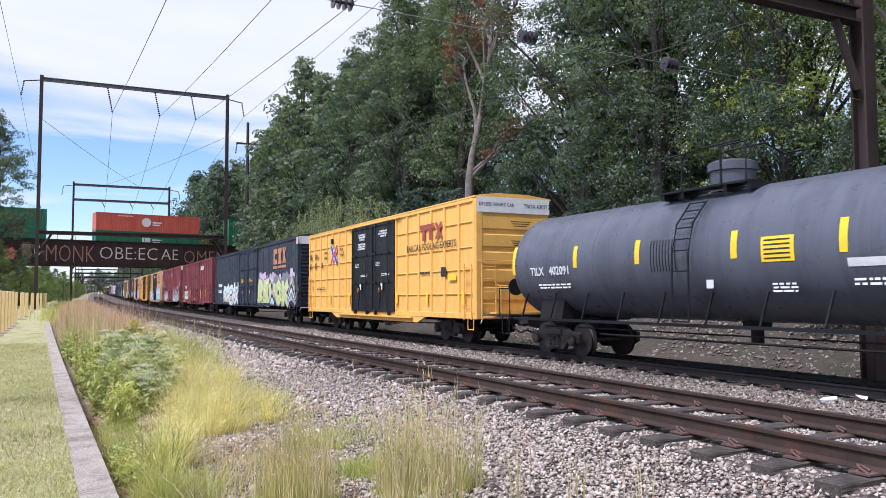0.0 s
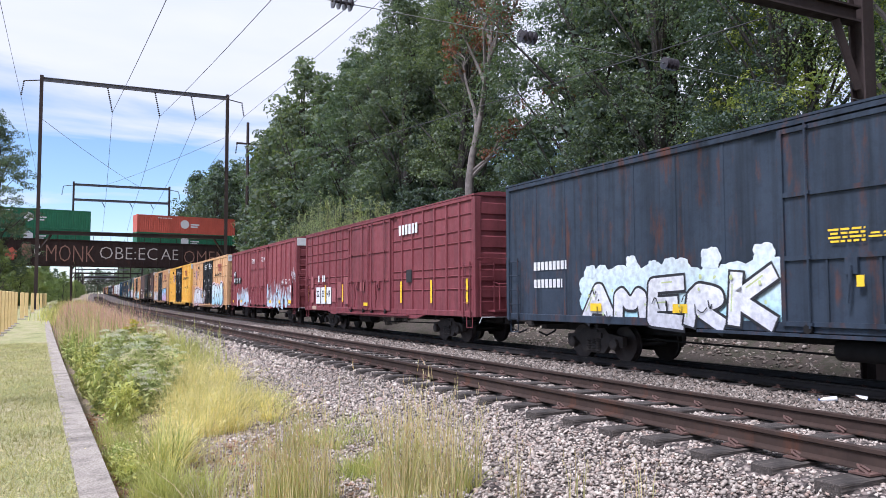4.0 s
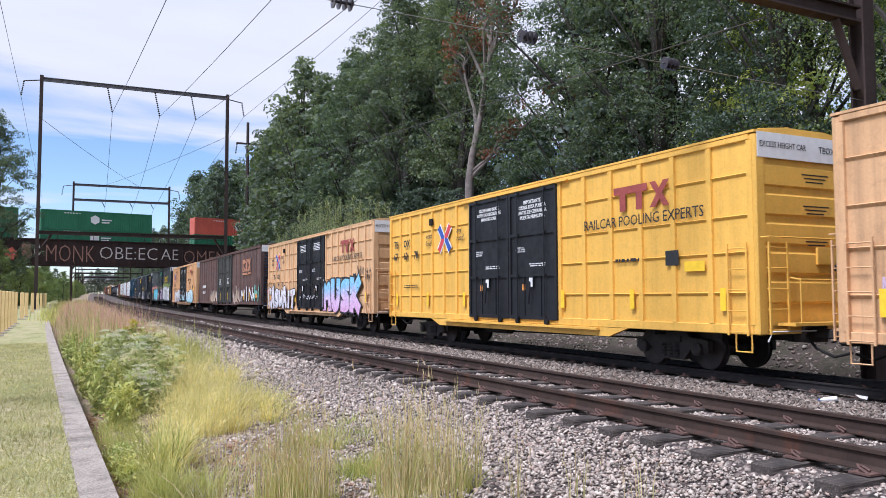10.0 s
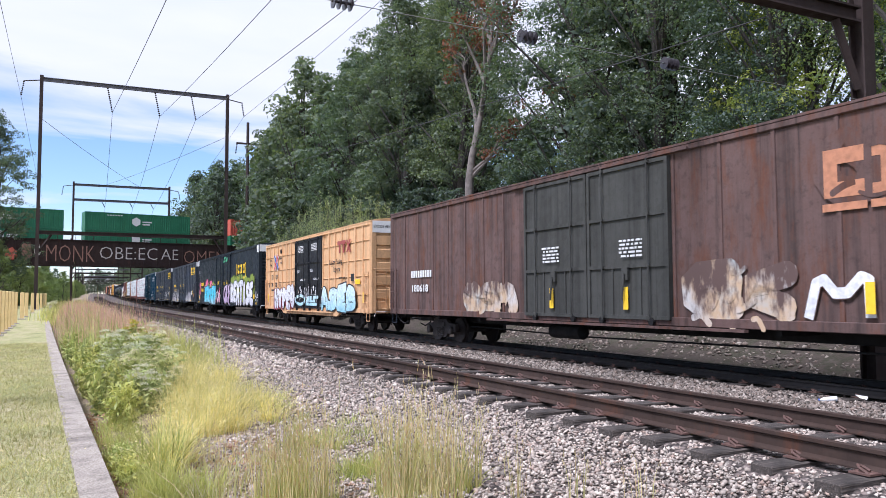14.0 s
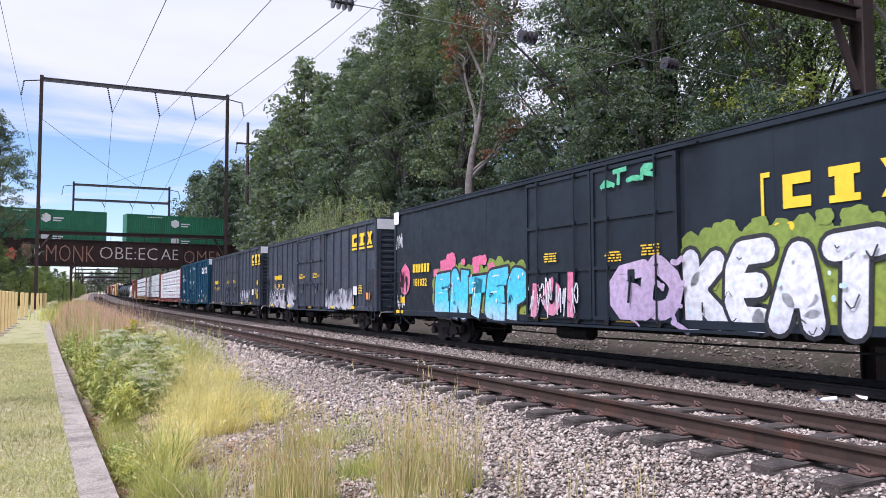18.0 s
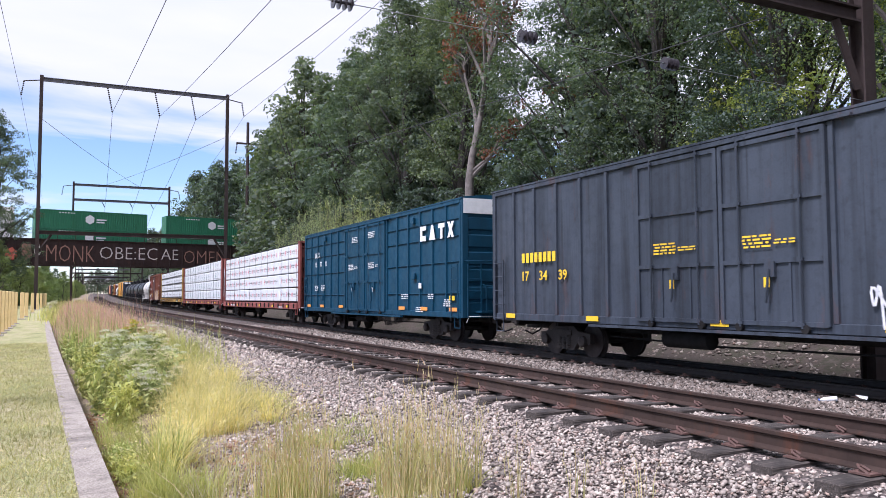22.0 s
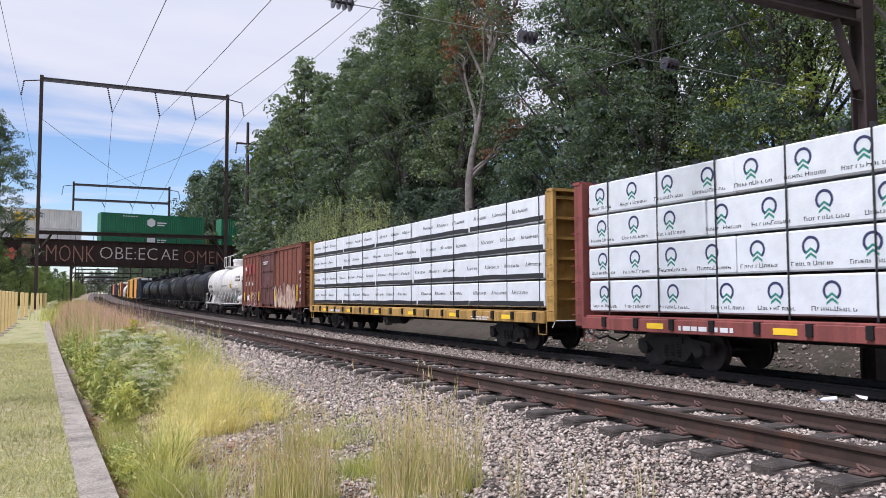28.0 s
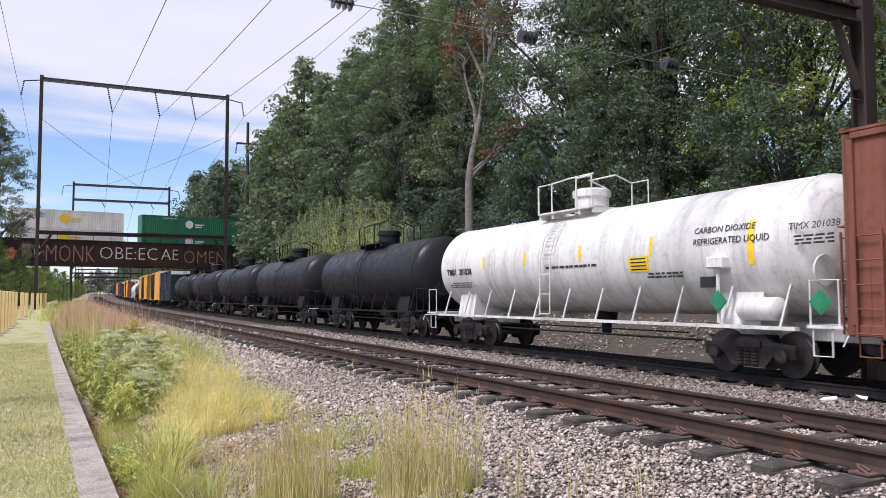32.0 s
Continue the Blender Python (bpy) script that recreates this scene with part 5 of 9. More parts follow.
def centerbeam(name, right, left, label, col, mark, seed, tiers=4, zt=4.72):
    """A centre-beam flat car loaded with wrapped lumber packs; mark draws one pack's print."""
    L, mid = left - right, (left + right) / 2
    h = L / 2
    car = thing(name, Matrix.Identity(4), label, "lumber car", "cars of the freight train")
    CARS.append((car, mid))
    zd = 1.22
    part("deck", Geo().bevbox(-1.52, 1.52, -h + 0.2, h - 0.2, zd - 0.12, zd, 0.02), col, car)
    part("side_sill", Geo().bevbox(-1.58, -1.46, -h + 0.1, h - 0.1, zd - 0.36, zd - 0.05, 0.015), col, car)
    part("center_beam", Geo().box(-0.06, 0.06, -h + 0.5, h - 0.5, zd, zt - 0.2).box(-0.25, 0.25, -h + 0.5, h - 0.5, zt - 0.2, zt - 0.1), col, car)
    st = Geo()
    for i in range(int(L / 1.2)):
        y = -h + 0.6 + i * 1.2
        st.box(-1.63, -1.52, y - 0.07, y + 0.07, zd - 0.28, zd - 0.04)
    part("winch_rail", st, M_BLACK, car)
    part("underframe", Geo().box(-0.4, 0.4, -h + 0.4, h - 0.4, 0.72, zd - 0.12), M_BLACK, car)
    for k in (-1, 1):
        y = k * h
        bk = part("bulkhead", Geo().box(-1.5, 1.5, min(y, y - k * 0.09), max(y, y - k * 0.09), zd - 0.3, zt), col, car)
        rb = Geo()
        for x in (-1.5, -0.1, 1.4):
            rb.bevbox(x, x + 0.12, min(y, y + k * 0.28), max(y, y + k * 0.28), zd - 0.3, zt, 0.012)
        for i in range(6):
            z = zd + 0.3 + i * 0.58
            rb.box(-1.4, 1.4, min(y, y + k * 0.16), max(y, y + k * 0.16), z, z + 0.08)
        rb.box(-1.52, 1.52, min(y, y + k * 0.3), max(y, y + k * 0.3), zt - 0.02, zt + 0.06)
        part("bulkhead_rib", rb, col, bk)
        part("ladder", ladder_geo(-1.6, y + k * 0.02, y - k * 0.02 + k * 0.3, zd, zd + 2.6, 7), col, car)
        bogie(car, k * (h - 2.9), mid)
        part("step", Geo().tube([(-1.5, y - k * 0.1, zd - 0.3), (-1.5, y - k * 0.1, 0.55), (-1.5, y - k * 0.5, 0.55), (-1.5, y - k * 0.5, zd - 0.3)], 0.02, 5), col, car)
    couplers(car, h + 0.15)
    part("air_reservoir", Geo().lathe([(-0.75, 0.05), (-0.7, 0.2), (0.7, 0.2), (0.75, 0.05)], 14, "Y", (-0.9, 0.8, 0.72)), M_BLACK, car, smooth=True)
    # lumber packs: each a rounded wrapped bundle, a thing's part of the load
    rg = random.Random(seed)
    n = 5
    pl = (L - 0.5) / n
    ph = (zt - zd - 0.12) / tiers
    for t in range(tiers):
        cuts = [h - 0.25]
        for i in range(n - 1):
            cuts.append(h - 0.25 - pl * (i + 1) + rg.uniform(-0.5, 0.5))
        cuts.append(-h + 0.25)
        for i in range(n):
            y1, y0 = cuts[i] - 0.01, cuts[i + 1] + 0.01
            z0 = zd + 0.06 + t * ph + 0.04
            z1 = zd + 0.06 + (t + 1) * ph - 0.02
            dx = rg.uniform(-0.025, 0.025)
            g = Geo().bevbox(-1.44 + dx, -0.12, y0, y1, z0, z1, 0.035)
            pk = part("lumber_pack", g, M_WRAP, car, "white plastic-wrapped lumber bundle" if t + i == 0 else "")
            mark(pk, -1.44 + dx - 0.004, y0, y1, z0, z1, rg)
    part("far_load", Geo().box(0.12, 1.42, -h + 0.3, h - 0.3, zd + 0.06, zt - 0.05), M_WRAP, car)
    sl = Geo()
    for i in range(int(L / 0.62) + 1):
        y = -h + 0.5 + (L - 1.0) * i / int(L / 0.62)
        if i % 3 == 0:
            sl.box(-1.462, -1.452, y - 0.02, y + 0.02, zd + 0.02, zt - 0.02)
        sl.box(-1.462, -1.35, y - 0.03, y + 0.03, zt - 0.05, zt + 0.01)
    part("tie_down_strap", sl, M_INK, car)
    return car, h


# ---- the cars, from the head of the visible train to its tail ----
def print_word(g, x, y, z, w, h, rg):
    """A printed word too fine to letter: upright strokes with a few cross strokes."""
    def bar(ya, yb, za, zb):
        g.add([(x, ya, za), (x, yb, za), (x, yb, zb), (x, ya, zb)], [(0, 1, 2, 3)])
    q, first = y, True
    while q > y - w:
        k = rg.uniform(0.055, 0.08) * (1.25 if first else 1)
        hh = h * (1.0 if first else 0.74)
        bar(q, q - 0.018, z, z + hh)
        if rg.random() < 0.75:
            bar(q - k + 0.02, q - k, z, z + hh * rg.choice((1, 1, 0.6)))
        zz = z + hh * rg.choice((0.0, 0.42, 0.82))
        bar(q - 0.018, q - k + 0.02, zz, zz + hh * 0.16)
        q -= k + 0.025
        first = False


def ring_print(g, x, y, z, r, f, skip=()):
    n = 20
    for i in range(n):
        if i in skip:
            continue
        a, b = 2 * math.pi * i / n, 2 * math.pi * (i + 1) / n
        g.add([(x, y - m * math.cos(c), z + m * math.sin(c)) for m, c in ((r, a), (r, b), (r * f, b), (r * f, a))], [(0, 1, 2, 3)])


M_GREENPRINT = plain("green_marking", (0.03, 0.22, 0.16), 0.55, 0, 0.12)
M_NAVYPRINT = plain("navy_marking", (0.03, 0.035, 0.10), 0.55, 0, 0.12)
M_ROSEPRINT = plain("rose_red_marking", (0.62, 0.10, 0.13), 0.55, 0, 0.12)
PRINT_STEP = 1.24


def print_rings(colr, colt):
    def mark(pk, x, y0, y1, z0, z1, rg):
        ph = z1 - z0
        y = y1 - rg.uniform(0.35, 0.7)
        t = Geo()
        while y - 0.45 > y0:
            g, c, zc, r = Geo(), Geo(), z0 + ph * 0.60, ph * 0.245
            ring_print(g, x, y, zc, r, 0.72, (13, 14, 15, 16))          # open below, over two small peaks
            for k in range(2):
                zz = zc - r * (0.12 + 0.5 * k)
                c.add([(x, y + r * 0.62, zz - r * 0.45), (x, y, zz), (x, y - r * 0.62, zz - r * 0.45), (x, y - r * 0.62, zz - r * 0.72), (x, y, zz - r * 0.27), (x, y + r * 0.62, zz - r * 0.72)], [(0, 1, 4, 5), (1, 2, 3, 4)])
            part("emblem_print", g, colr, pk)
            part("emblem_print", c, M_GREENPRINT, pk)
            print_word(t, x, y + 0.44, z0 + ph * 0.13, 0.40, ph * 0.11, rg)
            print_word(t, x, y - 0.04, z0 + ph * 0.13, 0.42, ph * 0.11, rg)
            y -= PRINT_STEP
        tagged(part("print_line", t, colt, pk), kind="stuff")
    return mark


def print_badge(pk, x, y0, y1, z0, z1, rg):
    ph = z1 - z0
    y = y1 - rg.uniform(0.15, 0.5)
    t = Geo()
    while y - 0.3 > y0:
        g, r, zc = Geo(), ph * 0.185, z0 + ph * 0.5
        ring_print(g, x, y, zc, r, 0.80)
        for dy in (-0.075, 0.035):
            g.add([(x, y - dy, zc - r * 0.5), (x, y - dy - 0.04, zc - r * 0.5), (x, y - dy - 0.04, zc + r * 0.5), (x, y - dy, zc + r * 0.5)], [(0, 1, 2, 3)])
        g.add([(x, y + 0.035, zc - 0.02), (x, y - 0.035, zc - 0.02), (x, y - 0.035, zc + 0.02), (x, y + 0.035, zc + 0.02)], [(0, 1, 2, 3)])
        part("emblem_print", g, M_ROSEPRINT, pk)
        if y - r - 0.85 > y0:
            print_word(t, x, y - r - 0.07, zc - ph * 0.02, 0.72, ph * 0.16, rg)
            for k in range(6):
                q = y - r - 0.2 - k * 0.1
                t.add([(x, q, zc - ph * 0.15), (x, q - 0.035, zc - ph * 0.15), (x, q - 0.035, zc - ph * 0.09), (x, q, zc - ph * 0.09)], [(0, 1, 2, 3)])
        y -= PRINT_STEP
    tagged(part("print_line", t, M_INK, pk), kind="stuff")


def print_line(pk, x, y0, y1, z0, z1, rg):
    ph = z1 - z0
    t, d = Geo(), Geo()
    y = y1 - rg.uniform(0.1, 0.5)
    zc = z0 + ph * 0.5
    while y - 0.95 > y0:
        t.add([(x, y, zc), (x, y - 0.06, zc + ph * 0.19), (x, y - 0.12, zc), (x, y - 0.09, zc), (x, y - 0.06, zc + ph * 0.1), (x, y - 0.03, zc)], [(0, 1, 4, 5), (1, 2, 3, 4)])
        print_word(t, x, y - 0.15, zc, 0.72, ph * 0.15, rg)
        y -= PRINT_STEP
    n = 7                                                # the dark foot of the wrap hangs unevenly
    lo = [z0 + 0.012 + rg.uniform(0, 0.03) for _ in range(n + 1)]
    for i in range(n):
        a, b = y1 - 0.03 - (y1 - y0 - 0.06) * i / n, y1 - 0.03 - (y1 - y0 - 0.06) * (i + 1) / n
        d.add([(x - 0.001, a, lo[i]), (x - 0.001, b, lo[i + 1]), (x - 0.001, b, lo[i + 1] + 0.15), (x - 0.001, a, lo[i] + 0.15)], [(0, 1, 2, 3)])
    tagged(part("print_line", t, M_INK, pk), kind="stuff")
    part("dark_skirt", d, M_INK, pk)


ROWS_TTX = (1.72, 2.55, 3.3, 4.15)


def slogan_car(right, left, col, label, number, seed, grime=None):
    car, h, z0, z1 = boxcar("box_car", right, left, label, col, P_DOORBLK, z0=0.88, z1=4.95, posts=(1.02, 0.06, 0.075), rows=ROWS_TTX, doors=(5.1, -0.1, 2), ends=5, capdrop=0.5, deep=0.22)
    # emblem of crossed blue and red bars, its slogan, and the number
    early = number[0] == "63" or number[1] == "60"
    y, z = (4.35, 3.75) if early else (6.85, 3.8)
    if number[0] == "63":
        y = 5.15
    for sg in (1, -1):
        for k in (-1, 1):
            for nm, mt, q, dx in (("emblem_edge", M_WHITE, 0.05, 0.0), ("emblem_arm", M_BLUEPRINT if sg * k > 0 else M_REDPRINT, 0.0, 0.004)):
                pts = [(y + k * (0.35 - q), z + sg * (0.50 + q)), (y + k * (0.02 - q), z + sg * 0.1), (y + k * (0.02 - q), z), (y + k * (0.23 + q), z), (y + k * (0.53 + q), z + sg * (0.37 - q))]
                part(nm, Geo().add([(-1.630 - dx - 0.001 * (sg + k * 0.5), p[0], p[1]) for p in pts], [tuple(range(5))]), mt, car)
    on_side("next\nload", 0.27, M_INK, car, y + 1.55, z + 0.08, -1.63)
    on_side("any\nroad", 0.27, M_INK, car, y - 0.92, z + 0.14, -1.63)
    ny, nz = (8.95, 3.15) if early else (8.0, 2.26)
    if number[0] == "63":
        ny = 9.3
    on_side("TB", 0.4, M_INK, car, ny, nz + 0.48, -1.63, 0.95, 0.006)
    on_side("OX", 0.4, M_INK, car, ny - 0.98, nz + 0.48, -1.63, 0.95, 0.006)
    for i, p in enumerate(number):
        on_side(p, 0.4, M_INK, car, ny - i * 0.98 if len(number) == 3 else ny + (0.66, 0.0, -0.98, -1.96)[i], nz, -1.63, 0.95, 0.008)
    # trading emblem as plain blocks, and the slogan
    y = -5.1
    g = Geo()
    g.box(-1.634, -1.628, y - 1.22, y, 4.16, 4.34)
    for k in (0.22, 0.82):
        g.box(-1.634, -1.628, y - k - 0.22, y - k, 3.74, 4.16)
    for a in (0, 1):
        y0 = y - 1.3
        p = [(y0, 4.34 if a == 0 else 3.74), (y0 - 0.2, 4.34 if a == 0 else 3.74), (y0 - 0.66, 3.74 if a == 0 else 4.34), (y0 - 0.46, 3.74 if a == 0 else 4.34)]
        g.add([(-1.630 - a * 0.002, q[0], q[1]) for q in p], [(0, 1, 2, 3)])
    part("emblem", g, M_MAROONPRINT, car, "faded maroon block emblem")
    tx = on_side({"66": "Railcar Pooling Experts", "6": "Railcar Pooling\n       Experts"}.get(number[0], "RAILCAR POOLING EXPERTS"), 0.36, M_INK, car, -3.85, 3.38, -1.63, 0.92)
    if number[0] == "6":
        tx.location.z -= 0.15
    rg = random.Random(seed)
    for i in range(2):
        c = -0.1 + (1.27 if i == 0 else -1.27)
        door_text = {"63": ("CLOSE THIS DOOR\nBEFORE CLOSING\nMAIN DOOR\n\nCIERRE ESTA PUERTA\nANTES DE CERRAR\nLA PUERTA PRINCIPAL", "CLOSE AND LOCK\nBOTH DOORS BEFORE\nMOVING CAR"), "66": ("CLOSE THIS DOOR\nBEFORE CLOSING\nMAIN DOOR", "CLOSE AND LOCK\nBOTH DOORS BEFORE\nMOVING CAR"), "67": ("CLOSE AND LOCK\nBOTH DOORS BEFORE\nMOVING CAR", "IMPORTANTE\nCIERRE ESTA PUERTA\nANTES DE CERRAR LA\nPUERTA PRINCIPAL")}.get(number[0] if number[1] != "14" else "")
        if door_text:
            letters(door_text[i], 0.105 if number[0] == "63" else 0.15, M_WHITE, car, Matrix.Translation((-1.636, c, 4.4)) @ SIDE, "lettering", 1.0, 0.003, 0.003, "CENTER")
        else:
            bars(car, M_WHITE, c + 0.75, 4.45, 1.2, 0.07, 5, -1.636, seed + i)
        bars(car, M_WHITE, c + 0.9, 3.1, 0.5, 0.05, 3, -1.64, seed + 5 + i)
        bars(car, M_WHITE, c + 0.2, 2.6, 0.9, 0.05, 2, -1.64, seed + 7 + i)
        patch(car, M_WHITE, c + 0.05, 1.95, 0.18, 0.26, -1.72, "notice_plate")
        patch(car, M_ORANGE, c + 0.55, 1.85, 0.16, 0.18, -1.64, "notice_plate")
    reflectors(car, h, 1.35, 7, w=0.16, hh=0.48, skip=(3,))
    bars(car, M_INK, -h + 4.4, 2.5, 0.9, 0.12, 1, -1.63, seed + 3)
    patch(car, M_INK, -h + 2.6, 2.35, 0.42, 0.34, -1.63, "data_plate")
    patch(car, M_YEL, -h + 2.0, 2.2, 0.6, 0.22, -1.63, "notice_plate")
    bars(car, M_INK, h - 1.5, 2.1, 1.4, 0.06, 2, -1.63, seed + 9)
    bars(car, M_INK, 0.2, z1 - 0.3, 0.01, 0.05, 1)
    letters("EXCESS HEIGHT CAR", 0.17, M_INK, car, Matrix.Translation((-1.5, -h - 0.016, z1 - 0.28)) @ ENDF, "lettering", 0.85, 0.0, 0.002)
    letters("TBOX " + "".join(number), 0.2, M_INK, car, Matrix.Translation((0.25, -h - 0.016, z1 - 0.3)) @ ENDF, "lettering", 0.9, 0.0, 0.002)
    for i in range(3):
        for k in range(3):
            part("stencil_marking", Geo().box(-0.25 + 0.05 * k, 0.55 - 0.08 * k, -h + 0.010, -h + 0.014, 4.16 - i * 0.66 - k * 0.075, 4.185 - i * 0.66 - k * 0.075), M_INK, car)
    vent = part("vent", Geo().bevbox(-1.68, -1.6, h - 4.2, h - 3.95, 4.3, 4.55, 0.02), M_BLACK, car)
    return car, h


ALL = {}
tk, h, zc, R = tank_car("tank_car", -147.1, -128.1, "slate-grey tank car with yellow reflective strips", P_GREYTANK, R=1.52, zc=2.62, rails=P_BLACKTANK, walk_at=1.2, ladder_at=1.2, bands=(1.2, 4.6, -4.6))
ALL["grey_tank"] = (tk, h)
tank_text(tk, "402091", 0.33, M_WHITE, R, zc, 6.55, zc - 0.32, 0.006)
tank_text(tk, "TILX", 0.33, M_WHITE, R, zc, 7.5, zc - 0.32, 0.006)
bars(tk, M_WHITE, 7.2, zc - 0.62, 1.6, 0.07, 2, -R + 0.06, 5)
for y, w, a0, a1 in ((8.5, 0.2, -10, 22), (5.4, 0.17, -6, 16), (2.9, 0.17, -6, 16), (-0.1, 0.17, -6, 16), (-2.62, 0.17, -6, 18)):
    tank_mark(tk, M_YEL, R, zc, y, w, a0, a1)
tank_mark(tk, M_YEL, R, zc, -0.88, 0.78, -10, 9, "notice_plate")
for k in range(5):
    tank_mark(tk, M_INK, R + 0.004, zc, -0.95, 0.62, -8 + k * 3.4, -6.8 + k * 3.4, "stencil_marking")
bars(tk, M_WHITE, -1.05, 1.9, 0.6, 0.06, 3, -R + 0.1, 7)
tank_mark(tk, M_WHITE, R, zc, -2.75, 1.6, -16, -10, "stencil_marking")
bars(tk, M_WHITE, -2.75, 1.95, 1.6, 0.07, 2, -R + 0.1, 6)
for k in range(9):
    tank_mark(tk, P_BLACKTANK, R, zc, 2.35 - k * 0.1, 0.03, -14, 14, "grime_streak")
patch(tk, M_WHITE, 0.7, 1.85, 0.2, 0.2, -R + 0.12, "notice_plate")

slogan = []
slogan.append(slogan_car(-126.9, -107.9, P_TTX, "bright yellow box car with black plug doors", ("63", "07", "12"), 11))
c86a = boxcar("auto_parts_box_car", -105.6, -79.2, "long dark navy box car with rust streaks and green graffiti", P_NAVY, z0=1.0, z1=5.05, posts=(1.35, 0.012, 0.05), doors=(6.1, 0.0, 2), ends=14, roofcol=P_NAVY, wheel_in=3.6)
cnyc = boxcar("box_car", -77.1, -57.56, "dark maroon box car with patched white number panels", P_MAROON, z0=0.95, z1=5.02, posts=(1.05, 0.05, 0.06), rows=(1.9, 2.35, 2.65, 3.5, 3.9, 4.45), doors=(5.2, 0.0, 2), ends=6, cap=False, deep=0.15)
cns = boxcar("box_car", -55.55, -36.77, "maroon box car with white paint scrubbed over graffiti", P_MAROON2, z0=0.95, z1=4.98, posts=(1.1, 0.065, 0.06), doors=(5.1, 0.15, 2), ends=5)
slogan.append(slogan_car(-34.79, -15.84, P_TAN, "faded tan box car with black doors and blue graffiti", ("66", "29", "74"), 22))
slogan.append(slogan_car(-14.08, 4.91, P_TTX2, "golden yellow box car with black plug doors", ("67", "60", "78"), 33))
slogan.append(slogan_car(6.77, 25.78, P_TAN2, "sun-bleached tan box car with black doors and pink and blue graffiti", ("67", "14", "13"), 44))
c86b = boxcar("auto_parts_box_car", 27.9, 54.28, "long weathered brown box car with grey-green doors", P_BROWN, P_OLIVE, z0=1.0, z1=5.05, posts=(1.3, 0.03, 0.05), doors=(6.1, -0.2, 2), ends=14, endcol=P_NAVY, wheel_in=3.6)
slogan.append(slogan_car(56.55, 75.95, P_TAN, "faded tan box car with black doors and red graffiti", ("6", "70", "88", "6"), 55))
c86c = boxcar("auto_parts_box_car", 78.03, 104.35, "long midnight-blue box car with large bright graffiti", P_BLACKBLUE, z0=0.95, z1=5.12, posts=(2.6, 0.006, 0.04), doors=(6.3, 0.0, 2), ends=14, wheel_in=3.6, capdrop=0.45)
c60a = boxcar("box_car", 106.46, 125.95, "slate-blue ribbed box car with yellow lettering blocks", P_NAVY2, z0=0.98, z1=4.98, posts=(1.12, 0.065, 0.055), doors=(5.2, 0.0, 2), ends=12)
c60b = boxcar("box_car", 128.21, 147.18, "dark slate ribbed box car with yellow lettering blocks", P_NAVY2, z0=0.98, z1=4.98, posts=(1.12, 0.065, 0.055), doors=(5.2, 0.0, 2), ends=12)
cblue = boxcar("box_car", 149.3, 168.15, "deep blue panelled box car with white lettering blocks", P_BLUE, z0=0.9, z1=5.0, posts=(1.1, 0.065, 0.05), rows=(1.75, 2.85, 3.75, 4.35), doors=(5.1, 0.0, 2), ends=5, capdrop=0.5)
cb1 = centerbeam("lumber_car", 169.85, 192.45, "brick-red centre-beam flat car loaded with white-wrapped lumber printed with red badges", P_CBRED, print_badge, 1)
cb2 = centerbeam("lumber_car", 194.04, 217.3, "brick-red centre-beam flat car loaded with white-wrapped lumber printed with ring emblems", P_CBRED, print_rings(M_NAVYPRINT, M_INK), 2)
cb3 = centerbeam("lumber_car", 218.94, 241.87, "mustard centre-beam flat car loaded with white-wrapped lumber", P_CBYEL, print_line, 3, zt=4.65)
cnri = boxcar("box_car", 243.52, 259.2, "oxide-red fifty-foot box car with a single dark door", P_NRI, P_NRIDOOR, z0=1.0, z1=4.6, posts=(1.0, 0.06, 0.06), doors=(3.5, 0.0, 1), ends=7, cap=False, wheel_in=2.4, humps=True)
tw, hw, zcw, Rw = tank_car("tank_car", 259.4, 276.7, "white tank car with white railings and grimy sides", P_WHITETANK, R=1.45, zc=2.68, rails=P_WHITETANK, walk_at=0.5, ladder_at=0.6, white=True)
for i in range(5):
    tank_car("tank_car", 277.1 + i * 15.15, 291.1 + i * 15.15, "black tank car with small pale markings", P_BLACKTANK, R=1.47, zc=2.6, walk_at=0.0)
boxcar("box_car", 354.0, 366.5, "dark box car far down the train", P_NAVY, z0=1.0, z1=4.7, doors=(3.0, 0, 1), cap=True)
boxcar("box_car", 368.4, 387.4, "yellow box car far down the train", P_TTX, P_DOORBLK, rows=ROWS_TTX)
tail = [(P_TTX2, 19), (P_BROWN, 17), (P_NAVY, 19), (P_NRI, 15), (P_TTX, 19), (P_BROWN, 16), (P_NAVY2, 19), (P_MAROON, 19), (P_TAN, 19), (P_BROWN, 17), (P_NAVY, 19)]
a = 389.2
for i, (colr, ln) in enumerate(tail):
    if i in (1, 2, 5):
        tank_car("tank_car", a, a + 15.0, "tank car far down the train", P_BLACKTANK if i != 2 else P_WHITETANK, R=1.47, zc=2.6)
        a += 16.2
    else:
        boxcar("box_car", a, a + ln, "box car far down the train", colr, P_DOORBLK if colr in (P_TTX, P_TTX2) else None)
        a += ln + 1.9


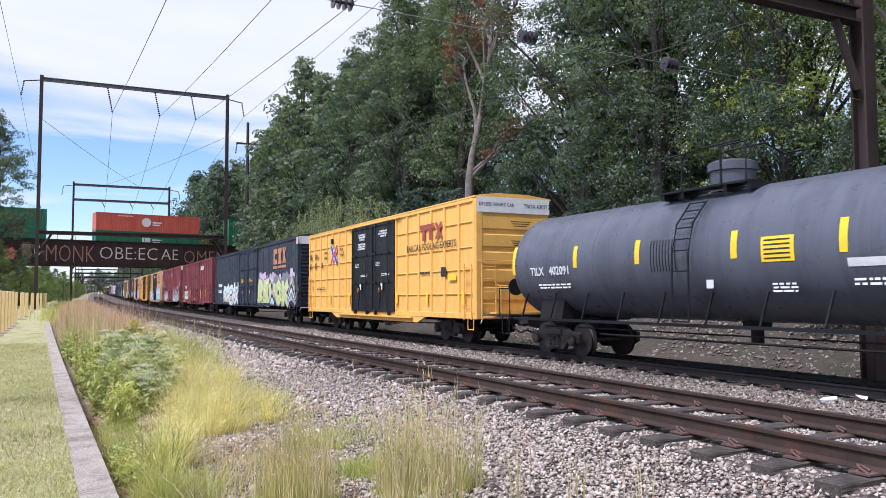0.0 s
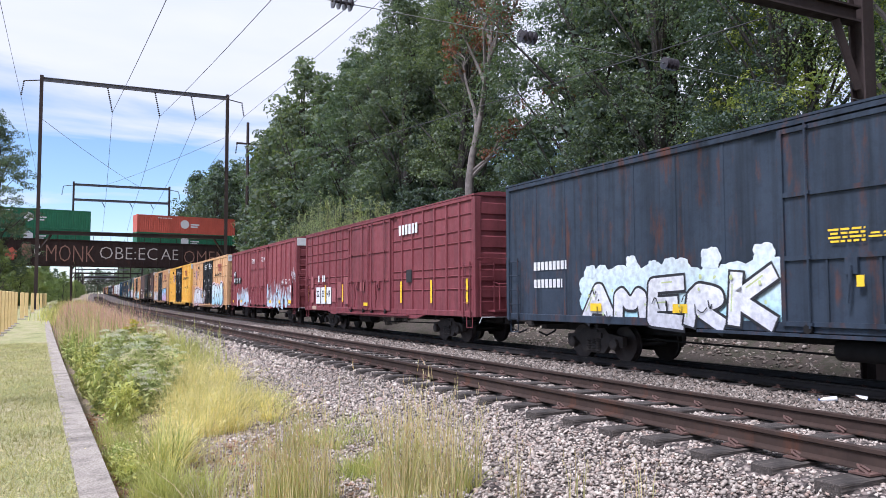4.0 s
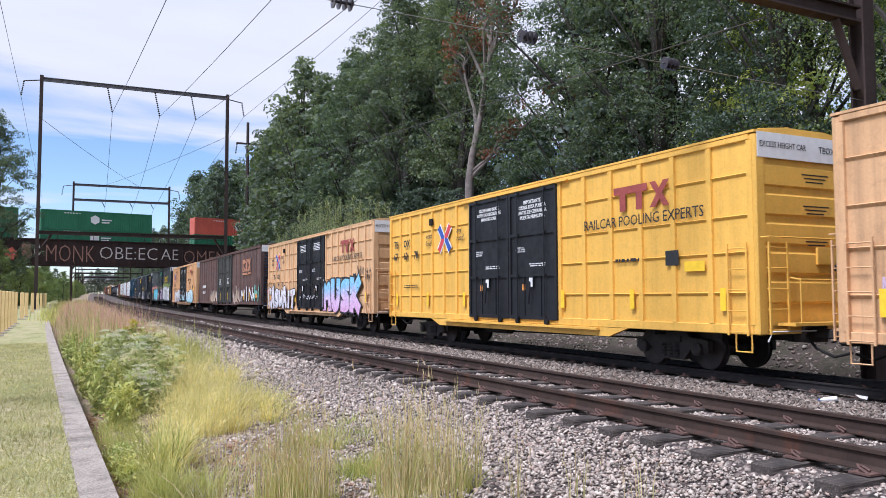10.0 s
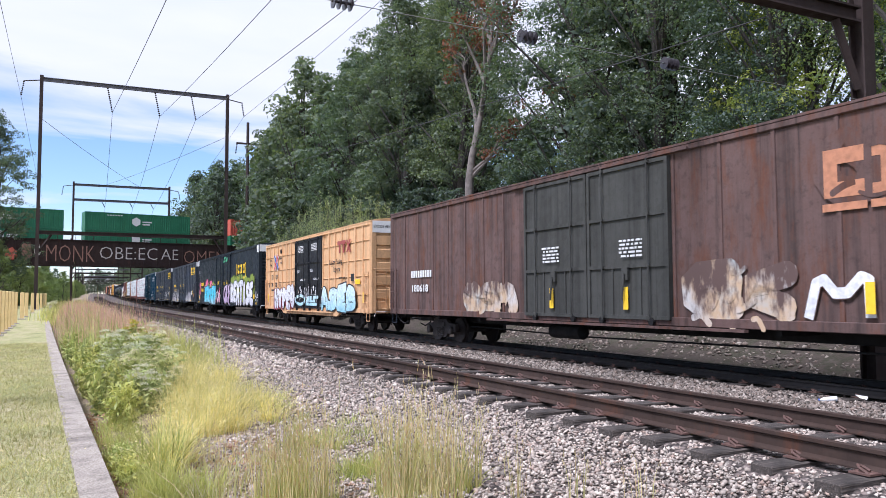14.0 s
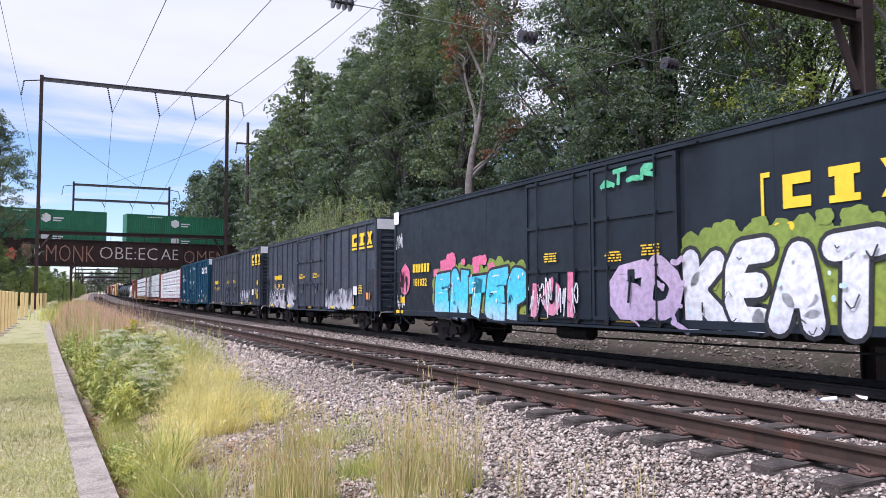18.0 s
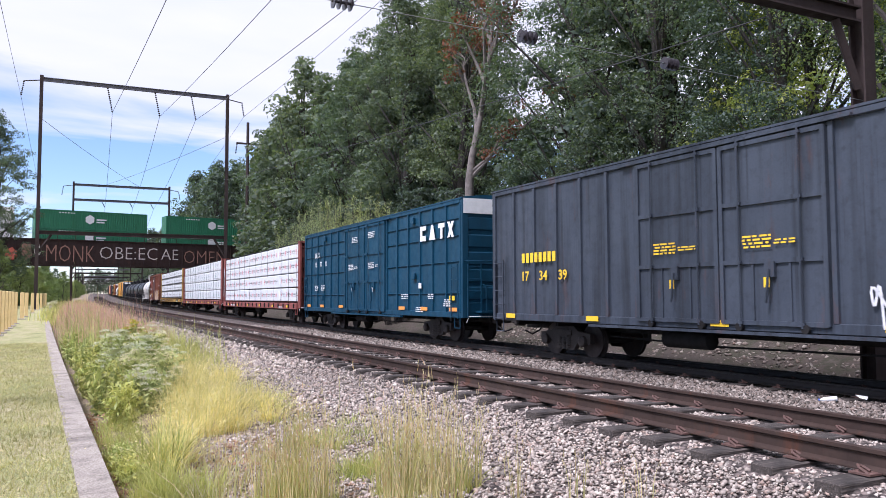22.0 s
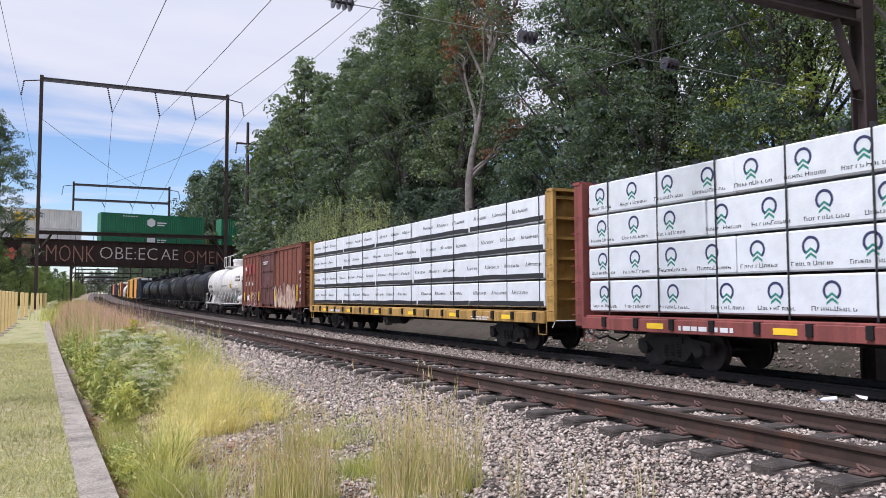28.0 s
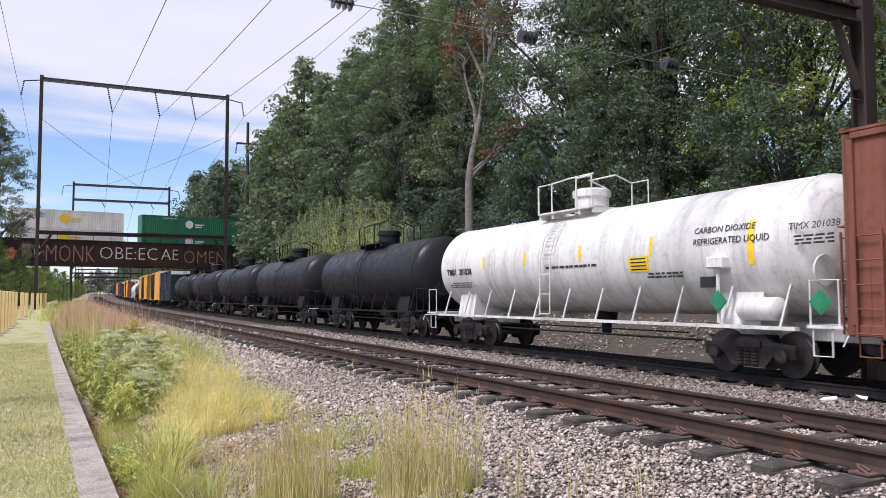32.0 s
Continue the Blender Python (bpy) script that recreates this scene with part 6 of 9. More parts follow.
# ---- graffiti and markings of single cars ----
GLYPH = {"B": [[(0.05, 0), (0.05, 1), (0.75, 0.95), (0.85, 0.7), (0.25, 0.52), (0.9, 0.4), (0.95, 0.12), (0.05, 0)]], "P": [[(0.1, 0), (0.1, 1), (0.85, 0.92), (0.9, 0.55), (0.15, 0.42)]], "W": [[(0, 1), (0.2, 0), (0.5, 0.6), (0.8, 0), (1, 1)]],
         "A": [[(0, 0), (0.45, 1), (0.55, 1), (1, 0)], [(0.2, 0.38), (0.8, 0.38)]], "C": [[(1, 0.85), (0.6, 1), (0.1, 0.8), (0, 0.5), (0.1, 0.15), (0.6, 0), (1, 0.12)]],
         "D": [[(0.1, 0), (0.1, 1), (0.6, 0.95), (1, 0.6), (0.95, 0.25), (0.6, 0), (0.1, 0)]], "E": [[(1, 1), (0.1, 0.95), (0.05, 0.05), (1, 0)], [(0.1, 0.5), (0.8, 0.52)]],
         "H": [[(0.05, 0), (0.1, 1)], [(0.9, 0), (1, 1)], [(0.1, 0.5), (0.9, 0.5)]], "I": [[(0.5, 0), (0.5, 1)]], "K": [[(0.05, 0), (0.1, 1)], [(1, 1), (0.15, 0.48), (1, 0)]],
         "L": [[(0.1, 1), (0.1, 0.05), (1, 0.0)]], "M": [[(0, 0), (0.1, 1), (0.5, 0.35), (0.9, 1), (1, 0)]], "N": [[(0, 0), (0.1, 1), (0.9, 0), (1, 1)]],
         "O": [[(0.5, 1), (0.08, 0.8), (0.05, 0.3), (0.5, 0), (0.92, 0.25), (0.95, 0.75), (0.5, 1)]], "R": [[(0.05, 0), (0.1, 1), (0.8, 0.95), (0.9, 0.65), (0.2, 0.48), (1, 0)]],
         "S": [[(1, 0.9), (0.5, 1), (0.05, 0.78), (0.3, 0.52), (0.85, 0.42), (0.95, 0.15), (0.5, 0), (0, 0.1)]], "T": [[(0, 0.95), (1, 1)], [(0.5, 0.95), (0.45, 0)]],
         "U": [[(0.05, 1), (0.05, 0.2), (0.4, 0), (0.85, 0.15), (0.95, 1)]], "Y": [[(0, 1), (0.5, 0.5), (1, 1)], [(0.5, 0.5), (0.4, 0)]], "V": [[(0, 1), (0.5, 0), (1, 1)]]}


def spray(name, stops, rough=0.5):
    """Spray paint whose colour runs over the height of the car side, with blotches."""
    m, n, l, b = nodes_of(name, rough)
    co = n.new("ShaderNodeTexCoord")
    sep = n.new("ShaderNodeSeparateXYZ")
    l.new(co.outputs["Object"], sep.inputs[0])
    f = noise_of(n, l, 1.3, 4)
    ad = n.new("ShaderNodeMath"); ad.operation = "MULTIPLY_ADD"
    l.new(f, ad.inputs[0]); ad.inputs[1].default_value = 0.9
    l.new(sep.outputs["Z"], ad.inputs[2])
    mr = n.new("ShaderNodeMapRange")
    mr.inputs["From Min"].default_value, mr.inputs["From Max"].default_value = 1.3, 3.1
    l.new(ad.outputs[0], mr.inputs["Value"])
    c = ramp(n, l, mr.outputs[0], stops)
    c = mixed(n, l, c, ramp(n, l, noise_of(n, l, 7, 6), [(0.35, grey(0.72)), (0.6, grey(1))]), 1.0, "MULTIPLY")
    l.new(c, b.inputs["Base Color"])
    return m


S_WHITE = spray("white_spray", [(0, (0.62, 0.62, 0.68)), (0.6, (0.80, 0.80, 0.82)), (1, (0.72, 0.72, 0.78))])
S_ICE = spray("ice_blue_spray", [(0, (0.30, 0.60, 0.72)), (0.5, (0.62, 0.80, 0.84)), (1, (0.75, 0.80, 0.82))])
S_CANDY = spray("blue_to_pink_spray", [(0, (0.72, 0.42, 0.66)), (0.4, (0.70, 0.52, 0.76)), (0.7, (0.28, 0.58, 0.85)), (1, (0.25, 0.6, 0.9))])
S_CYAN = spray("cyan_spray", [(0, (0.45, 0.62, 0.72)), (0.45, (0.08, 0.62, 0.78)), (1, (0.10, 0.52, 0.78))])
S_PINK = spray("pink_spray", [(0, (0.70, 0.30, 0.42)), (1, (0.75, 0.16, 0.30))])
S_PALEPINK = spray("pale_pink_spray", [(0, (0.75, 0.50, 0.50)), (1, (0.78, 0.58, 0.60))])
S_OLIVE = spray("olive_green_spray", [(0, (0.30, 0.34, 0.05)), (1, (0.22, 0.30, 0.05))])
S_LIME = spray("pale_lime_spray", [(0, (0.42, 0.55, 0.30)), (0.5, (0.55, 0.62, 0.28)), (1, (0.62, 0.66, 0.34))])
S_LILAC = spray("lilac_spray", [(0, (0.50, 0.38, 0.56)), (1, (0.60, 0.46, 0.62))])
S_GREEN = spray("mint_spray", [(0, (0.10, 0.50, 0.28)), (1, (0.12, 0.55, 0.30))])
S_TEAL = spray("teal_spray", [(0, (0.16, 0.42, 0.34)), (1, (0.2, 0.5, 0.42))])
S_BLACK = spray("black_spray", [(0, (0.02, 0.02, 0.025)), (1, (0.03, 0.03, 0.035))])
S_PLUM = spray("dark_plum_spray", [(0, (0.075, 0.022, 0.03)), (1, (0.09, 0.028, 0.035))])
S_SLATE = spray("grey_spray", [(0, (0.16, 0.17, 0.18)), (1, (0.22, 0.22, 0.24))])
S_DKRED = spray("dark_red_spray", [(0, (0.25, 0.03, 0.06)), (1, (0.3, 0.04, 0.07))])
S_PEACH = spray("peeling_peach_paint", [(0, (0.70, 0.42, 0.26)), (0.5, (0.72, 0.50, 0.36)), (1, (0.5, 0.22, 0.12))])
S_TAN = spray("grimy_cream_spray", [(0, (0.45, 0.32, 0.24)), (0.6, (0.60, 0.48, 0.36)), (1, (0.5, 0.36, 0.26))])
def worn_spray(name, under, pale, z_top, rough=0.6):
    """Half-removed paint: it thins out upwards and in blotches, and the car's own colour shows."""
    m, n, l, b = nodes_of(name, rough)
    co = n.new("ShaderNodeTexCoord")
    sep = n.new("ShaderNodeSeparateXYZ")
    l.new(co.outputs["Object"], sep.inputs[0])
    f = noise_of(n, l, 2.2, 8, 0.65, (1, 1.5, 0.6))
    mr = n.new("ShaderNodeMapRange")
    mr.inputs["From Min"].default_value, mr.inputs["From Max"].default_value = 0.9, z_top
    mr.inputs["To Min"].default_value, mr.inputs["To Max"].default_value = 0.12, -0.14
    l.new(sep.outputs["Z"], mr.inputs["Value"])
    ad = n.new("ShaderNodeMath"); ad.operation = "ADD"
    l.new(f, ad.inputs[0]); l.new(mr.outputs[0], ad.inputs[1])
    k = ramp(n, l, ad.outputs[0], [(0.40, grey(0)), (0.56, grey(1))])
    tint = ramp(n, l, noise_of(n, l, 0.9, 4), [(0.35, pale[0]), (0.5, pale[1]), (0.65, pale[2])])
    l.new(mixed(n, l, under, tint, k), b.inputs["Base Color"])
    return m


S_SCRUBRED = worn_spray("scrubbed_spray_on_maroon", (0.20, 0.05, 0.055), ((0.62, 0.60, 0.64), (0.40, 0.58, 0.68), (0.62, 0.42, 0.45)), 2.5)
S_SCRUBNAVY = worn_spray("scrubbed_spray_on_slate", (0.045, 0.05, 0.065), ((0.34, 0.36, 0.41), (0.48, 0.47, 0.50), (0.30, 0.25, 0.28)), 2.1)
S_SCRUBBROWN = worn_spray("scrubbed_spray_on_brown", (0.10, 0.06, 0.052), ((0.55, 0.52, 0.5), (0.5, 0.35, 0.22), (0.42, 0.46, 0.46)), 2.3)
S_TANWORN = worn_spray("grimy_cream_on_oxide", (0.17, 0.06, 0.04), ((0.55, 0.42, 0.30), (0.44, 0.30, 0.22), (0.62, 0.55, 0.45)), 2.9)
S_SCRUB = spray("scrubbed_pale_spray", [(0, (0.62, 0.56, 0.60)), (0.5, (0.60, 0.66, 0.72)), (1, (0.66, 0.50, 0.52))])


def smooth_line(p, n=3):
    """Round a polyline off by cutting its corners."""
    for _ in range(n):
        q = [p[0]]
        for a, b in zip(p, p[1:]):
            q += [(a[0] * 0.75 + b[0] * 0.25, a[1] * 0.75 + b[1] * 0.25), (a[0] * 0.25 + b[0] * 0.75, a[1] * 0.25 + b[1] * 0.75)]
        p = q + [p[-1]]
    return p


def ribbon(g, p, w, x):
    """A flat painted stroke of width w with round ends."""
    L, R = [], []
    for i, (a, b) in enumerate(p):
        c, d = p[max(i - 1, 0)], p[min(i + 1, len(p) - 1)]
        t = math.hypot(d[0] - c[0], d[1] - c[1]) or 1
        nx, ny = -(d[1] - c[1]) / t * w / 2, (d[0] - c[0]) / t * w / 2
        L.append((x, a + nx, b + ny)); R.append((x, a - nx, b - ny))
    k = len(p)
    g.add(L + R, [(i, i + 1, k + i + 1, k + i) for i in range(k - 1)])
    for j, (a, b) in enumerate((p[0], p[-1])):
        g.add([(x + 0.0003 * (j + 1), a + w / 2 * math.cos(q * 0.6283), b + w / 2 * math.sin(q * 0.6283)) for q in range(10)], [tuple(range(10))])


def cloud(g, y0, y1, z0, z1, x, rg, n=9):
    """A background blot with a bumpy edge."""
    pts = []
    m = n * 6
    for i in range(m):
        a = 2 * math.pi * i / m
        r = 0.88 + 0.16 * abs(math.sin(n * a / 2)) + rg.uniform(-0.03, 0.03)
        e = 1 / max(abs(math.cos(a)), abs(math.sin(a))) ** 0.55
        pts.append((x, (y0 + y1) / 2 + (y0 - y1) / 2 * r * math.cos(a) * e * 0.9, max(z0, (z0 + z1) / 2 + (z1 - z0) / 2 * r * math.sin(a) * e * 0.9)))
    g.add(pts, [tuple(range(m))])


def fat_stroke(g, p, w, x, blunt):
    """A broad painted stroke with full corners; blunt: its ends are cut square and run on a little."""
    if blunt:
        for i, j in ((0, 1), (-1, -2)):
            d = math.hypot(p[i][0] - p[j][0], p[i][1] - p[j][1]) or 1
            p[i] = (p[i][0] + (p[i][0] - p[j][0]) / d * w * 0.36, p[i][1] + (p[i][1] - p[j][1]) / d * w * 0.36)
    k = 0
    for i, (a, b) in enumerate(zip(p, p[1:])):
        d = math.hypot(b[0] - a[0], b[1] - a[1]) or 1
        ny, nz = -(b[1] - a[1]) / d * w / 2, (b[0] - a[0]) / d * w / 2
        xx = x - 0.0002 * (i % 5)
        g.add([(xx, a[0] + ny, a[1] + nz), (xx, b[0] + ny, b[1] + nz), (xx, b[0] - ny, b[1] - nz), (xx, a[0] - ny, a[1] - nz)], [(0, 1, 2, 3)])
        if i or not blunt:
            g.add([(xx - 0.0012, a[0] + w / 2 * math.cos(q * 0.5236), a[1] + w / 2 * math.sin(q * 0.5236)) for q in range(12)], [tuple(range(12))])
    if not blunt:
        g.add([(x - 0.0014, p[-1][0] + w / 2 * math.cos(q * 0.5236), p[-1][1] + w / 2 * math.sin(q * 0.5236)) for q in range(12)], [tuple(range(12))])


def graffiti(car, word, y0, y1, z0, z1, x, fill, line=None, back=None, w=0.3, edge=0.11, seed=1, wild=0.26, extra=None, blunt=True, cast=None, halo=None):
    """A piece of chunky letters from y0 to y1 (leftwards to rightwards), each outlined over its neighbour, on an optional cloud.
    cast: paint and shift of a block shadow; halo: paint of a soft rim round the whole piece."""
    rg = random.Random(seed)
    line = line or S_BLACK
    n = len(word)
    step = (y0 - y1) / n
    if back is not None:
        for i, c in enumerate(word):
            g = Geo()
            yc = y0 - step * (i + 0.5)
            cloud(g, yc + step * 0.75, yc - step * 0.75, z0, z1 + rg.uniform(0.15, 0.45), x - 0.0006 * i, rg)
            part("graffiti_background", g, back if not isinstance(back, tuple) else back[0], car)
        if isinstance(back, tuple):
            for i in range(n * 2):
                g = Geo()
                yc, q = rg.uniform(y1, y0), rg.uniform(0.15, 0.42)
                zc = z1 + rg.uniform(-0.1, 0.3)
                cloud(g, yc + q, yc - q, zc - q * 0.8, zc + q * 0.8, x - 0.006 - 0.0004 * i, rg, 5)
                part("graffiti_background", g, back[1], car)
    gs, gl = Geo(), Geo()
    slant = rg.uniform(-0.3, 0.3) * wild
    for i, c in enumerate(word):
        a, b = y0 - step * i - w * 0.40, y0 - step * (i + 1) + w * 0.40
        zl, zh = z0 + w * 0.42 + rg.uniform(0, wild) * 0.35, z1 - w * 0.45 - rg.uniform(0, wild) * 1.3
        lean = slant + rg.uniform(-wild, wild) * 0.5
        base = x - 0.014 - 0.0085 * i
        go, gf, gh = Geo(), Geo(), Geo()
        for st in GLYPH[c]:
            p = [(a + (b - a) * u + lean * (v - 0.5) + rg.uniform(-1, 1) * wild * 0.12, zl + (zh - zl) * v + rg.uniform(-1, 1) * wild * 0.14) for u, v in st]
            if not blunt or len(p) > 4:
                p = smooth_line(p, 1)
            if halo is not None:
                fat_stroke(gh, list(p), w + 2 * edge + 0.12, x - 0.009 - 0.0001 * i, False)
            if cast is not None:
                for f in (0.5, 1.0):
                    fat_stroke(gs, [(u + cast[1] * f, v + cast[2] * f) for u, v in p], w + edge, x - 0.0115 - 0.0003 * f, blunt)
            fat_stroke(go, list(p), w + 2 * edge * 0.62, base, blunt)
            fat_stroke(gf, list(p), w, base - 0.0035, blunt)
            if w > 0.28:                                # a thin gleam along the stroke's upper side
                u, v = p[0]
                u2, v2 = p[1]
                k0, k1 = rg.uniform(0.1, 0.3), rg.uniform(0.5, 0.85)
                ribbon(gl, [(u + (u2 - u) * k0 + w * 0.27, v + (v2 - v) * k0 + w * 0.12), (u + (u2 - u) * k1 + w * 0.27, v + (v2 - v) * k1 + w * 0.12)], 0.035, base - 0.0062)
        letter = part("graffiti_letter", gf, fill, car, "large spray-painted graffiti letter" if w > 0.2 and i == 0 else "")
        part("letter_outline", go, line, letter)
        if halo is not None:
            part("letter_rim", gh, halo, letter)
    if w > 0.25:                                        # inner cuts in the outline colour
        for i in range(n * 2):
            gd = Geo()
            yy, zz = rg.uniform(y1 + 0.2, y0 - 0.2), rg.uniform(z0 + 0.15, z1 - 0.3)
            d, q = rg.uniform(-0.5, 0.5) * step * 0.5, rg.uniform(-0.3, 0.3)
            ribbon(gd, smooth_line([(yy, zz), (yy + d * 0.5, zz + q), (yy + d, zz + q * 0.4)], 1), rg.uniform(0.02, 0.05), x - 0.030 - 0.0085 * n - 0.0004 * i)
            part("graffiti_linework", gd, line, car)
    if cast is not None:
        part("graffiti_shadow", gs, cast[0], car)
    if extra is not None:                               # gleams, dots and drips
        for i in range(n * 3):
            yy, zz = rg.uniform(y1, y0), rg.uniform(z0 + 0.15, z1 - 0.1)
            q = rg.uniform(0.02, 0.05)
            gl.add([(x - 0.036 - 0.0085 * n - 0.0003 * i, yy + q * math.cos(t * 0.785), zz + q * 1.3 * math.sin(t * 0.785)) for t in range(8)], [tuple(range(8))])
        part("graffiti_highlight", gl, extra, car)


def chevrons(car, y0, y1, z0, z1, x, paints):
    """Nested painted arrows that fill in round a piece."""
    n = len(paints)
    for i, mt in enumerate(paints):
        f = 1 - i / n
        yc, hw, zt = (y0 + y1) / 2, (y0 - y1) / 2 * (0.45 + 0.55 * f), z0 + (z1 - z0) * f
        g = Geo()
        ribbon(g, [(yc + hw, z0 + 0.1 + (zt - z0) * 0.25), (yc + hw * 0.1, zt), (yc - hw * 0.5, z0 + (zt - z0) * 0.6), (yc - hw, z0 + 0.06 + (zt - z0) * 0.2)], (z1 - z0) / n * 1.05, x - 0.0015 * i)
        part("graffiti_arrow", g, mt, car)


def scrawl(car, y0, y1, z0, z1, x, mat, seed, w=0.035, n=5):
    """A thin hurried tag, loops and zigzags that spell nothing."""
    rg = random.Random(seed)
    g = Geo()
    for i in range(n):
        a, b = y0 + (y1 - y0) * i / n, y0 + (y1 - y0) * (i + 1.15) / n
        p = [(a + (b - a) * rg.random(), z0 + (z1 - z0) * (j % 2) * rg.uniform(0.6, 1) + rg.uniform(0, 0.25) * (z1 - z0)) for j in range(5)]
        ribbon(g, smooth_line(p, 2), w, x - 0.001 * i)
    part("scrawled_tag", g, mat, car)


def scrub(car, y0, y1, z0, z1, x, mat, seed, n=16):
    """A worn, half-scrubbed piece of which only smeared fat strokes are left."""
    rg = random.Random(seed)
    g = Geo()
    k = max(2, int(round((y0 - y1) / 1.05)))
    step = (y0 - y1) / k
    c = 0
    for i in range(k):
        st = GLYPH[rg.choice("AEKMNOSE")]
        a, b = y0 - step * i, y0 - step * (i + 1.0)
        for line in st:
            p = smooth_line([(a + (b - a) * u + rg.uniform(-0.1, 0.1), max(z0 + 0.26, z0 + 0.12 + (z1 - z0 - 0.3) * v + rg.uniform(-0.12, 0.12))) for u, v in line], 1)
            ribbon(g, p, rg.uniform(0.4, 0.6), x - 0.0008 * c)
            c += 1
    for i in range(n):
        y, z, d = rg.uniform(y1, y0), z0 + (z1 - z0) * rg.random() ** 1.6, rg.uniform(0.15, 0.5)
        ribbon(g, smooth_line([(y, z), (y - d * 0.5, z + rg.uniform(-0.15, 0.2)), (y - d, z + rg.uniform(-0.2, 0.2))], 1), rg.uniform(0.05, 0.16), x - 0.001 * (c + i))
    part("scrubbed_graffiti", g, mat, car)


def block_letters(car, mat, ys, w, z0, z1, x, under=True):
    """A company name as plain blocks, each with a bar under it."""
    for i, y in enumerate(ys):
        g = Geo()
        h = z1 - z0
        if i % 3 == 0:
            g.box(x - 0.003, x, y - w * 0.35, y, z0 + h * 0.12, z1).box(x - 0.0035, x, y - w, y - w * 0.35, z1 - h * 0.28, z1).box(x - 0.0035, x, y - w, y - w * 0.35, z0 + h * 0.12, z0 + h * 0.4)
        elif i % 3 == 1:
            g.box(x - 0.003, x, y - w, y, z1 - h * 0.24, z1).box(x - 0.0035, x, y - w * 0.8, y - w * 0.2, z0 + h * 0.3, z1 - h * 0.24).box(x - 0.003, x, y - w, y, z0 + h * 0.12, z0 + h * 0.3)
        else:
            for a in (0, 1):
                p = [(y, z1 if a else z0 + h * 0.12), (y - w * 0.36, z1 if a else z0 + h * 0.12), (y - w, z0 + h * 0.12 if a else z1), (y - w * 0.64, z0 + h * 0.12 if a else z1)]
                g.add([(x - 0.002 - a * 0.002, q[0], q[1]) for q in p], [(0, 1, 2, 3)])
        if under:
            g.box(x - 0.003, x, y - w * 1.05, y + w * 0.05, z0 - h * 0.12, z0 + h * 0.02)
        part("name_block", g, mat, car)


def two_door_notes(car, h, mat, x=-1.684, seed=0, dz=0.0):
    for i in range(2):
        c = 1.3 if i == 0 else -1.3
        bars(car, mat, c + 0.7, 2.85 + dz, 0.75, 0.06, 4, x, seed + i)
        bars(car, mat, c - 0.1, 2.75 + dz, 0.55, 0.05, 2, x, seed + 3 + i)
        patch(car, mat, c + 0.1, 1.85, 0.14, 0.2, x - 0.06, "notice_plate")


XS, XR, XF = -1.632, -1.64, -1.584
tb1, tb2, tb3, tb4, tb5 = [c[0] for c in slogan]
graffiti(tb2, "AHBLT", 8.1, 1.0, 0.9, 2.4, XS, S_WHITE, S_PLUM, w=0.5, edge=0.16, seed=3, extra=S_ICE, halo=S_PALEPINK)
graffiti(tb2, "EKOB", -2.6, -7.9, 0.86, 2.75, XS, S_ICE, w=0.56, edge=0.17, seed=4, extra=S_WHITE, halo=S_PALEPINK)
scrawl(tb2, -2.7, -3.4, 2.1, 3.2, XS, S_BLACK, 5, n=3)
scrawl(tb2, 0.1, -1.6, 4.3, 4.75, -1.69, S_WHITE, 6, n=4)
scrawl(tb2, 8.6, 7.9, 1.6, 2.2, XS, S_LILAC, 7, n=3)
graffiti(tb4, "CASWAIT", 9.4, 2.75, 0.88, 2.35, XS, S_WHITE, w=0.36, edge=0.1, seed=8, extra=S_PINK)
graffiti(tb4, "MUSK", -2.35, -8.0, 0.86, 2.6, XS, S_CANDY, w=0.56, edge=0.16, seed=9, extra=S_WHITE)
scrawl(tb4, -7.4, -8.3, 2.55, 3.1, XS, S_BLACK, 10, n=3)
scrawl(tb4, -8.5, -9.2, 2.2, 3.2, XS, S_BLACK, 11, n=3)
scrawl(tb4, 1.9, -1.9, 1.45, 1.8, -1.69, S_WHITE, 12, n=5)
graffiti(tb5, "HYPEO", 7.15, 2.4, 0.9, 2.4, XS, S_WHITE, S_PLUM, w=0.42, edge=0.08, seed=13, blunt=False, cast=(S_DKRED, 0.22, -0.06))
graffiti(tb5, "ASEB", -2.4, -7.9, 0.9, 2.3, XS, S_ICE, w=0.46, seed=14, extra=S_WHITE)
scrawl(tb5, 1.9, -1.9, 1.3, 2.3, -1.69, S_WHITE, 15, n=7)
graffiti(tb5, "OE", 2.3, -2.2, 1.1, 1.9, -1.69, S_ICE, w=0.16, edge=0.05, seed=16)

ca, ha = c86a[0], c86a[1]
graffiti(ca, "AMERK", 9.3, 3.2, 0.98, 2.25, XF, S_WHITE, w=0.32, back=(S_ICE, S_ICE), edge=0.1, seed=17, extra=S_LIME)
graffiti(ca, "REWOKA", -3.2, -13.0, 0.98, 2.8, XF, S_LIME, S_SLATE, w=0.6, back=(S_SLATE, S_LILAC), edge=0.12, seed=18, extra=S_WHITE)
chevrons(ca, -1.7, -3.2, 1.0, 1.9, XF - 0.02, (S_LILAC, S_BLACK, S_ICE, S_BLACK, S_LILAC))
chevrons(ca, -11.3, -13.1, 1.0, 2.5, XF - 0.09, (S_LILAC, S_BLACK, S_ICE, S_SLATE, S_LILAC, S_BLACK))
chevrons(ca, -7.1, -8.0, 1.1, 2.0, XF - 0.09, (S_LILAC, S_BLACK, S_ICE))
block_letters(ca, S_PEACH, (-7.45, -8.55, -9.65), 0.9, 3.5, 4.6, XF)
bars(ca, M_WHITE, 11.7, 2.45, 1.6, 0.24, 1, XF, 19)
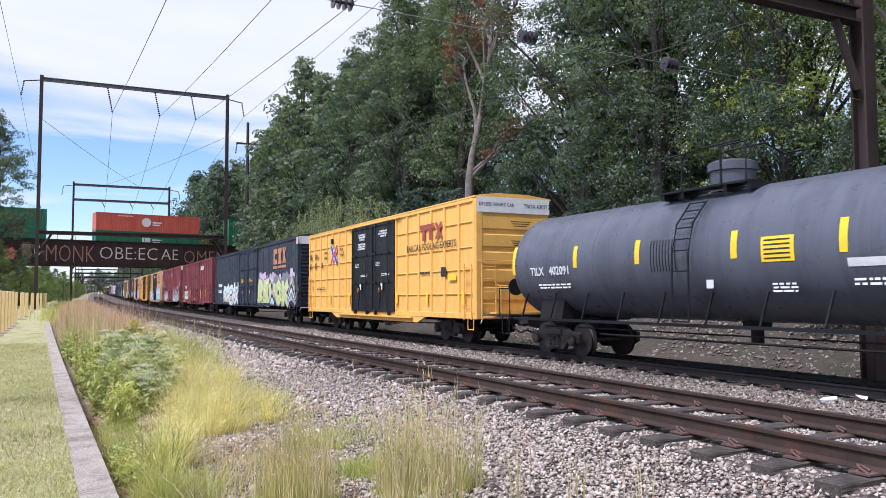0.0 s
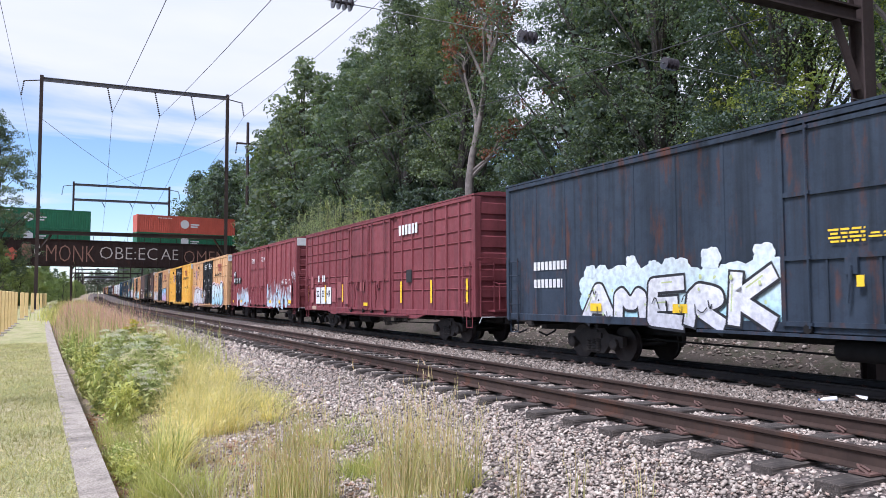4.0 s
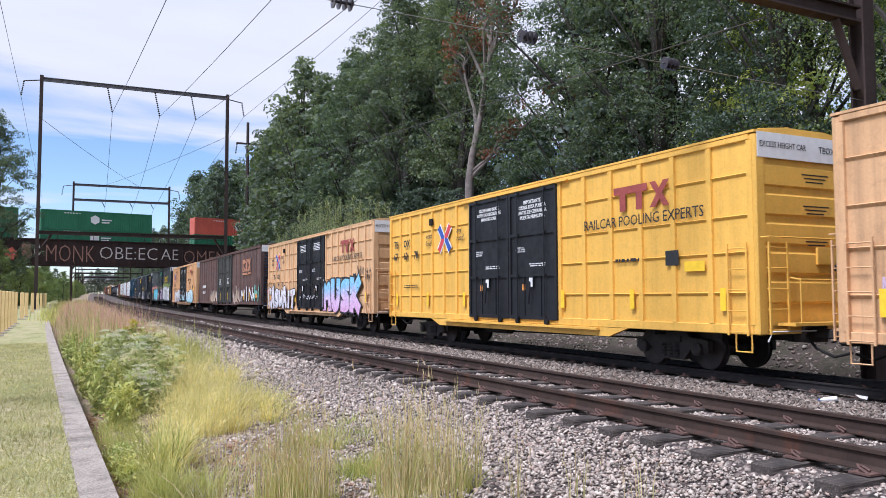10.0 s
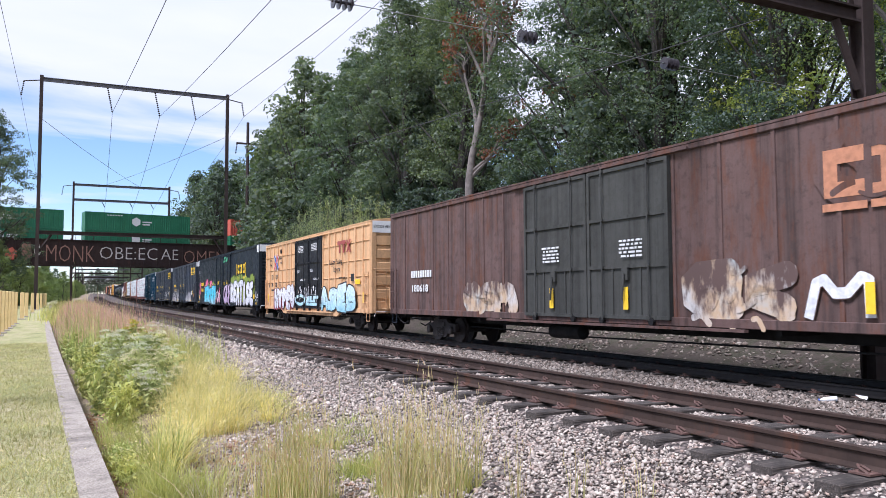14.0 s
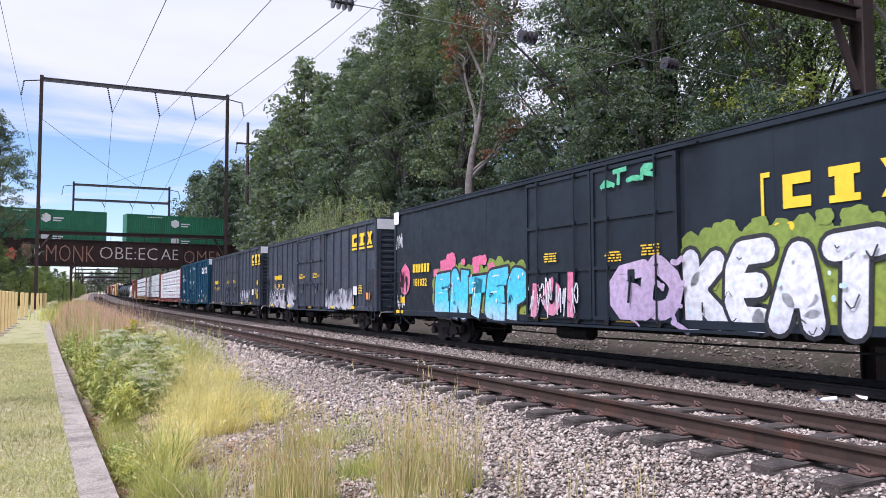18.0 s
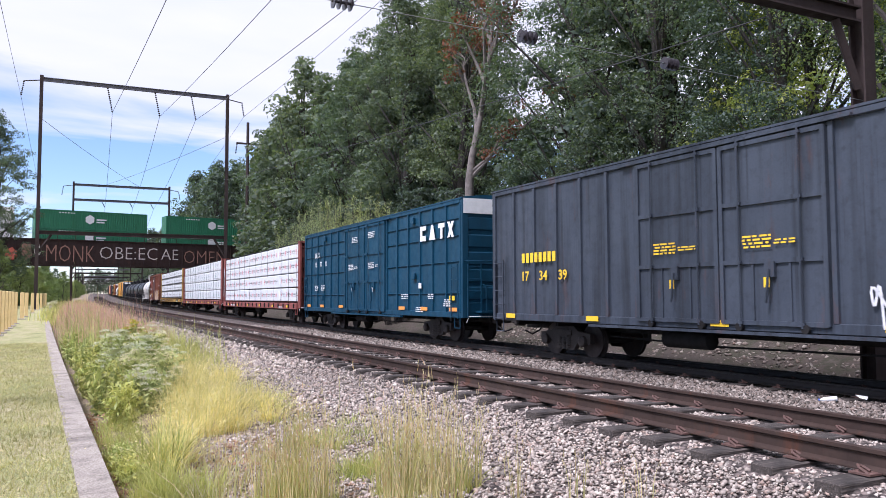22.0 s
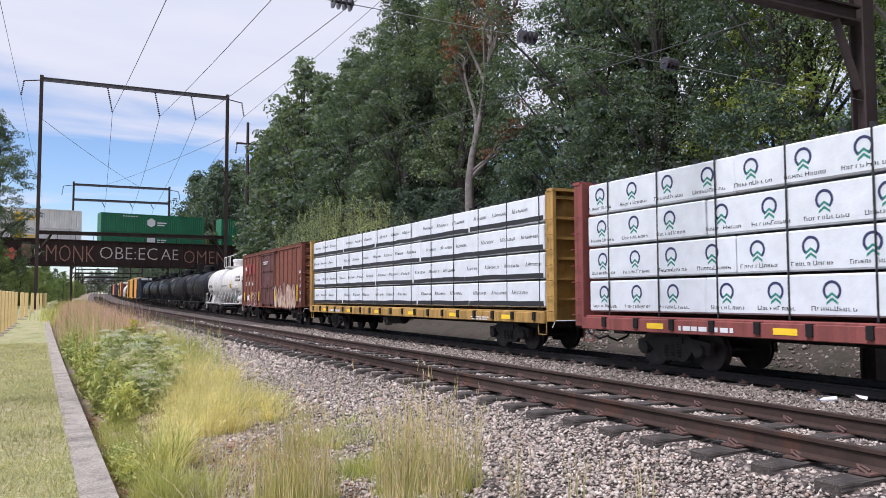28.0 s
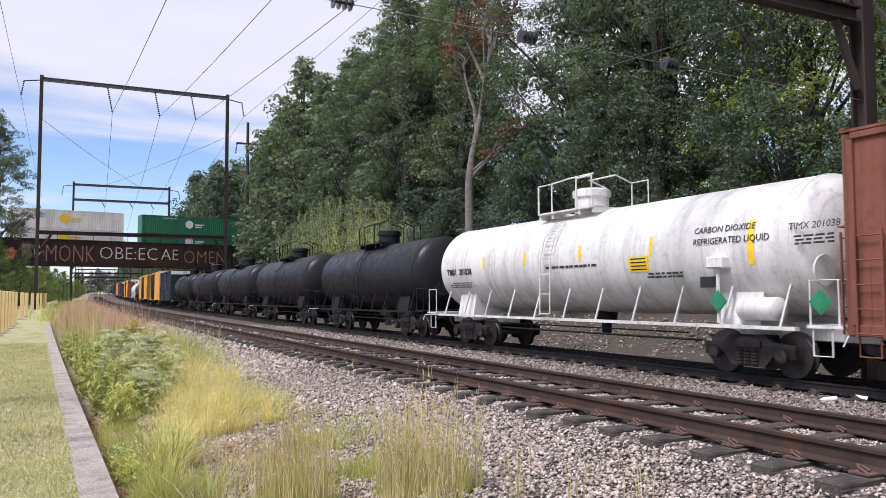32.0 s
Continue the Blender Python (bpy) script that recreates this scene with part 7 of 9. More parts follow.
bars(ca, M_WHITE, 11.7, 1.95, 1.4, 0.24, 1, XF, 20)
patch(ca, S_SCRUB, -12.95, 4.62, 0.42, 0.4, XF - 0.04, "height_warning_panel")
patch(ca, M_ORANGE, -12.75, 1.5, 0.35, 0.34, XF - 0.05, "notice_plate")
for y in (9.0, 6.0, -4.2, -7.0, -9.5, -11.7):
    patch(ca, M_YEL, y, 1.32, 0.45, 0.2, XF - 0.05, "reflector")
two_door_notes(ca, ha, M_YEL, seed=21)
scrawl(ca, -11.0, -12.0, 1.95, 2.3, XF, S_WHITE, 22, n=4)

cy = cnyc[0]
for y, num in ((7.75, "22"), (6.88, "33"), (5.98, "49")):
    patch(cy, M_WHITE, y, 1.3, 0.72, 0.85, -1.614, "number_panel", "white panel with a black number")
    on_side(num, 0.46, M_INK, cy, y - 0.12, 1.66, -1.62, 0.95, 0.008)
bars(cy, M_WHITE, 7.45, 2.42, 0.3, 0.34, 1, -1.614, 23)
bars(cy, M_WHITE, 6.72, 2.42, 0.5, 0.34, 1, -1.614, 24)
M_PINKPATCH = paint("pale_maroon_patch_paint", (0.29, 0.09, 0.095), 0.6, 0.3, 0.3)
for y, z, w, hh in ((8.75, 2.15, 0.5, 0.6), (8.7, 1.35, 0.5, 0.7), (4.35, 1.6, 0.6, 0.75), (5.15, 1.4, 0.6, 0.7), (3.35, 1.6, 0.55, 1.0), (3.3, 1.3, 0.6, 0.3), (0.9, 1.9, 0.5, 0.4)):
    patch(cy, M_PINKPATCH, y, z, w, hh, -1.612 if abs(y) > 2.6 else -1.684, "repaint_patch")
for y in (9.15, 6.2, 3.5, -3.6, -6.4, -9.2):
    patch(cy, M_YEL, y, 1.4, 0.14, 0.85, -1.64, "reflector")
patch(cy, M_YEL, 0.45, 1.25, 0.5, 0.14, -1.69, "reflector")
patch(cy, S_TAN, 8.4, 1.0, 0.7, 0.18, -1.62, "data_plate")
bars(cy, M_WHITE, -3.4, 4.1, 1.8, 0.4, 1, -1.62, 25)
patch(cy, M_INK, -4.2, 2.2, 0.5, 0.5, -1.64, "data_plate")

cn = cns[0]
scrub(cn, 6.9, 2.6, 0.98, 2.25, -1.634, S_SCRUBRED, 26, 26)
scrub(cn, -2.4, -8.3, 0.95, 2.55, -1.634, S_SCRUBRED, 27, 36)
for y, z, p in ((8.33, 3.12, "NS"), (8.33, 2.62, "47"), (7.36, 2.62, "27"), (6.5, 2.62, "74")):
    patch(cn, M_INK, y, z, 0.66, 0.46, -1.632, "number_panel", "black panel with a white number" if p == "47" else "")
    on_side(p, 0.46, M_WHITE, cn, y - 0.05, z + 0.07, -1.64, 0.92, 0.008)
scrawl(cn, -8.4, -9.4, 2.4, 3.4, -1.634, S_WHITE, 29, 0.03, 6)
for y, z in ((1.9, 4.2), (-1.0, 4.2)):
    bars(cn, M_WHITE, y, z, 1.0, 0.07, 4, -1.684, 30)
for i in range(3):
    bars(cn, M_WHITE, -6.2 - i * 0.85, 2.6, 0.5, 0.07, 4, -1.634, 31 + i)
patch(cn, M_YEL, -7.9, 1.2, 0.6, 0.2, -1.65, "notice_plate")
patch(cn, M_WHITE, -8.2, 1.85, 0.42, 0.42, -1.65, "data_plate")
for y in (8.6, 5.7, -3.2, -5.6):
    patch(cn, M_YEL, y, 1.2, 0.4, 0.18, -1.65, "reflector")
e = Geo()
for z in (2.6, 3.3, 4.0):
    for k in range(5):
        e.box(0.1 + k * 0.22, 0.25 + k * 0.22, -cns[1] + 0.008, -cns[1] + 0.014, z, z + 0.07)
part("stencil_marking", e, M_WHITE, cn)

cb, hb = c86b[0], c86b[1]
block_letters(cb, S_PEACH, (-7.2, -8.15, -9.1), 0.8, 3.3, 4.3, XF - 0.02)
scrub(cb, -7.2, -9.9, 3.2, 4.5, XF - 0.018, P_BROWN, 34, 9)
bars(cb, M_WHITE, 11.1, 2.42, 1.8, 0.26, 1, XF - 0.02, 35)
on_side("180618", 0.38, M_WHITE, cb, 11.1, 1.88, XF - 0.02, 1.35, 0.006)
scrub(cb, 6.6, 3.6, 1.15, 2.15, XF - 0.02, S_SCRUBBROWN, 36, 14)
scrub(cb, -3.7, -6.3, 1.2, 2.3, XF - 0.02, S_SCRUBBROWN, 37, 14)
graffiti(cb, "MIN", -6.8, -10.9, 1.2, 2.45, XF - 0.02, S_WHITE, P_BROWN, w=0.2, edge=0.03, seed=38)
graffiti(cb, "H", -11.2, -12.7, 1.2, 2.5, XF - 0.02, S_TEAL, P_NAVY, w=0.3, edge=0.04, seed=39)
for y in (1.5, -1.65, -8.0, -9.9):
    patch(cb, M_YEL, y, 1.35, 0.18, 0.55, -1.69, "reflector")
patch(cb, M_ORANGE, -11.7, 1.5, 0.55, 0.26, XF - 0.04, "notice_plate")
patch(cb, M_WHITE, -10.9, 1.45, 0.4, 0.36, XF - 0.04, "data_plate")
for i in range(2):
    bars(cb, M_WHITE, 1.9 - i * 3.4, 3.0, 0.85, 0.08, 5, -1.684, 40 + i)

cc, hc = c86c[0], c86c[1]
graffiti(cc, "KEATISE", -3.2, -11.6, 0.9, 2.9, XF, S_WHITE, back=(S_OLIVE, S_OLIVE), w=0.5, edge=0.15, seed=42, extra=S_ICE, blunt=False)
graffiti(cc, "ENTEP", 9.4, 3.0, 0.9, 2.65, XF, S_CYAN, back=(S_OLIVE, S_PINK), w=0.56, edge=0.14, seed=43, extra=S_WHITE)
graffiti(cc, "IOI", 3.1, 0.4, 1.05, 2.4, -1.69, S_PINK, w=0.3, edge=0.02, seed=44)
scrawl(cc, 2.9, 0.5, 1.1, 2.3, -1.73, S_WHITE, 45, 0.045, 6)
scrub(cc, -0.9, -3.1, 1.05, 2.5, -1.69, S_LILAC, 46, 12)
graffiti(cc, "O", 12.6, 11.6, 1.7, 3.1, XF, S_PINK, S_PINK, w=0.42, edge=0.02, seed=47)
scrawl(cc, 12.5, 11.8, 1.9, 2.9, XF - 0.05, S_BLACK, 48, 0.06, 3)
scrawl(cc, 13.0, 12.3, 3.6, 4.3, XF, S_WHITE, 49, 0.03, 4)
scrawl(cc, 12.9, 12.2, 1.2, 1.9, XF, S_WHITE, 50, 0.06, 4)
graffiti(cc, "SE", -12.1, -13.0, 1.2, 2.0, XF, S_WHITE, S_BLACK, w=0.12, edge=0.03, seed=51)
block_letters(cc, M_YEL, (-5.9, -6.9, -7.9), 0.62, 3.25, 4.0, XF, False)
for y, d in ((-5.38, -1), (-8.72, 1)):
    part("name_block", Geo().box(XF - 0.003, XF, y - 0.07, y, 2.98, 4.1).box(XF - 0.0035, XF, min(y + d * 0.22, y), max(y + d * 0.22, y) - 0.0, 4.0, 4.1), M_YEL, cc)
for y in (-5.75, -6.05, -8.1, -8.35):
    part("name_dot", Geo().lathe([(XF - 0.003, 0.09), (XF, 0.09)], 12, "X", (0, y, 3.0)), M_YEL, cc)
graffiti(cc, "ATOR", -0.45, -2.5, 4.4, 4.85, -1.69, S_GREEN, S_GREEN, w=0.09, edge=0.02, seed=52)
on_side("181032", 0.4, M_YEL, cc, 11.3, 2.1, XF - 0.03, 1.05, 0.006)
bars(cc, M_YEL, 11.3, 2.62, 1.5, 0.32, 1, XF - 0.03, 53)
for y in (hc - 0.02, -hc + 0.5):
    patch(cc, M_WHITE, y, 4.62, 0.5, 0.5, XF - 0.045, "height_warning_panel", "white corner panel")
patch(cc, M_YEL, 12.6, 1.45, 0.5, 0.24, XF - 0.02, "notice_plate")
patch(cc, M_YEL, -11.6, 1.4, 0.42, 0.32, XF - 0.04, "notice_plate")
for y in (12.9, 2.8, -0.9, -12.2):
    patch(cc, M_YEL, y, 1.04, 0.7, 0.12, XF - 0.05, "reflector")
for y, z in ((2.2, 2.85), (-0.55, 2.75), (-1.9, 2.85)):
    bars(cc, M_YEL, y, z, 0.65, 0.06, 4, -1.684, 54)

for (cq, hq, _, _), num, y8, sd in ((c60a, ("17", "34", "02"), -6.75, 60), (c60b, ("17", "34", "39"), -7.1, 70)):
    block_letters(cq, M_YEL, (y8, y8 - 1.0, y8 - 1.98), 0.62, 3.85, 4.5, XR)
    bars(cq, M_YEL, 7.7, 2.68, 1.8, 0.28, 1, XR, sd)
    for i, p in enumerate(num):
        on_side(p, 0.38, M_YEL, cq, 7.75 - i * 0.95, 2.16, XR, 1.1, 0.006)
    two_door_notes(cq, hq, M_YEL, seed=sd + 1)
    patch(cq, M_WHITE, -6.9 if sd == 60 else -7.25, 1.7, 0.5, 0.4, XR, "data_plate")
    bars(cq, M_YEL, -7.6 if sd == 60 else -8.1, 2.1, 0.5, 0.06, 6, XR, sd + 2)
    for y in (8.6, 4.6, 0.3, -3.6, -6.6):
        patch(cq, M_YEL, y, 1.05, 0.5, 0.13, XR - 0.01, "reflector")
    patch(cq, M_ORANGE, -8.6, 1.5, 0.5, 0.3, XR, "notice_plate")
graffiti(c60a[0], "AOE", 9.1, 5.0, 1.0, 2.2, XR, S_SCRUBNAVY, S_WHITE, w=0.34, edge=0.06, seed=80, extra=S_BLACK)
scrub(c60a[0], 4.6, 2.8, 1.1, 2.5, XR, S_SCRUBNAVY, 81, 12)
scrub(c60a[0], -2.9, -6.9, 1.05, 1.95, XR, S_SCRUBNAVY, 82, 10)
scrawl(c60b[0], -3.3, -6.7, 1.1, 2.3, XR, S_WHITE, 83, 0.05, 7)
scrawl(c60b[0], -8.6, -9.1, 1.5, 2.3, XR, S_WHITE, 84, 0.05, 4)
for z in (1.45, 2.4):
    patch(c60b[0], M_YEL, -8.75, z, 0.33, 0.34 if z > 2 else 0.46, XR - 0.01, "reflector")

cg, hg = cblue[0], cblue[1]
for i, y in enumerate((-6.05, -6.85, -7.62, -8.35)):
    g = Geo()
    w, z0, z1 = 0.52, 3.72, 4.28
    if i == 0:
        g.box(XR - 0.003, XR, y - 0.2, y, z0, z1).box(XR - 0.004, XR, y - w, y - 0.2, z1 - 0.16, z1).box(XR - 0.004, XR, y - w, y - 0.2, z0, z0 + 0.2)
    elif i == 1:
        g.add([(XR, y, z0), (XR, y - w, z0), (XR, y - w * 0.65, z1), (XR, y - w * 0.35, z1)], [(0, 1, 2, 3)])
    elif i == 2:
        g.box(XR - 0.003, XR, y - w, y, z1 - 0.17, z1).box(XR - 0.0035, XR, y - w * 0.68, y - w * 0.32, z0, z1 - 0.17)
    else:
        for a in (0, 1):
            g.add([(XR - a * 0.002, q[0], q[1]) for q in [(y, z1 if a else z0), (y - 0.2, z1 if a else z0), (y - w, z0 if a else z1), (y - w + 0.2, z0 if a else z1)]], [(0, 1, 2, 3)])
    part("name_block", g, M_WHITE, cg)
on_side("LR  S", 0.36, M_WHITE, cg, 7.35, 3.7, XR, 1.0, 0.006)
for i, p in enumerate(("13", "77", "11")):
    on_side(p, 0.36, M_WHITE, cg, 7.35 - i * 0.85, 3.22, XR, 0.95, 0.004)
two_door_notes(cg, hg, M_WHITE, seed=91, dz=0.25)
for y, z in ((1.5, 4.35), (-0.6, 4.45)):
    bars(cg, M_WHITE, y, z, 0.8, 0.06, 4, -1.684, 92)
for y, z, w, r in ((7.4, 2.2, 0.6, 4), (6.3, 2.2, 0.6, 4), (-4.2, 1.7, 0.7, 3), (-6.7, 1.7, 0.5, 3), (-8.0, 1.5, 0.7, 4), (-5.6, 1.2, 0.7, 3)):
    bars(cg, M_WHITE, y, z, w, 0.06, r, XR, 93)
patch(cg, M_WHITE, -5.9, 1.95, 0.25, 0.2, XR, "data_plate")
for y in (8.7, 6.4, 3.4, -4.0, -6.1, -8.5):
    patch(cg, M_ORANGE, y, 1.12, 0.6, 0.13, XR - 0.012, "reflector")
patch(cg, M_YEL, -8.5, 1.5, 0.4, 0.16, XR, "notice_plate")
for z, y in ((4.45, -5.2), (2.3, -5.3), (1.45, 6.2), (4.5, 5.8)):
    part("vent", Geo().bevbox(-1.69, -1.6, y - 0.28, y, z, z + 0.26, 0.02), P_BLUE, cg)

cr, hr = cnri[0], cnri[1]
graffiti(cr, "SARO", 5.9, 2.8, 0.98, 2.0, XR, P_NRI, S_WHITE, w=0.34, edge=0.05, seed=100, blunt=False)
graffiti(cr, "IOAMA", -1.7, -7.0, 0.92, 2.6, XR, S_TANWORN, P_NRIDOOR, w=0.62, edge=0.13, seed=101, extra=S_TAN, blunt=False)
on_side("NRI", 0.36, M_WHITE, cr, 6.7, 3.5, XR - 0.01, 0.9, 0.01)
for i, p in enumerate(("17", "07", "55")):
    on_side(p, 0.4, M_WHITE, cr, 6.65 - i * 1.02, 2.42, XR, 1.15, 0.006)
for y in (6.9, 4.5, 2.4, -2.0, -4.35, -7.1):
    patch(cr, M_YEL, y, 1.35, 0.2, 0.62 if y > -6 else 0.95, XR - 0.03, "reflector")
M_OLDPATCH = paint("dull_red_patch_paint", (0.30, 0.05, 0.05), 0.7, 0.3, 0.3)
for y in (6.8, 5.6, 4.4):
    g = Geo()
    cloud(g, y, y - 0.75, 3.15, 4.0, XR, random.Random(7), 4)
    part("repaint_patch", g, M_OLDPATCH, cr)
on_side("CLOSE AND LOCK DOOR\nBEFORE MOVING CAR", 0.13, M_WHITE, cr, 1.2, 3.85, -1.69, 1.0, 0.002)
patch(cr, M_INK, 6.75, 1.35, 0.4, 0.26, XR, "data_plate")
patch(cr, M_WHITE, 5.9, 1.4, 0.55, 0.3, XR - 0.02, "data_plate")
patch(cr, M_WHITE, -6.4, 1.6, 0.45, 0.3, XR - 0.03, "data_plate")
for z in (2.9, 2.5, 2.1, 1.7, 1.3):
    scrawl(cr, -7.45, -7.85, z, z + 0.28, XR, S_WHITE, int(z * 10), 0.03, 3)

for y, a0, a1 in ((4.5, -3, 12), (2.0, -3, 12), (-0.75, -3, 14), (-3.55, -3, 16), (-6.5, -15, 22)):
    tank_mark(tw, M_YEL, Rw, zcw, y, 0.12 if y > -6 else 0.17, a0, a1)
tank_mark(tw, M_YEL, Rw, zcw, -2.8, 0.72, -17, -2, "notice_plate")
for k in range(4):
    tank_mark(tw, M_INK, Rw + 0.004, zcw, -2.88, 0.55, -15 + k * 3.4, -13.8 + k * 3.4, "stencil_marking")
tank_text(tw, "201038", 0.3, M_INK, Rw, zcw, 6.15, zcw - 0.25, 0.006)
tank_text(tw, "TIMX", 0.3, M_INK, Rw, zcw, 7.05, zcw - 0.25, 0.006)
bars(tw, M_INK, 6.9, zcw - 0.55, 1.6, 0.06, 3, -Rw + 0.06, 111)
tank_text(tw, "CARBON DIOXIDE", 0.2, M_INK, Rw, zcw, -5.0, zcw + 0.35)
tank_text(tw, "REFRIGERATED LIQUID", 0.2, M_INK, Rw, zcw, -5.0, zcw + 0.1)
tank_text(tw, "TIMX 201038", 0.2, M_INK, Rw, zcw, -7.5, zcw + 0.25)
bars(tw, M_INK, -7.6, zcw + 0.1, 0.9, 0.06, 3, -Rw - 0.004, 112)
bars(tw, M_INK, 1.0, zcw - 0.22, 2.6, 0.1, 1, -Rw + 0.008, 113)
bars(tw, M_INK, -3.4, zcw - 0.5, 1.2, 0.07, 2, -Rw + 0.06, 114)
M_PLACARD = plain("green_placard", (0.02, 0.20, 0.09), 0.5)
for y, x in ((-5.85, -1.62), (-8.2, -1.5)):
    q = 0.2
    part("placard", Geo().add([(x, y, 1.35), (x, y - q, 1.35 + q), (x, y, 1.35 + 2 * q), (x, y + q, 1.35 + q)], [(0, 1, 2, 3)]).add([(x + 0.01, y, 1.3), (x + 0.01, y - q - 0.05, 1.35 + q), (x + 0.01, y, 1.4 + 2 * q), (x + 0.01, y + q + 0.05, 1.35 + q)], [(0, 1, 2, 3)]), M_PLACARD, tw, "green diamond placard")
part("valve_box", Geo().bevbox(-1.66, -1.3, -6.0, -5.55, 2.25, 2.5, 0.03).tube([(-1.5, -5.75, 2.25), (-1.5, -5.75, 1.1)], 0.04, 6), P_WHITETANK, tw)
part("air_reservoir", Geo().lathe([(-7.2, 0.1), (-7.1, 0.24), (-6.2, 0.24), (-6.1, 0.1)], 16, "Y", (-1.25, 0, 1.4)), P_WHITETANK, tw, smooth=True)
patch(tw, M_INK, -5.1, 1.85, 0.45, 0.24, -1.36, "data_plate")
part("brake_wheel", Geo().lathe([(-hw + 0.62, 0.3), (-hw + 0.66, 0.3)], 18, "Y", (-1.1, 0, 2.15)), P_WHITETANK, tw, "white hand-brake wheel")

for car in (cb1[0], cb2[0], cb3[0]):
    for i in range(6):
        patch(car, M_YEL, 9.0 - i * 3.6, 0.95, 0.55, 0.13, -1.585, "reflector")
    bars(car, M_WHITE, 8.0, 0.94, 1.6, 0.16, 1, -1.585, 120)
    bars(car, M_WHITE, -7.0, 0.96, 1.2, 0.06, 2, -1.585, 121)
scrawl(cb1[0], cb1[1] + 0.1, cb1[1] - 0.1, 1.6, 4.2, -1.51, S_WHITE, 122, 0.05, 8)


# ---- trees ----
M_BARK = plain("grey_brown_bark", (0.042, 0.036, 0.033), 0.9, 0, 0.4, 5, 0.6)
M_PALEBARK = plain("pale_grey_bark", (0.15, 0.13, 0.12), 0.9, 0, 0.35, 4, 0.5)
M_LEAF = leafy("green_foliage", [(0.073, 0.105, 0.087), (0.117, 0.152, 0.109), (0.088, 0.126, 0.099), (0.169, 0.201, 0.138)], 0.55, 0.42)
M_LEAFDARK = leafy("dark_green_foliage", [(0.058, 0.086, 0.081), (0.083, 0.117, 0.101), (0.122, 0.158, 0.122), (0.071, 0.102, 0.093)], 0.55, 0.42)
# the next two put backlight and sunlight into brighter leaf colours
M_LEAFLIGHT = leafy("yellow_green_backlit_tint", [(0.26, 0.31, 0.09), (0.34, 0.39, 0.12), (0.20, 0.26, 0.08), (0.42, 0.44, 0.17)], 0.55, 0.5)
M_LEAFMID = leafy("green_sunlit_tint", [(0.15, 0.20, 0.09), (0.22, 0.27, 0.12), (0.12, 0.17, 0.08), (0.28, 0.33, 0.15)], 0.55, 0.45)
M_FEATHER = leafy("pale_feathery_foliage", [(0.302, 0.342, 0.209), (0.403, 0.450, 0.285), (0.235, 0.279, 0.162), (0.487, 0.531, 0.361)], 0.55, 0.45)
M_LEAFRED = leafy("dry_red_leaves", [(0.16, 0.05, 0.035), (0.2, 0.08, 0.05), (0.1, 0.05, 0.03)])


def leaf_cloud(rng, centres, radii, count, size, flat=0.8, wide=0.5):
    """Leaves as small bent quads in the shells of many clumps. Returns verts, faces."""
    c = rng.integers(0, len(centres), count)
    d = rng.normal(size=(count, 3))
    d /= np.linalg.norm(d, axis=1)[:, None]
    rad = radii[c] * (rng.random(count) ** 0.35)
    p = centres[c] + d * rad[:, None] * np.array([1, 1, flat])
    nrm = d + rng.normal(scale=0.75, size=(count, 3)) + np.array([0, 0, 0.5])
    nrm /= np.linalg.norm(nrm, axis=1)[:, None]
    t = np.cross(nrm, rng.normal(size=(count, 3)))
    t /= np.linalg.norm(t, axis=1)[:, None] + 1e-9
    b = np.cross(nrm, t)
    s = size * np.exp(rng.normal(0, 0.3, count))[:, None]
    v = np.stack([p - t * s * 0.9, p + b * s * wide + nrm * s * 0.12, p + t * s * 0.9, p - b * s * wide + nrm * s * 0.12], 1).reshape(-1, 3)
    f = np.arange(count * 4).reshape(-1, 4)
    return v, f


def bough_cloud(rng, centres, radii, count, size, sprays=8):
    """Leaves on the upper shells of many small sprays, which gather into boughs with dark gaps between."""
    m = len(centres) * sprays
    c = np.repeat(np.arange(len(centres)), sprays)
    d = rng.normal(size=(m, 3))
    d /= np.linalg.norm(d, axis=1)[:, None]
    sc = centres[c] + d * (radii[c] * rng.uniform(0.55, 1.05, m))[:, None] * np.array([1, 1, 0.75])
    sr = radii[c] * rng.uniform(0.26, 0.46, m)
    k = rng.choice(m, count, p=sr ** 2 / (sr ** 2).sum())
    d = rng.normal(size=(count, 3)) + np.array([0, 0, 0.55])
    d /= np.linalg.norm(d, axis=1)[:, None]
    p = sc[k] + d * (sr[k] * rng.uniform(0.72, 1.08, count))[:, None] * np.array([1.15, 1.15, 0.7])
    nrm = d + rng.normal(scale=0.42, size=(count, 3)) + np.array([0, 0, 0.35])
    nrm /= np.linalg.norm(nrm, axis=1)[:, None]
    t = np.cross(nrm, rng.normal(size=(count, 3)))
    t /= np.linalg.norm(t, axis=1)[:, None] + 1e-9
    b = np.cross(nrm, t)
    s = size * np.exp(rng.normal(0, 0.3, count))[:, None]
    v = np.stack([p - t * s * 0.9, p + b * s * 0.62 + nrm * s * 0.12, p + t * s * 0.9 - nrm * s * 0.2, p - b * s * 0.62 + nrm * s * 0.12], 1).reshape(-1, 3)
    return v, np.arange(count * 4).reshape(-1, 4)


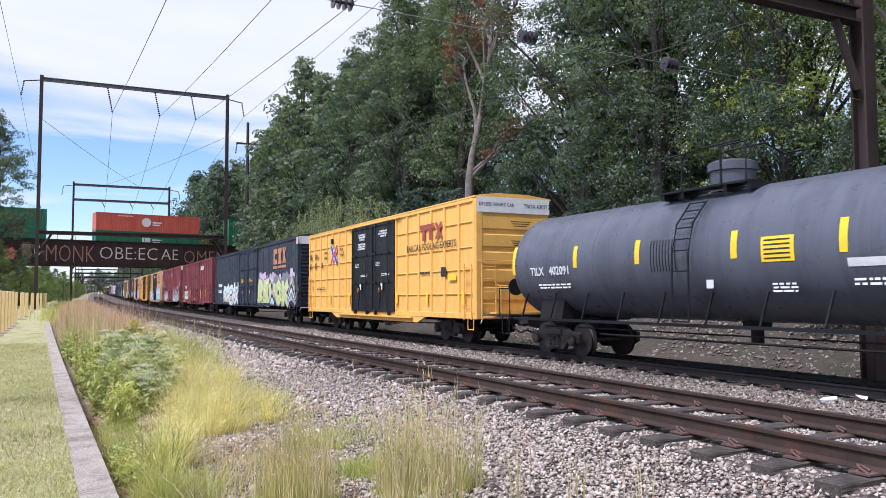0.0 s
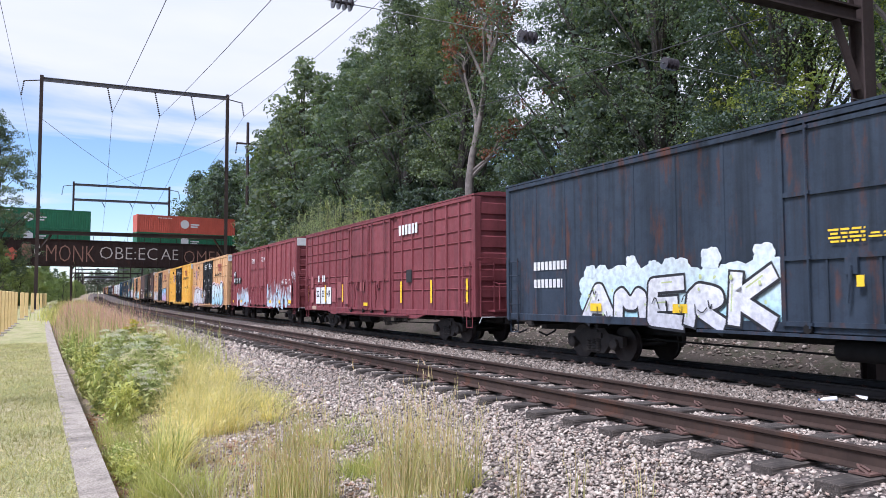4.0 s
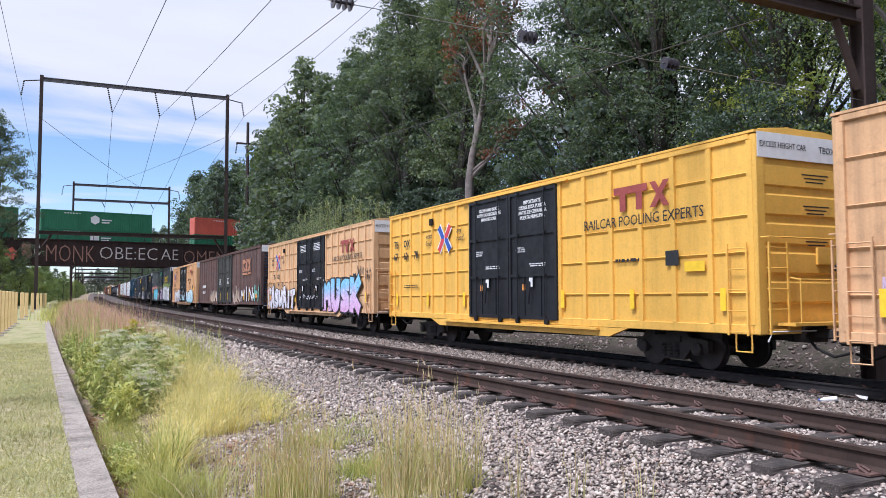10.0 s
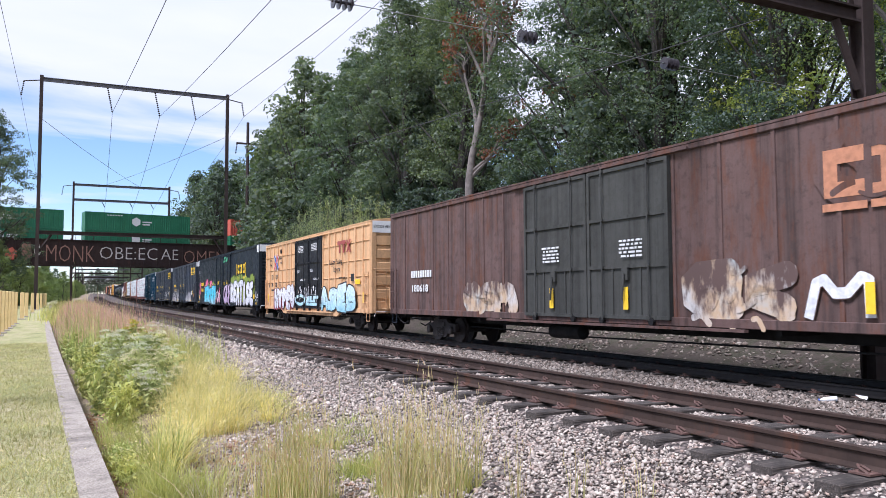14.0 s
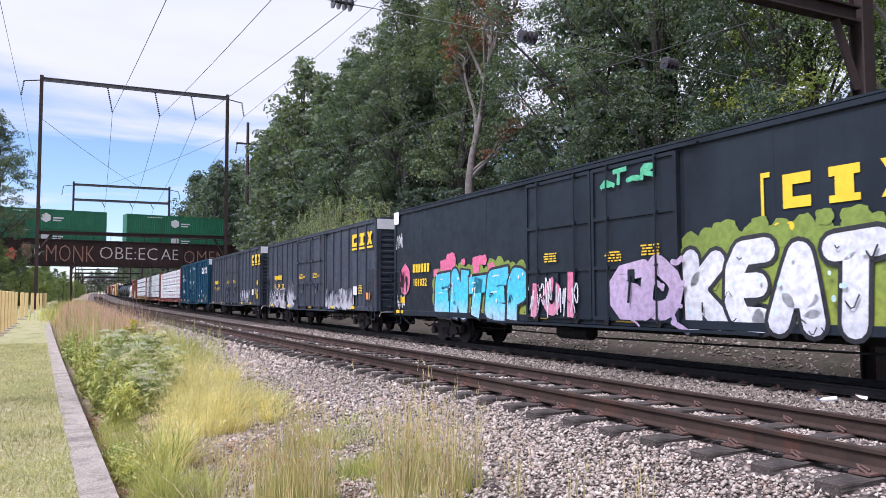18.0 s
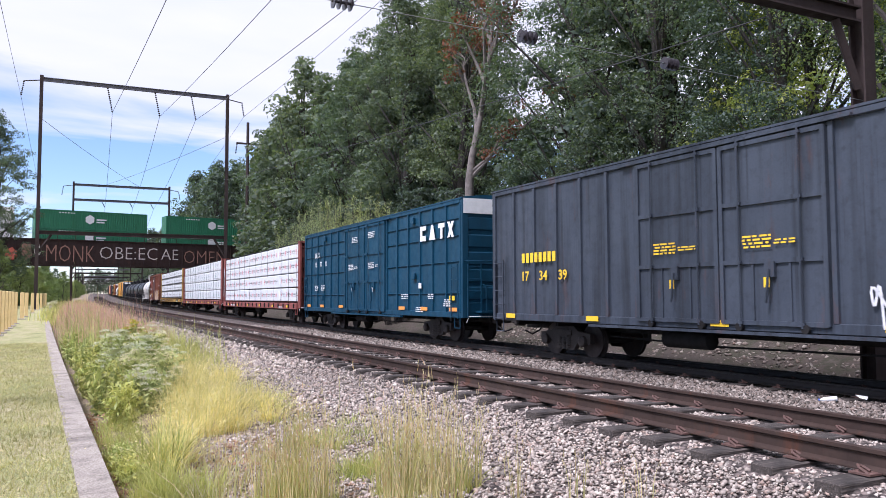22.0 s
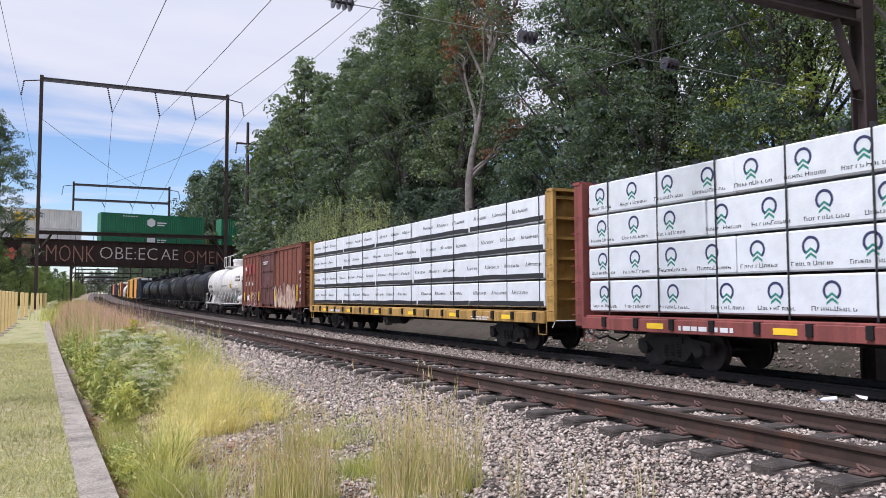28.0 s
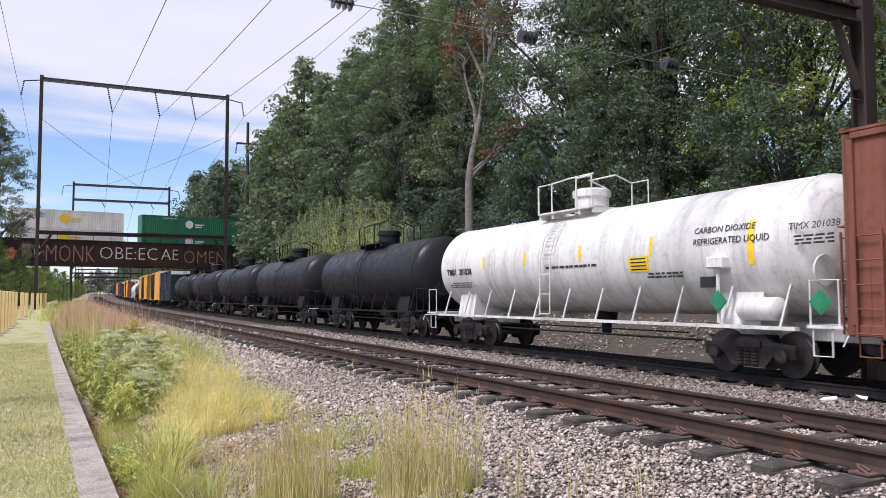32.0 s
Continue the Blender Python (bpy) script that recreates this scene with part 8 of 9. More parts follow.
def tree_meshes(seed, height, spread, leaves, leaf, trunk_r, mat=M_LEAF, low=0.22, bark=M_BARK, clumps=60):
    rng = np.random.default_rng(seed)
    rg = random.Random(seed)
    g = Geo()
    pts = [(0, 0, -0.6)]
    for i in range(1, 8):
        f = i / 7
        pts.append((rg.uniform(-0.3, 0.3) * f * 2, rg.uniform(-0.3, 0.3) * f * 2, height * 0.86 * f))
    g.tube(pts, trunk_r, 9, True, trunk_r * 0.18)
    cen, rad = [], []
    for i in range(clumps):
        f = low + (1 - low) * ((i + rg.random()) / clumps)
        prof = math.sin(min(1.0, (f - low) / (1 - low) * 0.9 + 0.16) * math.pi) ** 0.55
        a = rg.uniform(0, 6.283)
        q = spread * prof * math.sqrt(rg.uniform(0.12, 1.0))
        c = (q * math.cos(a), q * math.sin(a), height * f)
        cen.append(c)
        rad.append(rg.uniform(0.09, 0.17) * spread * 2.1)
        if i % 3 == 0:
            z = height * max(low * 0.8, f - 0.16)
            k = min(6, int(z / (height * 0.86) * 7))
            b = Vector(pts[k])
            e = Vector(c)
            mdl = b.lerp(e, 0.5) + Vector((rg.uniform(-0.4, 0.4), rg.uniform(-0.4, 0.4), rg.uniform(-0.2, 0.5)))
            g.tube([b, mdl, e], trunk_r * 0.32, 5, True, 0.02)
    v, f = bough_cloud(rng, np.array(cen), np.array(rad), leaves, leaf)
    return g.mesh("trunk", bark, True), arrays("crown", v, f, mat)


def plant_tree(me, s, u, label, scale=1.0, turn=0.0, z=None, name="tree", group="trees of the wood"):
    x, y, _ = along(s, u)
    if u > 15 and 62 < y < 137:                       # the wood keeps clear of the bridge
        u += max(0.0, 0.222 * y + (5.2 if u > 25 else 3.4) - x)
        x, y, _ = along(s, u)
    zz = (profile(u) + climb(s) - 0.1) if z is None else z
    t = thing(name, Matrix.Translation((x, y, zz)) @ Matrix.Rotation(turn, 4, "Z"), label, "tree", group)
    for nm, m in (("trunk", me[0]), ("crown", me[1])):
        o = part(nm, m, None, t)
        o.scale = (scale, scale, scale)
    return t


def build_wood():
    kinds = [tree_meshes(1, 25, 5.2, 36000, 0.105, 0.42, M_LEAF, 0.16, clumps=110), tree_meshes(2, 27, 4.6, 36000, 0.105, 0.40, M_LEAFDARK, 0.2, clumps=110), tree_meshes(3, 23, 5.6, 36000, 0.105, 0.38, M_LEAFDARK, 0.14, clumps=110),
             tree_meshes(4, 26, 5.0, 34000, 0.085, 0.45, M_LEAF, 0.34, clumps=90), tree_meshes(5, 15, 3.8, 20000, 0.085, 0.22, M_LEAF, 0.05, clumps=80), tree_meshes(6, 9, 3.2, 17000, 0.072, 0.14, M_LEAFDARK, 0.0, clumps=80),
             tree_meshes(7, 26, 5.2, 34000, 0.085, 0.36, M_LEAFLIGHT, 0.1, clumps=90), tree_meshes(8, 28, 5.0, 30000, 0.085, 0.48, M_LEAF, 0.5, clumps=70),
             tree_meshes(9, 25, 5.2, 10500, 0.20, 0.42, M_LEAF, 0.1, clumps=90), tree_meshes(10, 24, 5.4, 10500, 0.20, 0.40, M_LEAFDARK, 0.1, clumps=90), tree_meshes(11, 13, 3.8, 4500, 0.22, 0.2, M_LEAF, 0.04), tree_meshes(12, 13, 3.8, 6500, 0.18, 0.2, M_LEAFMID, 0.02), tree_meshes(13, 26, 5.2, 34000, 0.06, 0.36, M_LEAFMID, 0.2, clumps=90),
             tree_meshes(14, 25, 5.4, 66000, 0.062, 0.42, M_LEAF, 0.14, clumps=130), tree_meshes(15, 26, 5.0, 66000, 0.062, 0.45, M_LEAFDARK, 0.24, clumps=120)]
    coarse = {0: 8, 1: 9, 2: 9, 3: 8, 4: 10, 5: 10, 6: 6, 7: 8}
    rg = random.Random(77)
    lab = ["tall broadleaf tree with dense dark green foliage", "tall slender tree with dark green foliage", "broad dark green woodland tree", "tall tree with a bare lower trunk", "young green tree at the wood's edge", "low dark green understorey tree",
           "tall tree with yellow-green foliage coloured as if lit from behind", "tall tree with a thick bare trunk and a high crown"]
    for row, (u0, step, ks) in enumerate(((25.5, 6.0, (0, 1, 2, 3)), (31.0, 6.5, (1, 0, 2)), (38.0, 8.0, (0, 1, 2, 3)))):
        s = 2.0 + row * 2
        while s < 190 - row * 20:
            k = rg.choice(ks)
            if s < 30:
                k = ((3, 0, 2)[rg.randrange(3)], 6, 6)[row] if rg.random() < 0.8 else k
            sc = rg.uniform(0.88, 1.08) * (1.0 if s < 55 else 1.02 if s < 125 else 1.0)
            az = math.degrees(math.atan2(u0, s))
            if 27.6 < az < 36.0 or row > 0 and 26.6 < az < 37.5:
                s += 2.5                              # a gap in the wood lets the sky through
                continue
            if row == 0 and 12 < s < 21.5:
                k = 6                                 # leaves tinted as if backlit stand at the wood's near end
            kk = 12 if row == 0 and k == 6 else 13 + (k == 3) if row == 0 and s < 37 else coarse[k] if s > 70 or row > 0 and k != 6 else k
            plant_tree(kinds[kk], s + rg.uniform(-1.5, 1.5), u0 + rg.uniform(-1.5, 1.5), lab[k], sc, rg.uniform(0, 6.28))
            s += step * rg.uniform(0.8, 1.25) * (1 if s < 100 else 1.5)
    for s, u, sc in ((60, 30.5, 1.1), (66, 32, 1.12), (73, 31, 1.08), (55, 29.5, 1.05)):
        plant_tree(kinds[2 if sc > 1.06 else 1], s, u, lab[2 if sc > 1.06 else 1], sc, s)
    for s, u, sc in ((41.5, 27.0, 0.72), (45.0, 29.5, 0.8), (39.0, 30.5, 0.85), (48.0, 31.0, 0.8)):
        plant_tree(kinds[4], s, u, lab[4], sc, s)
    s = 5.0
    while s < 150:
        k = rg.choice((4, 5, 5)) if not (14 < s < 34 or 31 < s < 43) else 5
        plant_tree(kinds[k if s < 80 else coarse[k]], s, 23.4 + rg.uniform(-0.8, 1.5), lab[k], rg.uniform(0.75, 1.1) * (0.7 if s < 34 else 1), rg.uniform(0, 6.28))
        s += rg.uniform(4.0, 7.0) * (1 if s < 80 else 1.6)
    # far woods on both sides of the line
    for s in range(200, 640, 14):
        plant_tree(kinds[rg.choice((8, 9))], s, 24 + rg.uniform(-2, 4), lab[0], rg.uniform(0.7, 0.9), rg.uniform(0, 6.28))
    for s in range(140, 640, 12):
        plant_tree(kinds[11], s, -6.5 + rg.uniform(-3, 1), lab[2], rg.uniform(0.35, 0.5), rg.uniform(0, 6.28))
    for i in range(46):                               # the line ends in far woods
        plant_tree(kinds[rg.choice((8, 9, 10))], 640 + rg.uniform(0, 60), -40 + i * 2.2, lab[0], rg.uniform(0.6, 0.85), rg.uniform(0, 6.28))
    for i in range(34):
        s = rg.uniform(165, 600)
        plant_tree(kinds[11], s, rg.uniform(-4.5, -0.5), lab[4], rg.uniform(0.3, 0.55), rg.uniform(0, 6.28))
    for s, u, k, sc in ((104, -6.5, 5, 0.6), (126, -5.2, 5, 0.5), (135, -6.0, 5, 0.55), (148, -4.6, 5, 0.5), (160, -4.8, 5, 0.5), (175, -4.4, 5, 0.6), (190, -4.6, 5, 0.6), (118, -9.5, 4, 0.75), (124, -13, 4, 0.8), (112, -13.5, 5, 0.9), (105, -8.5, 5, 0.6), (142, -7.5, 4, 0.7)):
        plant_tree(kinds[11], s, u, "leafy green tree beyond the platform fence", sc, rg.uniform(0, 6.28))
    plant_tree(kinds[0], 108, -7.4, "tall leafy green tree beyond the platform fence", 0.92, 1.0)
    plant_tree(kinds[2], 104, -14.5, "tall leafy green tree beyond the platform fence", 0.9, 2.0)
    return kinds



def dying_tree():
    """A pale half-bare tree with reddish dead leaves in its top."""
    rg = random.Random(9)
    rng = np.random.default_rng(9)
    x, y, _ = along(41.5, 22.4)
    t = thing("dying_tree", Matrix.Translation((x, y, profile(22.4) + climb(41.5) - 0.2)), "pale bare-trunked tree with sparse dead reddish leaves", "tree")
    g = Geo()
    trunk = [(0, 0, -0.3), (0.1, 0, 4), (0.05, 0, 8), (0.2, -0.1, 9.6), (0.65, -0.35, 12), (1.15, -0.6, 15.5), (1.5, -0.8, 20)]
    g.tube(trunk, 0.36, 10, True, 0.08)
    tips = []
    for z, (dx, dy), ln in ((8.6, (2.2, -1.4), 5.0), (8.2, (2.0, -1.2), 3.0), (11.0, (0.3, 1.0), 6.5), (12.0, (-0.2, -1.0), 8.0), (13.5, (0.3, -0.8), 7.0), (14.0, (-0.3, 0.9), 5.0), (15.5, (0.2, -0.6), 5.5), (16.5, (0.1, 0.9), 5.0), (18.5, (0, -1), 3.5)):
        k = max(i for i in range(len(trunk)) if trunk[i][2] <= z)
        a, b = Vector(trunk[k]), Vector(trunk[min(k + 1, 6)])
        p = a.lerp(b, (z - a.z) / max(0.1, b.z - a.z))
        path = [p]
        for i in range(4):
            p = p + Vector((dx * 0.25 + rg.uniform(-0.25, 0.25), dy * 0.45 + rg.uniform(-0.2, 0.2), 0.8 + rg.uniform(-0.3, 0.4))) * ln / 4
            path.append(p)
        g.tube(path, 0.13, 6, True, 0.025)
        for j in (2, 3, 4):
            for m in range(3):
                q = path[j] + Vector((rg.uniform(-1, 1), rg.uniform(-1, 1), rg.uniform(0.2, 1.2))) * ln * 0.2
                g.tube([path[j], path[j].lerp(q, 0.5) + Vector((0, 0, 0.1)), q], 0.03, 4, True, 0.008)
                tips.append(tuple(q))
    part("trunk", g, M_PALEBARK, t, smooth=True)
    c = np.array(tips)
    v, f = leaf_cloud(rng, c, np.full(len(c), 0.6), 3800, 0.10)
    part("dead_leaves", arrays("dead_leaves", v, f, M_LEAFRED), None, t)
    v, f = leaf_cloud(rng, c[::2] + np.array([0, 0, 0.5]), np.full(len(c[::2]), 0.8), 1600, 0.13)
    part("crown", arrays("crown", v, f, M_LEAF), None, t)


def feathery_shrub(s, u, height, seed):
    """Upright sprays of fine pale green leaves."""
    rng = np.random.default_rng(seed)
    x, y, _ = along(s, u)
    t = thing("feathery_shrub", Matrix.Translation((x, y, profile(u) + climb(s) - 0.1)), "tall feathery pale green shrub behind the train", "shrub", "feathery shrubs")
    g = Geo()
    pts = []
    for i in range(60):
        a, r = rng.uniform(0, 6.283), 2.0 * math.sqrt(rng.random())
        h = height * rng.uniform(0.7, 1.05) * (1 - 0.25 * (r / 2.0) ** 2)
        e = Vector((r * math.cos(a) * 1.15, r * math.sin(a) * 1.15, h))
        b = Vector((r * 0.4 * math.cos(a), r * 0.4 * math.sin(a), 0))
        g.tube([b, b.lerp(e, 0.6) + Vector((0, 0, 0.3)), e], 0.03, 4, False, 0.008)
        for f in rng.uniform(0.25, 1.03, 26):
            pts.append(tuple(b.lerp(e, f)))
    part("branch_fan", g, M_BARK, t)
    c = np.array(pts)
    v, f = leaf_cloud(rng, c, np.full(len(c), 0.2), 13000, 0.085, 1.6, 0.16)
    part("crown", arrays("crown", v, f, M_FEATHER), None, t)


KINDS = build_wood()
dying_tree()
for i, (s, u, h) in enumerate(((47.5, 20.2, 7.4), (51.0, 20.4, 8.6), (55.0, 20.6, 9.6), (59.0, 20.3, 10.0), (63.5, 20.4, 10.4), (68.0, 20.5, 10.4), (73.0, 20.5, 9.8))):
    feathery_shrub(s, u, h, 300 + i)


# ---- platform fence ----
def fence_posts():
    me = Geo().bevbox(-0.12, 0.12, -0.05, 0.05, 0.0, 1.72, 0.02).mesh("board", M_FENCE)
    base = Geo().bevbox(-0.22, 0.22, -0.2, 0.2, -0.02, 0.06, 0.02).mesh("base_plate", M_CONCRETE)
    for s in (31.5, 34.0, 36.5, 39.0, 41.5, 44.5, 48.0, 57.0, 64.0, 76.0, 90.0, 101.0, 110.0, 118.0):
        t = thing("fence_post", at_track(s, -1.78, 0.2), "cream-yellow upright fence board on the platform edge", "fence post", "platform fence boards")
        part("board", me, None, t)
        part("base_plate", base, None, t)


fence_posts()


# ---- grasses and weeds ----
def grassy(name, cols, through=0.3):
    return leafy(name, cols, 0.6, min(0.5, through + 0.1), 1.5, (1.25, 1.2, 0.9))


M_LAWNBLADE = grassy("short_lawn_blades", [(0.232, 0.249, 0.096), (0.378, 0.378, 0.160), (0.533, 0.473, 0.272), (0.310, 0.335, 0.128), (0.585, 0.516, 0.320)])
M_WISPY = grassy("yellow_green_grass", [(0.742, 0.655, 0.260), (0.360, 0.374, 0.114), (0.912, 0.790, 0.374), (0.530, 0.520, 0.177), (0.950, 0.853, 0.478), (0.763, 0.676, 0.260)], 0.5)
M_STALK = grassy("straw_green_stalks", [(0.538, 0.498, 0.182), (0.691, 0.594, 0.292), (0.346, 0.355, 0.119), (0.806, 0.633, 0.365), (0.538, 0.365, 0.192)])
M_REDGRASS = grassy("reddish_brown_grass", [(0.52, 0.29, 0.25), (0.68, 0.45, 0.40), (0.44, 0.28, 0.23), (0.58, 0.44, 0.36), (0.40, 0.24, 0.20)])
M_WEED = grassy("green_weed_leaves", [(0.238, 0.292, 0.080), (0.464, 0.508, 0.160), (0.670, 0.648, 0.270), (0.173, 0.216, 0.060), (0.367, 0.421, 0.140)])
M_GREYWEED = grassy("grey_green_weed_leaves", [(0.366, 0.432, 0.152), (0.640, 0.677, 0.304), (0.229, 0.274, 0.089), (0.793, 0.806, 0.430)])
M_FLOWER = grassy("white_flower_heads", [(0.672, 0.668, 0.512), (0.829, 0.795, 0.632), (0.538, 0.551, 0.391)], 0.2)
M_DARKWEED = grassy("dark_green_weed_leaves", [(0.329, 0.390, 0.119), (0.511, 0.562, 0.185), (0.692, 0.702, 0.264), (0.231, 0.265, 0.079)])
M_DEADLEAF = grassy("fallen_leaf_brown", [(0.34, 0.18, 0.10), (0.50, 0.28, 0.17), (0.26, 0.16, 0.11), (0.58, 0.40, 0.30)], 0.15)
M_GOLD = grassy("goldenrod_flowers", [(0.50, 0.42, 0.03), (0.42, 0.38, 0.05)], 0.2)
M_SEED = grassy("straw_seed_heads", [(0.450, 0.381, 0.243), (0.567, 0.495, 0.318), (0.352, 0.343, 0.168), (0.586, 0.400, 0.262)], 0.2)


M_SEEDPALE = grassy("pale_yellow_panicles", [(0.62, 0.58, 0.30), (0.70, 0.66, 0.40), (0.52, 0.52, 0.24)], 0.3)
M_STALKGREEN = grassy("fresh_green_blades", [(0.396, 0.419, 0.120), (0.516, 0.510, 0.166), (0.615, 0.561, 0.221), (0.297, 0.347, 0.101)])


def lie(s, u):
    """World place of ground points (arrays)."""
    out = np.empty((len(s), 3))
    for i, (a, b) in enumerate(zip(s, u)):
        x, y, _ = along(a, b)
        z = profile(b) + climb(a)
        if b < kerb_off(a):
            z = 0.195 + climb(a)
        elif 0.6 < b < 3.4:
            z += 0.10 * noise.noise((x * 0.5, y * 0.5, 3))
        out[i] = (x, y, z)
    return out


def blades(rng, p, height, width, lean, seg=3, hv=0.35, droop=0.5, out=None):
    """Tapered bent blades standing at the points p; out: the way each one leans."""
    n = len(p)
    h = height * np.exp(rng.normal(0, hv, n))
    a = rng.uniform(0, 2 * np.pi, n)
    d = np.stack([np.cos(a), np.sin(a), np.zeros(n)], 1)
    if out is not None:
        d = d * 0.45 + out
        d /= np.linalg.norm(d, axis=1)[:, None] + 1e-9
    w = rng.uniform(0, 2 * np.pi, n)
    side = np.stack([np.cos(w), np.sin(w), np.zeros(n)], 1)
    ln = np.abs(rng.normal(0, lean, n))
    vs = []
    for i in range(seg + 1):
        f = i / seg
        c = p + d * (ln * h * f ** (1 + droop))[:, None]
        c[:, 2] += h * f * (1 - 0.3 * np.minimum(ln, 1.6) * f)
        wd = width * (1 - 0.9 * f ** 1.5)
        vs += [c - side * wd / 2, c + side * wd / 2]
    v = np.stack(vs, 1)
    k = (seg + 1) * 2
    quad = np.array([(2 * i, 2 * i + 1, 2 * i + 3, 2 * i + 2) for i in range(seg)])
    f = (quad[None] + (np.arange(n) * k)[:, None, None]).reshape(-1, 4)
    return v.reshape(-1, 3), f, v[:, -2:].mean(1)


def tufts(rng, spots, height, width, lean, seg=4, hv=0.3, droop=0.7):
    """spots: (s, u, radius, blades, height factor). Blades fan out from the middle of each tuft."""
    V, F, T, k = [], [], [], 0
    for s, u, r, n, hf in spots:
        a, q = rng.uniform(0, 6.283, n), r * np.sqrt(rng.random(n))
        p = lie(s + q * np.sin(a), u + q * np.cos(a))
        o = np.stack([np.cos(a), np.sin(a), np.zeros(n)], 1) * (q / r)[:, None]
        v, f, t = blades(rng, p, height * hf, width, lean, seg, hv, droop, o)
        V.append(v); F.append(f + k); T.append(t)
        k += len(v)
    return np.concatenate(V), np.concatenate(F), np.concatenate(T)


def scatter(rng, count, box, r, n, hf=(0.7, 1.2)):
    s0, s1, u0, u1 = box
    return [(rng.uniform(s0, s1), rng.uniform(u0, u1), r * rng.uniform(0.6, 1.4), int(n * rng.uniform(0.6, 1.4)), rng.uniform(*hf)) for _ in range(count)]


def stuff(name, v, f, mat, label, category="grass"):
    return tagged(new(name, arrays(name, v, f, mat)), label, category, kind="stuff")


def patchy(rng, n, boxes, clump=None):
    """Points in boxes (s0, s1, u0, u1, weight); clump: gathered in tufts of that radius."""
    w = np.array([b[4] for b in boxes], float)
    k = rng.choice(len(boxes), n, p=w / w.sum())
    b = np.array([x[:4] for x in boxes], float)[k]
    s, u = rng.uniform(b[:, 0], b[:, 1]), rng.uniform(b[:, 2], b[:, 3])
    if clump:
        m = max(1, n // 60)
        cs, cu = s[:m], u[:m]
        j = rng.integers(0, m, n)
        s, u = cs[j] + rng.normal(0, clump, n), cu[j] + rng.normal(0, clump, n)
    return s, u


def build_grass():
    rng = np.random.default_rng(21)
    # short turf on the platform
    n = 90000
    s = np.where(rng.random(n) < 0.8, 2.5 + 26 * rng.random(n) ** 1.7, rng.uniform(-8, 3, n))
    u = rng.uniform(-1.9, 0.24, n)
    ok = u < np.array([kerb_off(a) - 0.225 + 0.06 * math.sin(a * 9) * math.sin(a * 3.7) + 0.03 * math.sin(a * 23) for a in s])
    v, f, _ = blades(rng, lie(s[ok], u[ok]), 0.03, 0.011, 0.9, 1, 0.45)
    stuff("turf", v, f, M_LAWNBLADE, "short patchy yellow-green platform turf")
    # wispy yellow-green grass in arching tufts, with fine panicles
    spots = scatter(rng, 60, (10.4, 16.5, 1.55, 2.5), 0.17, 130) + scatter(rng, 34, (13, 22, 2.0, 3.2), 0.2, 120) + scatter(rng, 12, (11.0, 13, 2.3, 3.1), 0.15, 90, (0.6, 0.9))
    spots += [(8.5, 1.12, 0.18, 260, 0.85), (8.75, 1.3, 0.15, 160, 0.8), (9.3, 1.2, 0.16, 160, 0.8), (9.8, 1.45, 0.17, 150, 0.9), (10.2, 1.3, 0.16, 120, 0.9)]
    v, f, tips = tufts(rng, [(a, b, r, int(k * 0.62), hf) for a, b, r, k, hf in spots], 0.40, 0.0105, 0.9)
    stuff("wispy_grass", v, f, M_WISPY, "arching tufts of wispy yellow-green grass")
    t = tips[rng.random(len(tips)) < 0.6]
    q = np.repeat(t, 6, 0) + rng.normal(0, 0.04, (len(t) * 6, 3))
    v, f = leaf_cloud(rng, q, np.full(len(q), 0.006), len(q), 0.0125, 0.8, 0.35)
    stuff("grass_panicle", v, f, M_SEEDPALE, "fine pale yellow grass panicles")
    spots = [(8.5, 1.1, 0.16, 150, 1.0), (8.7, 1.0, 0.12, 90, 0.9), (9.0, 1.25, 0.14, 80, 0.9)]
    v, f, _ = tufts(rng, spots, 0.42, 0.012, 0.7)
    stuff("green_tuft", v, f, M_WEED, "bright green grass tuft at the edge of the bare patch")
    # taller mixed weeds in the strip along the kerb
    s, u = patchy(rng, 5200, [(17, 45, 0.6, 1.9, 1.0)], 0.2)
    ok = u > np.array([kerb_off(a) + 0.06 for a in s])
    v, f, _ = blades(rng, lie(s[ok], u[ok]), 0.75, 0.014, 0.4, 3, 0.35)
    stuff("tall_weeds", v, f, M_WEED, "tall green weeds growing along the kerb", "weeds")
    s, u = patchy(rng, 2600, [(19, 34, 2.6, 3.5, 1.0)], 0.25)
    v, f, _ = blades(rng, lie(s, u), 0.6, 0.012, 0.4, 3, 0.35)
    stuff("track_grass", v, f, M_STALKGREEN, "green grass along the ballast's edge")
    # reddish grass behind the flowering weeds
    s, u = patchy(rng, 21000, [(23, 48, 1.0, 2.6, 1.0), (48, 85, 0.9, 2.8, 0.8)], 0.35)
    v, f, _ = blades(rng, lie(s, u), 1.0, 0.014, 0.3, 2, 0.22)
    stuff("reddish_grass", v, f, M_REDGRASS, "tall reddish-brown dry grass down the line")
    s, u = patchy(rng, 9000, [(45, 150, -0.2, 3.4, 1.0)], 0.5)
    v, f, _ = blades(rng, lie(s, u), 0.7, 0.03, 0.4, 2, 0.3)
    stuff("far_weeds", v, f, M_WEED, "green weeds down the line", "weeds")
